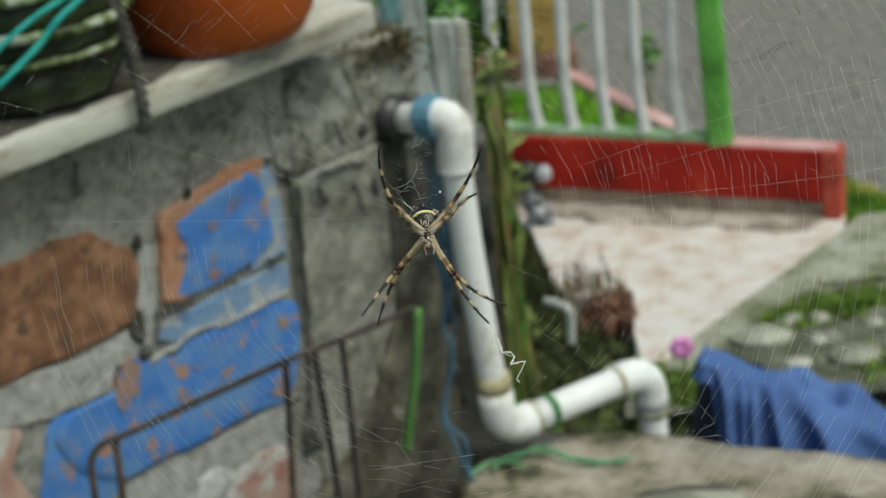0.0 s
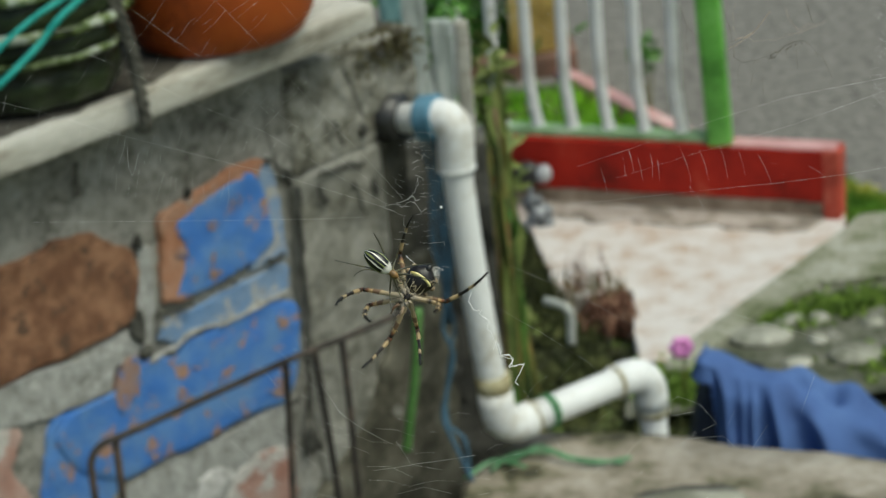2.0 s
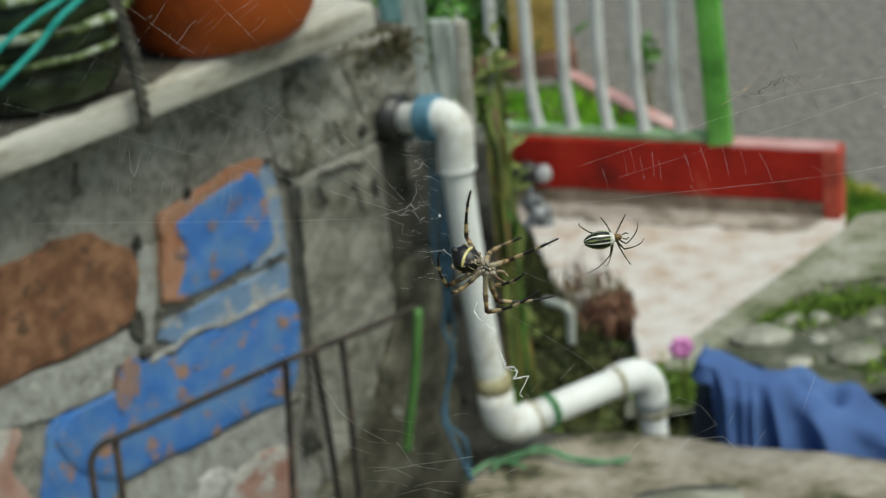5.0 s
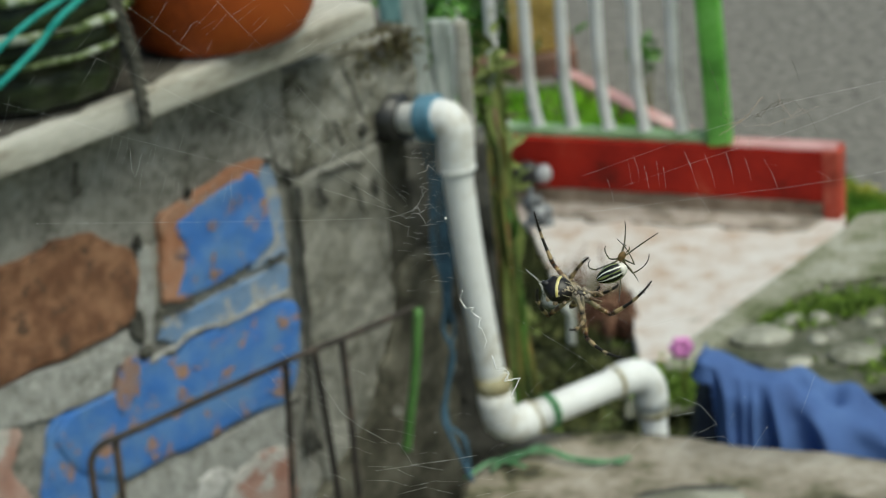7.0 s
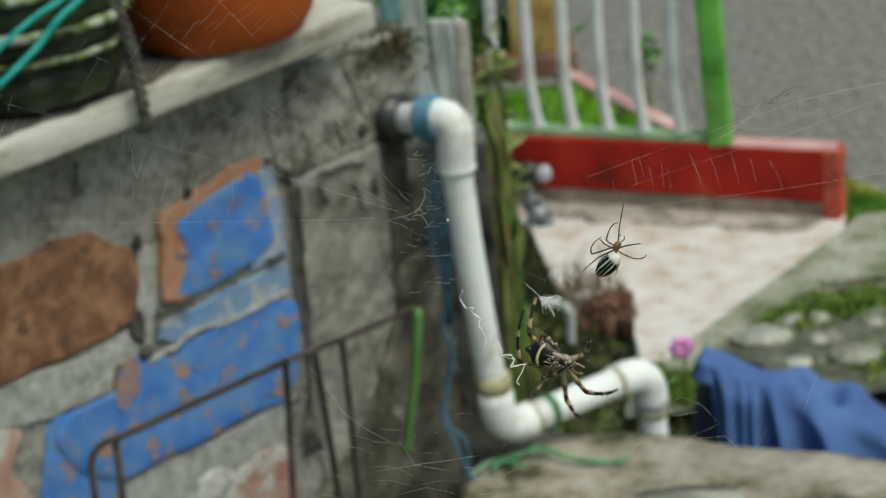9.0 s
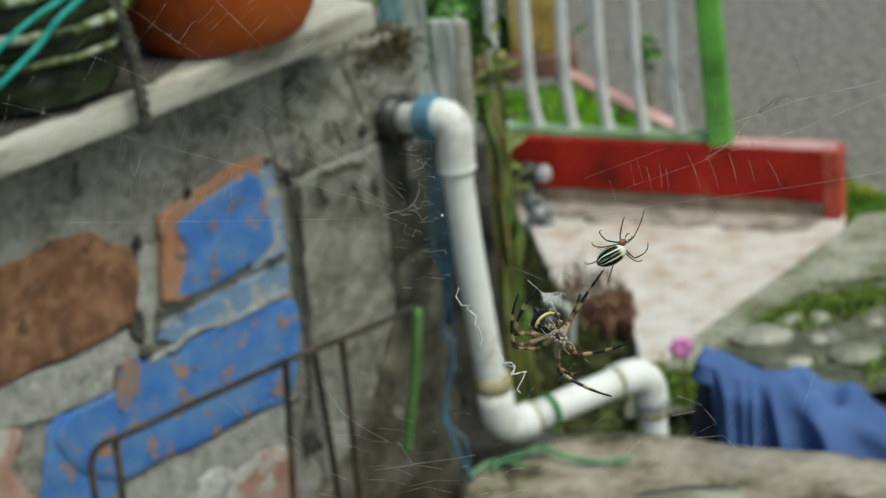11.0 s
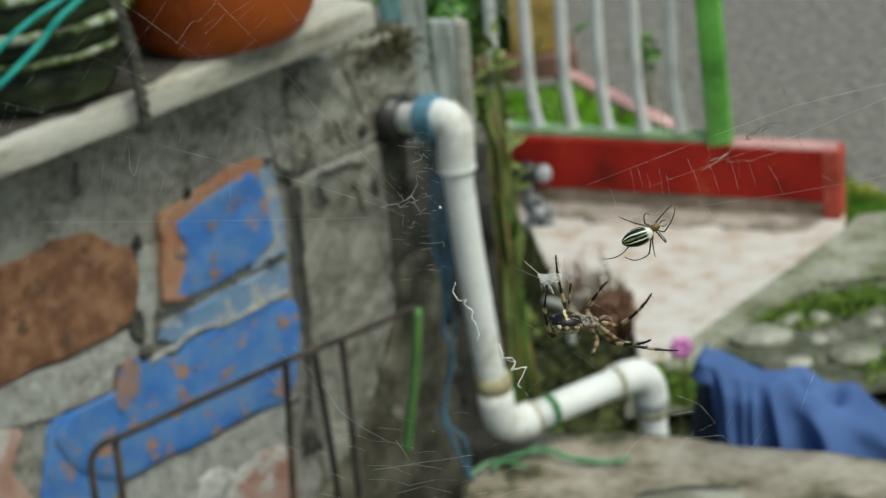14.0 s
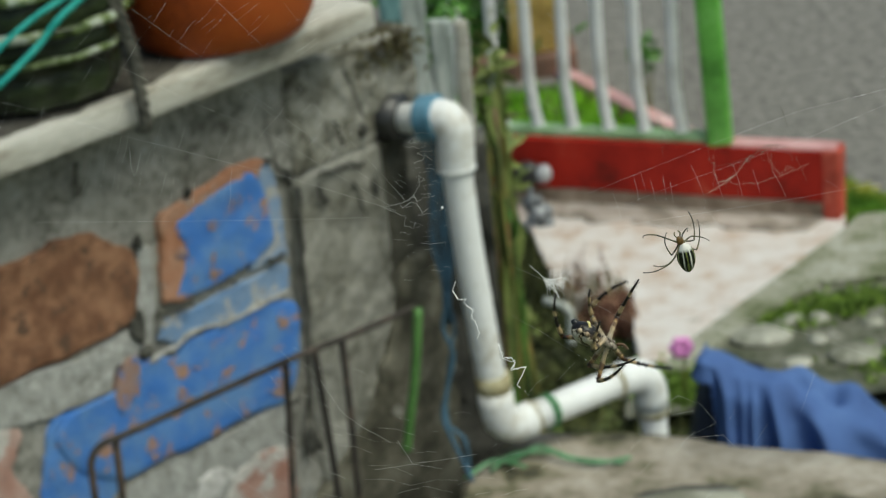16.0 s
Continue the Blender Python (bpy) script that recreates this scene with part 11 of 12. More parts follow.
    walk(small["l2"][1], [(0, pose(0.00560, 0.00000, 0.00000, 0.0, -0.0, -84.9)), (0.1, pose(0.00560, 0.00000, 0.00000, 0.0, 0.0, -84.9)), (0.2, pose(0.00560, 0.00000, 0.00000, -0.0, 0.0, -84.9)), (0.3, pose(0.00560, 0.00000, 0.00000, -0.0, 0.0, -84.9)), (0.4, pose(0.00560, 0.00000, 0.00000, 0.0, -0.0, -84.9)), (0.5, pose(0.00560, 0.00000, 0.00000, 0.0, 0.0, -84.9)), (0.6, pose(0.00560, 0.00000, 0.00000, 0.0, 0.0, -88.8)), (0.7, pose(0.00560, 0.00000, 0.00000, 0.0, -0.0, -84.9)), (0.8, pose(0.00560, 0.00000, 0.00000, 0.0, -0.0, -84.9)), (0.9, pose(0.00560, 0.00000, 0.00000, -0.0, 0.0, -84.9)), (1, pose(0.00560, 0.00000, 0.00000, -0.0, -0.0, -84.9)), (1.1, pose(0.00560, 0.00000, 0.00000, 0.0, -0.0, -84.9)), (1.2, pose(0.00560, 0.00000, 0.00000, -0.0, 0.0, -107.5)), (1.3, pose(0.00560, 0.00000, 0.00000, -0.0, -0.0, -84.9)), (1.4, pose(0.00560, 0.00000, 0.00000, 0.0, -0.0, -84.9)), (1.5, pose(0.00560, 0.00000, 0.00000, -0.0, 0.0, -54.0)), (2, pose(0.00560, 0.00000, 0.00000, 0.0, 0.0, -84.9)), (2.5, pose(0.00560, 0.00000, 0.00000, -0.0, -0.0, -89.2)), (3, pose(0.00560, 0.00000, 0.00000, -0.0, -0.0, -84.9)), (3.25, pose(0.00560, 0.00000, 0.00000, -0.0, -0.0, -48.5)), (3.5, pose(0.00560, 0.00000, 0.00000, 0.0, -0.0, -12.2)), (3.75, pose(0.00560, 0.00000, 0.00000, 0.0, -0.0, -61.8)), (4, pose(0.00560, 0.00000, 0.00000, 0.0, 0.0, -111.4)), (4.2, pose(0.00560, 0.00000, 0.00000, 0.0, 0.0, -96.9)), (6.3, pose(0.00560, 0.00000, 0.00000, 0.0, 0.0, -161.4)), (6.5, pose(0.00560, 0.00000, 0.00000, -0.0, -0.0, -125.4)), (7, pose(0.00560, 0.00000, 0.00000, 0.0, -0.0, -124.8)), (7.5, pose(0.00560, 0.00000, 0.00000, -0.0, 0.0, -159.4)), (8, pose(0.00560, 0.00000, 0.00000, -0.0, 0.0, -91.6)), (8.5, pose(0.00560, 0.00000, 0.00000, -0.0, 0.0, -126.3)), (9, pose(0.00560, 0.00000, 0.00000, -0.0, 0.0, -132.7)), (9.2, pose(0.00560, 0.00000, 0.00000, 0.0, 0.0, -127.9)), (11.3, pose(0.00560, 0.00000, 0.00000, -0.0, -0.0, -125.8)), (11.5, pose(0.00560, 0.00000, 0.00000, -0.0, 0.0, -109.3)), (12, pose(0.00560, 0.00000, 0.00000, -0.0, -0.0, -106.6)), (12.5, pose(0.00560, 0.00000, 0.00000, -0.0, 0.0, -101.8)), (13, pose(0.00560, 0.00000, 0.00000, -0.0, -0.0, -132.5)), (13.5, pose(0.00560, 0.00000, 0.00000, -0.0, -0.0, -117.3)), (14, pose(0.00560, 0.00000, 0.00000, 0.0, -0.0, -161.3)), (14.5, pose(0.00560, 0.00000, 0.00000, 0.0, 0.0, -130.6)), (15, pose(0.00560, 0.00000, 0.00000, -0.0, 0.0, -126.0)), (15.5, pose(0.00560, 0.00000, 0.00000, -0.0, 0.0, -132.2)), (16, pose(0.00560, 0.00000, 0.00000, -0.0, 0.0, -157.3))])
    walk(small["l3"][0], [(0, pose(-0.00056, 0.00026, 0.00018, -90.4, 43.0, 158.0)), (0.1, pose(-0.00056, 0.00026, 0.00018, -90.4, 43.0, 158.0)), (0.2, pose(-0.00056, 0.00026, 0.00018, -90.4, 43.0, 158.0)), (0.3, pose(-0.00056, 0.00026, 0.00018, -90.4, 43.0, 158.0)), (0.4, pose(-0.00056, 0.00026, 0.00018, -90.4, 43.0, 158.0)), (0.5, pose(-0.00056, 0.00026, 0.00018, -90.4, 43.0, 158.0)), (0.6, pose(-0.00056, 0.00026, 0.00018, -90.4, 43.0, 158.0)), (0.7, pose(-0.00056, 0.00026, 0.00018, -90.4, 43.0, 158.0)), (0.8, pose(-0.00056, 0.00026, 0.00018, -90.4, 43.0, 158.0)), (0.9, pose(-0.00056, 0.00026, 0.00018, -90.4, 43.0, 158.0)), (1, pose(-0.00056, 0.00026, 0.00018, -90.4, 43.0, 158.0)), (1.1, pose(-0.00056, 0.00026, 0.00018, -90.4, 43.0, 158.0)), (1.2, pose(-0.00056, 0.00026, 0.00018, -90.4, 43.0, 158.0)), (1.3, pose(-0.00056, 0.00026, 0.00018, -90.4, 43.0, 158.0)), (1.4, pose(-0.00056, 0.00026, 0.00018, -90.4, 43.0, 158.0)), (1.5, pose(-0.00056, 0.00026, 0.00018, -90.4, 43.0, 158.0)), (1.75, pose(-0.00056, 0.00026, 0.00018, -143.9, 28.6, 125.2)), (2, pose(-0.00056, 0.00026, 0.00018, 180.0, 0.0, 116.0)), (2.5, pose(-0.00056, 0.00026, 0.00018, -149.0, -20.3, 123.9)), (2.75, pose(-0.00056, 0.00026, 0.00018, -126.7, 15.2, 131.1)), (3, pose(-0.00056, 0.00026, 0.00018, -90.4, 43.0, 158.0)), (3.5, pose(-0.00056, 0.00026, 0.00018, -90.4, 43.0, 158.0)), (4, pose(-0.00056, 0.00026, 0.00018, -90.4, 43.0, 158.0)), (4.2, pose(-0.00056, 0.00026, 0.00018, -90.4, 43.0, 158.0)), (6.3, pose(-0.00056, 0.00026, 0.00018, -90.4, 43.0, 158.0)), (6.5, pose(-0.00056, 0.00026, 0.00018, -90.4, 43.0, 158.0)), (7, pose(-0.00056, 0.00026, 0.00018, -90.4, 43.0, 158.0)), (7.5, pose(-0.00056, 0.00026, 0.00018, -108.2, 37.8, 157.6)), (8, pose(-0.00056, 0.00026, 0.00018, -117.3, -8.7, 144.2)), (8.5, pose(-0.00056, 0.00026, 0.00018, -126.1, -2.3, 171.7)), (9, pose(-0.00056, 0.00026, 0.00018, -124.7, -0.0, 179.9)), (9.2, pose(-0.00056, 0.00026, 0.00018, -135.8, 0.2, -179.4)), (11.3, pose(-0.00056, 0.00026, 0.00018, -98.8, 15.8, 176.8)), (11.5, pose(-0.00056, 0.00026, 0.00018, -96.1, 29.8, 146.2)), (12, pose(-0.00056, 0.00026, 0.00018, -96.9, 26.8, 142.5)), (12.5, pose(-0.00056, 0.00026, 0.00018, -90.4, 43.0, 158.0)), (13, pose(-0.00056, 0.00026, 0.00018, -90.4, 43.0, 158.0)), (13.5, pose(-0.00056, 0.00026, 0.00018, -90.4, 43.0, 158.0)), (14, pose(-0.00056, 0.00026, 0.00018, -90.4, 43.0, 158.0)), (14.5, pose(-0.00056, 0.00026, 0.00018, -90.4, 43.0, 158.0)), (15, pose(-0.00056, 0.00026, 0.00018, -90.4, 43.0, 158.0)), (15.5, pose(-0.00056, 0.00026, 0.00018, -82.9, -7.9, 161.9)), (16, pose(-0.00056, 0.00026, 0.00018, -90.4, 43.0, 158.0))])
    walk(small["l3"][1], [(0, pose(0.00370, 0.00000, 0.00000, 0.0, -0.0, -90.6)), (0.1, pose(0.00370, 0.00000, 0.00000, 0.0, -0.0, -90.6)), (0.2, pose(0.00370, 0.00000, 0.00000, 0.0, -0.0, -90.6)), (0.3, pose(0.00370, 0.00000, 0.00000, -0.0, 0.0, -90.6)), (0.4, pose(0.00370, 0.00000, 0.00000, 0.0, -0.0, -90.6)), (0.5, pose(0.00370, 0.00000, 0.00000, 0.0, -0.0, -90.6)), (0.6, pose(0.00370, 0.00000, 0.00000, 0.0, 0.0, -90.6)), (0.7, pose(0.00370, 0.00000, 0.00000, -0.0, -0.0, -90.6)), (0.8, pose(0.00370, 0.00000, 0.00000, 0.0, -0.0, -90.6)), (0.9, pose(0.00370, 0.00000, 0.00000, 0.0, 0.0, -90.6)), (1, pose(0.00370, 0.00000, 0.00000, 0.0, -0.0, -90.6)), (1.1, pose(0.00370, 0.00000, 0.00000, -0.0, 0.0, -90.6)), (1.2, pose(0.00370, 0.00000, 0.00000, -0.0, 0.0, -90.6)), (1.3, pose(0.00370, 0.00000, 0.00000, 0.0, -0.0, -90.6)), (1.4, pose(0.00370, 0.00000, 0.00000, 0.0, -0.0, -90.6)), (1.5, pose(0.00370, 0.00000, 0.00000, -0.0, -0.0, -90.6)), (2, pose(0.00370, 0.00000, 0.00000, 0.0, 0.0, -29.2)), (2.5, pose(0.00370, 0.00000, 0.00000, 0.0, 0.0, -18.3)), (2.75, pose(0.00370, 0.00000, 0.00000, -0.0, 0.0, -54.5)), (3, pose(0.00370, 0.00000, 0.00000, -0.0, -0.0, -90.6)), (3.5, pose(0.00370, 0.00000, 0.00000, 0.0, 0.0, -90.6)), (4, pose(0.00370, 0.00000, 0.00000, -0.0, 0.0, -90.6)), (4.2, pose(0.00370, 0.00000, 0.00000, -0.0, 0.0, -90.6)), (6.3, pose(0.00370, 0.00000, 0.00000, 0.0, 0.0, -90.6)), (6.5, pose(0.00370, 0.00000, 0.00000, 0.0, 0.0, -90.6)), (7, pose(0.00370, 0.00000, 0.00000, -0.0, -0.0, -90.6)), (7.5, pose(0.00370, 0.00000, 0.00000, 0.0, 0.0, -63.8)), (8, pose(0.00370, 0.00000, 0.00000, -0.0, 0.0, -17.4)), (8.5, pose(0.00370, 0.00000, 0.00000, 0.0, 0.0, -65.9)), (9, pose(0.00370, 0.00000, 0.00000, -0.0, -0.0, -61.4)), (9.2, pose(0.00370, 0.00000, 0.00000, -0.0, 0.0, -69.8)), (11.3, pose(0.00370, 0.00000, 0.00000, 0.0, 0.0, -91.3)), (11.5, pose(0.00370, 0.00000, 0.00000, 0.0, 0.0, -108.5)), (12, pose(0.00370, 0.00000, 0.00000, -0.0, -0.0, -103.6)), (12.5, pose(0.00370, 0.00000, 0.00000, -0.0, 0.0, -90.6)), (13, pose(0.00370, 0.00000, 0.00000, 0.0, 0.0, -90.6)), (13.5, pose(0.00370, 0.00000, 0.00000, -0.0, 0.0, -90.6)), (14, pose(0.00370, 0.00000, 0.00000, -0.0, 0.0, -90.6)), (14.5, pose(0.00370, 0.00000, 0.00000, -0.0, 0.0, -90.6)), (15, pose(0.00370, 0.00000, 0.00000, -0.0, 0.0, -90.6)), (15.5, pose(0.00370, 0.00000, 0.00000, 0.0, 0.0, -81.2)), (16, pose(0.00370, 0.00000, 0.00000, 0.0, 0.0, -90.6))])
    walk(small["l4"][0], [(0, pose(-0.00030, 0.00060, 0.00018, -86.2, 43.0, 120.0)), (0.1, pose(-0.00030, 0.00060, 0.00018, -86.2, 43.0, 120.0)), (0.2, pose(-0.00030, 0.00060, 0.00018, -86.2, 43.0, 120.0)), (0.3, pose(-0.00030, 0.00060, 0.00018, -86.2, 43.0, 120.0)), (0.4, pose(-0.00030, 0.00060, 0.00018, -86.2, 43.0, 120.0)), (0.5, pose(-0.00030, 0.00060, 0.00018, -86.2, 43.0, 120.0)), (0.6, pose(-0.00030, 0.00060, 0.00018, -86.2, 43.0, 120.0)), (0.7, pose(-0.00030, 0.00060, 0.00018, -86.2, 43.0, 120.0)), (0.8, pose(-0.00030, 0.00060, 0.00018, -86.2, 43.0, 120.0)), (0.9, pose(-0.00030, 0.00060, 0.00018, -86.2, 43.0, 120.0)), (1, pose(-0.00030, 0.00060, 0.00018, -86.2, 43.0, 120.0)), (1.1, pose(-0.00030, 0.00060, 0.00018, -86.2, 43.0, 120.0)), (1.2, pose(-0.00030, 0.00060, 0.00018, -86.2, 43.0, 120.0)), (1.3, pose(-0.00030, 0.00060, 0.00018, -86.2, 43.0, 120.0)), (1.4, pose(-0.00030, 0.00060, 0.00018, -86.2, 43.0, 120.0)), (1.5, pose(-0.00030, 0.00060, 0.00018, -86.2, 43.0, 120.0)), (2, pose(-0.00030, 0.00060, 0.00018, -88.7, 0.0, 116.3)), (2.5, pose(-0.00030, 0.00060, 0.00018, -82.4, 30.6, 141.8)), (3, pose(-0.00030, 0.00060, 0.00018, -64.1, 24.8, 141.1)), (3.5, pose(-0.00030, 0.00060, 0.00018, -110.0, 4.7, 124.8)), (4, pose(-0.00030, 0.00060, 0.00018, -78.0, 25.3, 135.8)), (4.2, pose(-0.00030, 0.00060, 0.00018, -44.9, 39.0, 165.6)), (6.3, pose(-0.00030, 0.00060, 0.00018, -86.2, 43.0, 120.0)), (6.5, pose(-0.00030, 0.00060, 0.00018, -74.4, 0.0, 148.0)), (7, pose(-0.00030, 0.00060, 0.00018, -86.2, 43.0, 120.0)), (7.5, pose(-0.00030, 0.00060, 0.00018, -86.2, 43.0, 120.0)), (8, pose(-0.00030, 0.00060, 0.00018, -87.8, -13.5, 113.8)), (8.5, pose(-0.00030, 0.00060, 0.00018, -86.2, 43.0, 120.0)), (9, pose(-0.00030, 0.00060, 0.00018, -75.7, 50.3, 126.4)), (9.2, pose(-0.00030, 0.00060, 0.00018, -92.5, 32.3, 115.6)), (11.3, pose(-0.00030, 0.00060, 0.00018, -86.2, 43.0, 120.0)), (11.5, pose(-0.00030, 0.00060, 0.00018, -86.2, 43.0, 120.0)), (12, pose(-0.00030, 0.00060, 0.00018, -86.2, 43.0, 120.0)), (12.5, pose(-0.00030, 0.00060, 0.00018, -102.9, -15.7, 93.9)), (13, pose(-0.00030, 0.00060, 0.00018, -85.7, 17.3, 126.4)), (13.5, pose(-0.00030, 0.00060, 0.00018, -68.7, 23.3, 127.5)), (14, pose(-0.00030, 0.00060, 0.00018, -34.3, 19.7, 150.0)), (14.5, pose(-0.00030, 0.00060, 0.00018, -29.2, 54.8, 159.8)), (15, pose(-0.00030, 0.00060, 0.00018, -84.1, 27.2, 128.1)), (15.5, pose(-0.00030, 0.00060, 0.00018, -86.2, 43.0, 120.0)), (15.75, pose(-0.00030, 0.00060, 0.00018, -155.2, 32.4, 112.7)), (16, pose(-0.00030, 0.00060, 0.00018, 144.1, 22.6, 120.8))])
    walk(small["l4"][1], [(0, pose(0.00560, 0.00000, 0.00000, -0.0, 0.0, -85.7)), (0.1, pose(0.00560, 0.00000, 0.00000, -0.0, 0.0, -85.7)), (0.2, pose(0.00560, 0.00000, 0.00000, -0.0, -0.0, -85.7)), (0.3, pose(0.00560, 0.00000, 0.00000, 0.0, -0.0, -85.7)), (0.4, pose(0.00560, 0.00000, 0.00000, -0.0, 0.0, -85.7)), (0.5, pose(0.00560, 0.00000, 0.00000, -0.0, -0.0, -85.7)), (0.6, pose(0.00560, 0.00000, 0.00000, -0.0, -0.0, -85.7)), (0.7, pose(0.00560, 0.00000, 0.00000, -0.0, -0.0, -85.7)), (0.8, pose(0.00560, 0.00000, 0.00000, -0.0, -0.0, -85.7)), (0.9, pose(0.00560, 0.00000, 0.00000, -0.0, -0.0, -85.7)), (1, pose(0.00560, 0.00000, 0.00000, 0.0, 0.0, -85.7)), (1.1, pose(0.00560, 0.00000, 0.00000, 0.0, 0.0, -85.7)), (1.2, pose(0.00560, 0.00000, 0.00000, 0.0, -0.0, -85.7)), (1.3, pose(0.00560, 0.00000, 0.00000, -0.0, 0.0, -85.7)), (1.4, pose(0.00560, 0.00000, 0.00000, 0.0, -0.0, -85.7)), (1.5, pose(0.00560, 0.00000, 0.00000, 0.0, 0.0, -85.7)), (1.75, pose(0.00560, 0.00000, 0.00000, 0.0, -0.0, -46.4)), (2, pose(0.00560, 0.00000, 0.00000, 0.0, -0.0, -7.2)), (2.5, pose(0.00560, 0.00000, 0.00000, -0.0, -0.0, -48.2)), (3, pose(0.00560, 0.00000, 0.00000, -0.0, -0.0, -81.4)), (3.5, pose(0.00560, 0.00000, 0.00000, 0.0, 0.0, -91.1)), (4, pose(0.00560, 0.00000, 0.00000, -0.0, -0.0, -77.6)), (4.2, pose(0.00560, 0.00000, 0.00000, 0.0, 0.0, -68.1)), (6.3, pose(0.00560, 0.00000, 0.00000, 0.0, -0.0, -85.7)), (6.5, pose(0.00560, 0.00000, 0.00000, -0.0, 0.0, -75.1)), (7, pose(0.00560, 0.00000, 0.00000, 0.0, 0.0, -85.7)), (7.5, pose(0.00560, 0.00000, 0.00000, 0.0, 0.0, -85.7)), (8, pose(0.00560, 0.00000, 0.00000, -0.0, 0.0, -60.9)), (8.5, pose(0.00560, 0.00000, 0.00000, 0.0, 0.0, -85.7)), (9, pose(0.00560, 0.00000, 0.00000, -0.0, 0.0, -129.0)), (9.2, pose(0.00560, 0.00000, 0.00000, -0.0, 0.0, -131.4)), (11.3, pose(0.00560, 0.00000, 0.00000, -0.0, 0.0, -85.7)), (11.5, pose(0.00560, 0.00000, 0.00000, 0.0, -0.0, -85.7)), (12, pose(0.00560, 0.00000, 0.00000, 0.0, -0.0, -85.7)), (12.5, pose(0.00560, 0.00000, 0.00000, -0.0, 0.0, -107.6)), (13, pose(0.00560, 0.00000, 0.00000, -0.0, -0.0, -117.9)), (13.5, pose(0.00560, 0.00000, 0.00000, 0.0, 0.0, -105.2)), (14, pose(0.00560, 0.00000, 0.00000, -0.0, 0.0, -93.5)), (14.5, pose(0.00560, 0.00000, 0.00000, 0.0, -0.0, -110.0)), (15, pose(0.00560, 0.00000, 0.00000, -0.0, 0.0, -133.7)), (15.5, pose(0.00560, 0.00000, 0.00000, -0.0, 0.0, -85.7)), (16, pose(0.00560, 0.00000, 0.00000, -0.0, -0.0, -101.2))])
    walk(tuft, [(0, pose(-0.00376, 0.46106, 1.52246, 67.9, 5.1, -2.1)), (0.4, pose(-0.00534, 0.46112, 1.52260, 67.9, 5.1, -2.1)), (0.6, pose(0.01210, 0.46199, 1.52475, 67.9, 5.1, -2.1)), (0.8, pose(0.00350, 0.45920, 1.51785, 67.9, 5.1, -2.1)), (0.9, pose(0.01721, 0.46476, 1.53160, 67.9, 5.1, -2.1)), (1, pose(0.00203, 0.45761, 1.51390, 67.9, 5.1, -2.1)), (1.1, pose(0.01070, 0.46384, 1.52933, 67.9, 5.1, -2.1)), (1.2, pose(0.00477, 0.45946, 1.51848, 67.9, 5.1, -2.1)), (1.3, pose(0.00003, 0.46128, 1.52298, 67.9, 5.1, -2.1)), (1.5, pose(-0.00616, 0.45430, 1.50572, 67.9, 5.1, -2.1)), (2, pose(-0.00433, 0.45624, 1.51051, 67.9, 5.1, -2.1)), (2.5, pose(-0.00621, 0.45930, 1.51810, 67.9, 5.1, -2.1)), (3, pose(-0.00840, 0.45963, 1.51891, 67.9, 5.1, -2.1)), (3.5, pose(-0.00977, 0.45843, 1.51594, 67.9, 5.1, -2.1)), (4, pose(0.00027, 0.45857, 1.51628, 67.9, 5.1, -2.1)), (4.2, pose(-0.00256, 0.45792, 1.51468, 67.9, 5.1, -2.1)), (6.3, pose(0.02231, 0.45602, 1.50998, 67.9, 5.1, -2.1)), (7, pose(0.02378, 0.45397, 1.50490, 67.9, 5.1, -2.1)), (7.5, pose(0.02918, 0.44903, 1.49266, 67.9, 5.1, -2.1)), (8, pose(0.02781, 0.45222, 1.50591, 67.9, 5.1, -2.1)), (8.5, pose(0.02221, 0.44832, 1.50159, 67.9, 5.1, -2.1)), (9, pose(0.02320, 0.44903, 1.50336, 67.9, 5.1, -2.1)), (9.2, pose(0.02188, 0.44908, 1.50348, 67.9, 5.1, -2.1)), (11.3, pose(0.02385, 0.44951, 1.50454, 67.9, 5.1, -2.1)), (12, pose(0.02325, 0.45028, 1.50645, 67.9, 5.1, -2.1)), (12.5, pose(0.02371, 0.45102, 1.50826, 67.9, 5.1, -2.1)), (13, pose(0.02283, 0.45070, 1.50748, 67.9, 5.1, -2.1)), (13.5, pose(0.02256, 0.45071, 1.50750, 67.9, 5.1, -2.1)), (14, pose(0.02344, 0.45102, 1.50829, 67.9, 5.1, -2.1)), (14.5, pose(0.02338, 0.45078, 1.50767, 67.9, 5.1, -2.1)), (15, pose(0.02606, 0.45083, 1.50781, 67.9, 5.1, -2.1)), (15.5, pose(0.02558, 0.45105, 1.50834, 67.9, 5.1, -2.1)), (16, pose(0.02466, 0.45058, 1.50719, 67.9, 5.1, -2.1))])
    walk(debris, [(0, pose(0.08478, 0.46951, 1.55404, 67.9, 5.1, -2.1)), (0.5, pose(0.08502, 0.46940, 1.55377, 67.9, 5.1, -2.1)), (1.5, pose(0.08774, 0.46589, 1.55577, 67.9, 5.1, -2.1)), (2.5, pose(0.08533, 0.46719, 1.55363, 67.9, 5.1, -2.1)), (3.5, pose(0.08484, 0.46685, 1.55280, 67.9, 5.1, -2.1)), (4.2, pose(0.08435, 0.46783, 1.54987, 67.9, 5.1, -2.1)), (7, pose(0.08282, 0.46448, 1.54159, 67.9, 5.1, -2.1)), (9, pose(0.08616, 0.46551, 1.54414, 67.9, 5.1, -2.1)), (12.5, pose(0.08062, 0.46371, 1.53969, 67.9, 5.1, -2.1)), (14.5, pose(0.07967, 0.46210, 1.53569, 67.9, 5.1, -2.1)), (16, pose(0.07903, 0.46062, 1.53203, 67.9, 5.1, -2.1))])
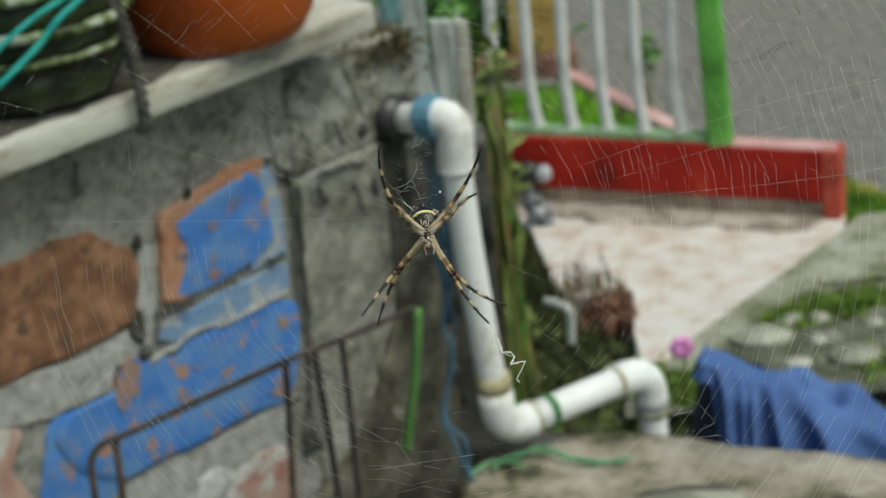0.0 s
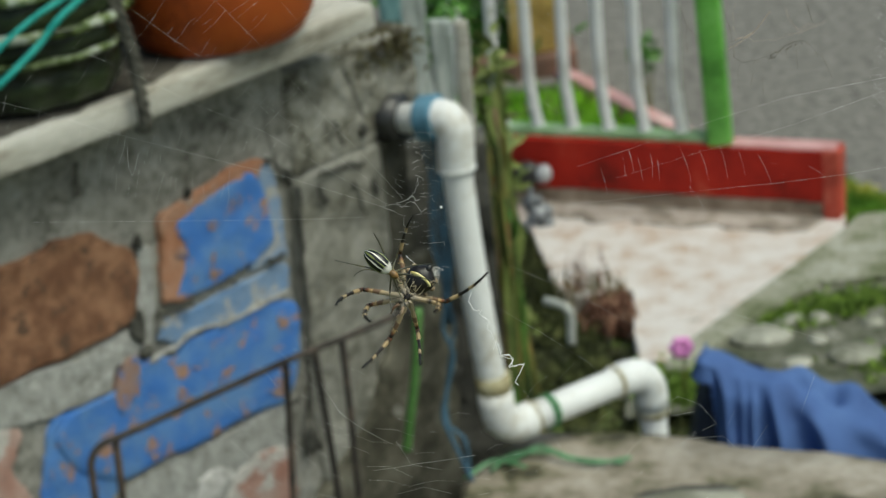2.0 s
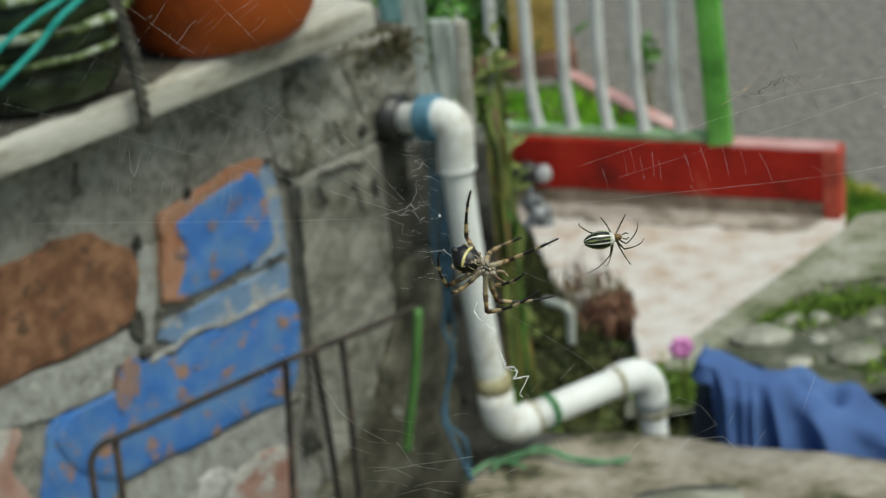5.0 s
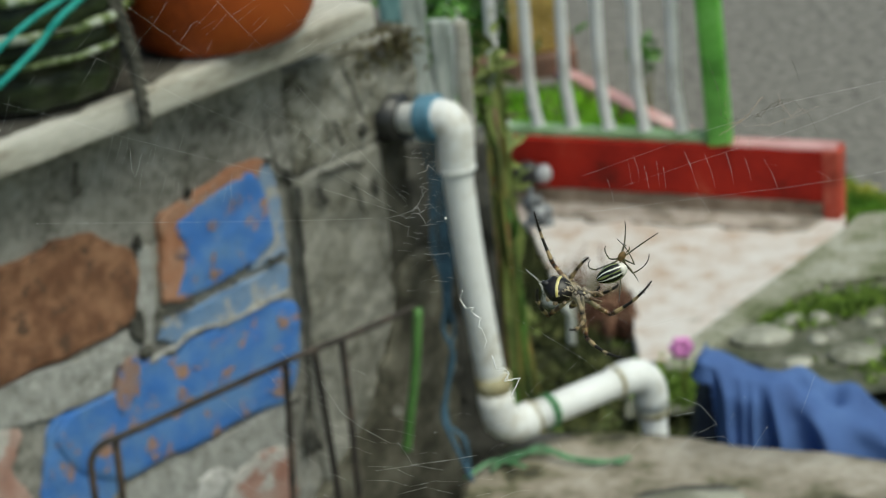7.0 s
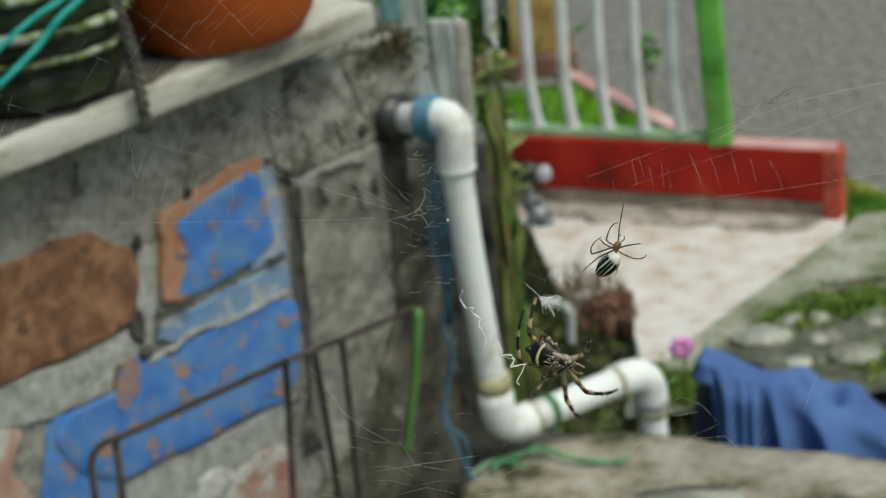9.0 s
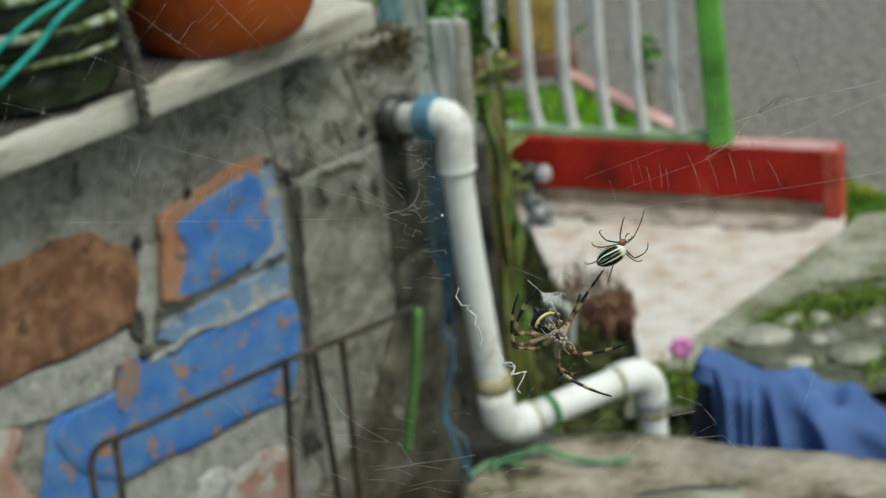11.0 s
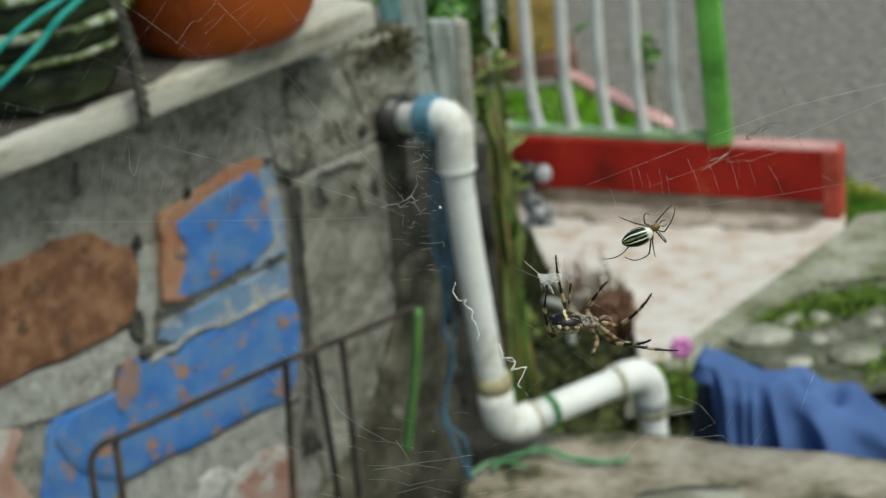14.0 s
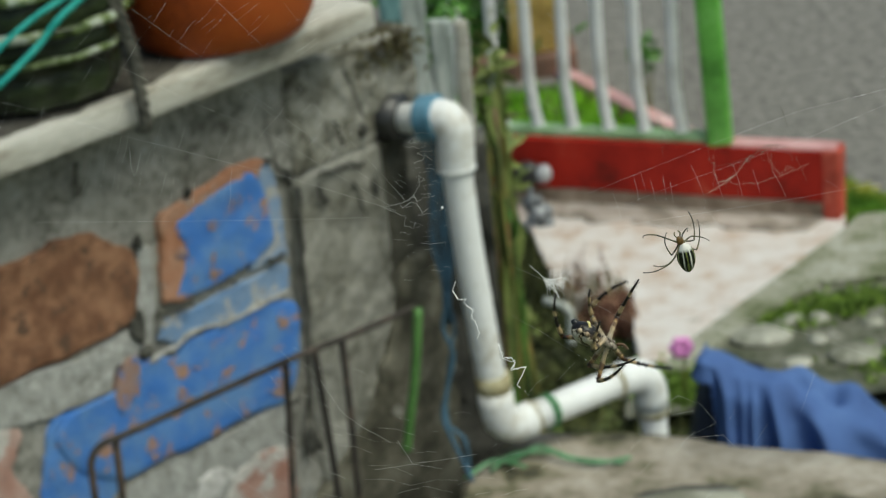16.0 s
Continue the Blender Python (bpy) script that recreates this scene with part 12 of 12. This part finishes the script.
    walk(clump, [(0, pose(0.07743, 0.47204, 1.56040, 67.9, 5.1, -2.1)), (1.5, pose(0.07717, 0.47105, 1.55794, 67.9, 5.1, -2.1)), (4.2, pose(0.07562, 0.46761, 1.54942, 67.9, 5.1, -2.1)), (6.5, pose(0.07335, 0.46344, 1.53911, 67.9, 5.1, -2.1)), (9, pose(0.07322, 0.46294, 1.53788, 67.9, 5.1, -2.1)), (12, pose(0.06835, 0.46062, 1.53213, 67.9, 5.1, -2.1)), (14, pose(0.06840, 0.46027, 1.53126, 67.9, 5.1, -2.1)), (15, pose(0.06870, 0.45886, 1.52777, 67.9, 5.1, -2.1)), (16, pose(0.06934, 0.45824, 1.52622, 67.9, 5.1, -2.1))])
    walk(tangle, [(0, pose(-0.00452, 0.46063, 1.53207, 67.9, 5.1, -2.1)), (0.4, pose(-0.00610, 0.46069, 1.53221, 67.9, 5.1, -2.1)), (0.6, pose(0.00088, 0.45427, 1.53235, 67.9, 5.1, -2.1)), (0.8, pose(-0.00530, 0.44729, 1.52574, 67.9, 5.1, -2.1)), (1, pose(-0.00530, 0.44914, 1.52499, 67.9, 5.1, -2.1)), (1.5, pose(-0.00393, 0.45555, 1.53017, 67.9, 5.1, -2.1)), (2, pose(-0.00460, 0.45929, 1.52873, 67.9, 5.1, -2.1)), (3, pose(-0.00512, 0.45930, 1.52878, 67.9, 5.1, -2.1)), (3.5, pose(-0.00532, 0.45535, 1.52968, 67.9, 5.1, -2.1)), (4.2, pose(-0.00545, 0.45857, 1.52695, 67.9, 5.1, -2.1)), (6.3, pose(-0.00413, 0.45852, 1.52683, 67.9, 5.1, -2.1)), (7, pose(-0.00379, 0.45826, 1.52619, 67.9, 5.1, -2.1)), (9, pose(-0.00330, 0.45809, 1.52577, 67.9, 5.1, -2.1)), (12.5, pose(-0.00532, 0.45906, 1.52818, 67.9, 5.1, -2.1)), (14.5, pose(-0.00460, 0.45929, 1.52873, 67.9, 5.1, -2.1)), (16, pose(-0.00434, 0.45923, 1.52859, 67.9, 5.1, -2.1))])
    walk(band_a, [(0, pose(0.01353, 0.44413, 1.49123, 67.9, 5.1, -2.1)), (0.5, pose(0.01353, 0.44413, 1.49123, 67.9, 5.1, -2.1)), (0.8, pose(0.01003, 0.43795, 1.49193, 67.9, 5.1, -2.1)), (1, pose(0.00935, 0.44047, 1.49818, 67.9, 5.1, -2.1)), (1.5, pose(0.01347, 0.44389, 1.49062, 67.9, 5.1, -2.1)), (2.5, pose(0.01281, 0.44391, 1.49067, 67.9, 5.1, -2.1)), (4.2, pose(0.01394, 0.44312, 1.48872, 67.9, 5.1, -2.1)), (6.5, pose(0.01315, 0.44265, 1.48755, 67.9, 5.1, -2.1)), (7, pose(0.01183, 0.44269, 1.48767, 67.9, 5.1, -2.1)), (8, pose(0.01413, 0.44386, 1.49056, 67.9, 5.1, -2.1)), (9, pose(0.01347, 0.44389, 1.49062, 67.9, 5.1, -2.1)), (11.5, pose(0.01341, 0.44314, 1.48876, 67.9, 5.1, -2.1)), (12.5, pose(0.01334, 0.44339, 1.48939, 67.9, 5.1, -2.1)), (14, pose(0.01367, 0.44363, 1.48998, 67.9, 5.1, -2.1)), (16, pose(0.01354, 0.44363, 1.48999, 67.9, 5.1, -2.1))])
    walk(band_b, [(0, pose(0.00721, 0.44904, 1.50070, 67.9, 5.1, -2.1)), (0.5, pose(0.00655, 0.44906, 1.50076, 67.9, 5.1, -2.1)), (0.8, pose(0.00088, 0.44128, 1.50017, 67.9, 5.1, -2.1)), (1, pose(0.00352, 0.44118, 1.49994, 67.9, 5.1, -2.1)), (1.5, pose(0.00683, 0.44477, 1.49814, 67.9, 5.1, -2.1)), (2.5, pose(0.00740, 0.44885, 1.50291, 67.9, 5.1, -2.1)), (4.2, pose(0.00948, 0.44653, 1.49716, 67.9, 5.1, -2.1)), (6.5, pose(0.00523, 0.44818, 1.50125, 67.9, 5.1, -2.1)), (9, pose(0.00523, 0.44818, 1.50125, 67.9, 5.1, -2.1)), (12.5, pose(0.00377, 0.44873, 1.50262, 67.9, 5.1, -2.1)), (16, pose(0.00370, 0.44899, 1.50324, 67.9, 5.1, -2.1))])
    walk(web, [(0, pose(0.00000, 0.45432, 1.51644, 67.9, 5.1, -2.1)), (0.4, pose(-0.00026, 0.45433, 1.51647, 67.9, 5.1, -2.1)), (0.6, pose(0.00206, 0.42623, 1.52700, 67.9, 5.1, -2.1)), (0.8, pose(-0.00197, 0.48176, 1.50427, 67.9, 5.1, -2.1)), (1, pose(0.00213, 0.42648, 1.52761, 67.9, 5.1, -2.1)), (1.5, pose(-0.00058, 0.47083, 1.50926, 67.9, 5.1, -2.1)), (2, pose(0.00000, 0.45247, 1.51719, 67.9, 5.1, -2.1)), (2.5, pose(0.00000, 0.44505, 1.52019, 67.9, 5.1, -2.1)), (3, pose(0.00026, 0.45802, 1.51492, 67.9, 5.1, -2.1)), (3.5, pose(0.00077, 0.43565, 1.52362, 67.9, 5.1, -2.1)), (4.2, pose(0.00024, 0.45050, 1.51767, 67.9, 5.1, -2.1)), (6.3, pose(0.00024, 0.45421, 1.51617, 67.9, 5.1, -2.1)), (9, pose(0.00077, 0.45419, 1.51613, 67.9, 5.1, -2.1)), (12.5, pose(0.00000, 0.45432, 1.51644, 67.9, 5.1, -2.1)), (16, pose(0.00026, 0.45431, 1.51642, 67.9, 5.1, -2.1))])

    # torn from the hub, the panels swing back on their outer anchors
    hinge_a, hinge_b = Matrix.Translation(in_web(1900, 400)), Matrix.Translation(in_web(-340, 420))
    walk(panel_a, [(t, Matrix.Translation((0, 0, z)) @ hinge_a @ pose(0, 0, 0, 0, -a, 0) @ hinge_a.inverted()) for t, a, z in ((0, 0, 0), (0.4, 0, 0), (0.6, 30, -0.004), (0.8, 62, -0.008), (1.1, 80, -0.01), (1.5, 84, -0.01), (9, 86, -0.01), (16, 86, -0.01))])
    walk(panel_b, [(t, Matrix.Translation((0, 0, z)) @ hinge_b @ pose(0, 0, 0, 0, a, 0) @ hinge_b.inverted()) for t, a, z in ((0, 0, 0), (0.4, 0, 0), (0.6, 26, -0.004), (0.8, 60, -0.008), (1.1, 80, -0.01), (1.5, 84, -0.01), (9, 86, -0.01), (16, 86, -0.01))])
    walk(panel_c, [(t, Matrix.Translation((x, y, z)) @ pose(0, 0, 0, 0, 0, r)) for t, x, y, z, r in ((0, 0, 0, 0, 0), (0.4, 0, 0, 0, 0), (0.6, 0.001, 0.002, 0.012, 0.5), (0.8, 0, -0.001, -0.012, -0.5), (1.1, 0, 0, 0.006, 0), (1.5, 0, -0.001, -0.004, 0), (2, 0, 0, 0, 0), (4.2, 0, 0.001, 0, 0), (6.3, 0.001, -0.002, 0.002, 1.0), (9, 0.002, -0.003, 0.004, 1.5), (11.5, 0.002, -0.004, 0.006, 2.0), (16, 0.003, -0.008, 0.010, 3.0))])


motions()
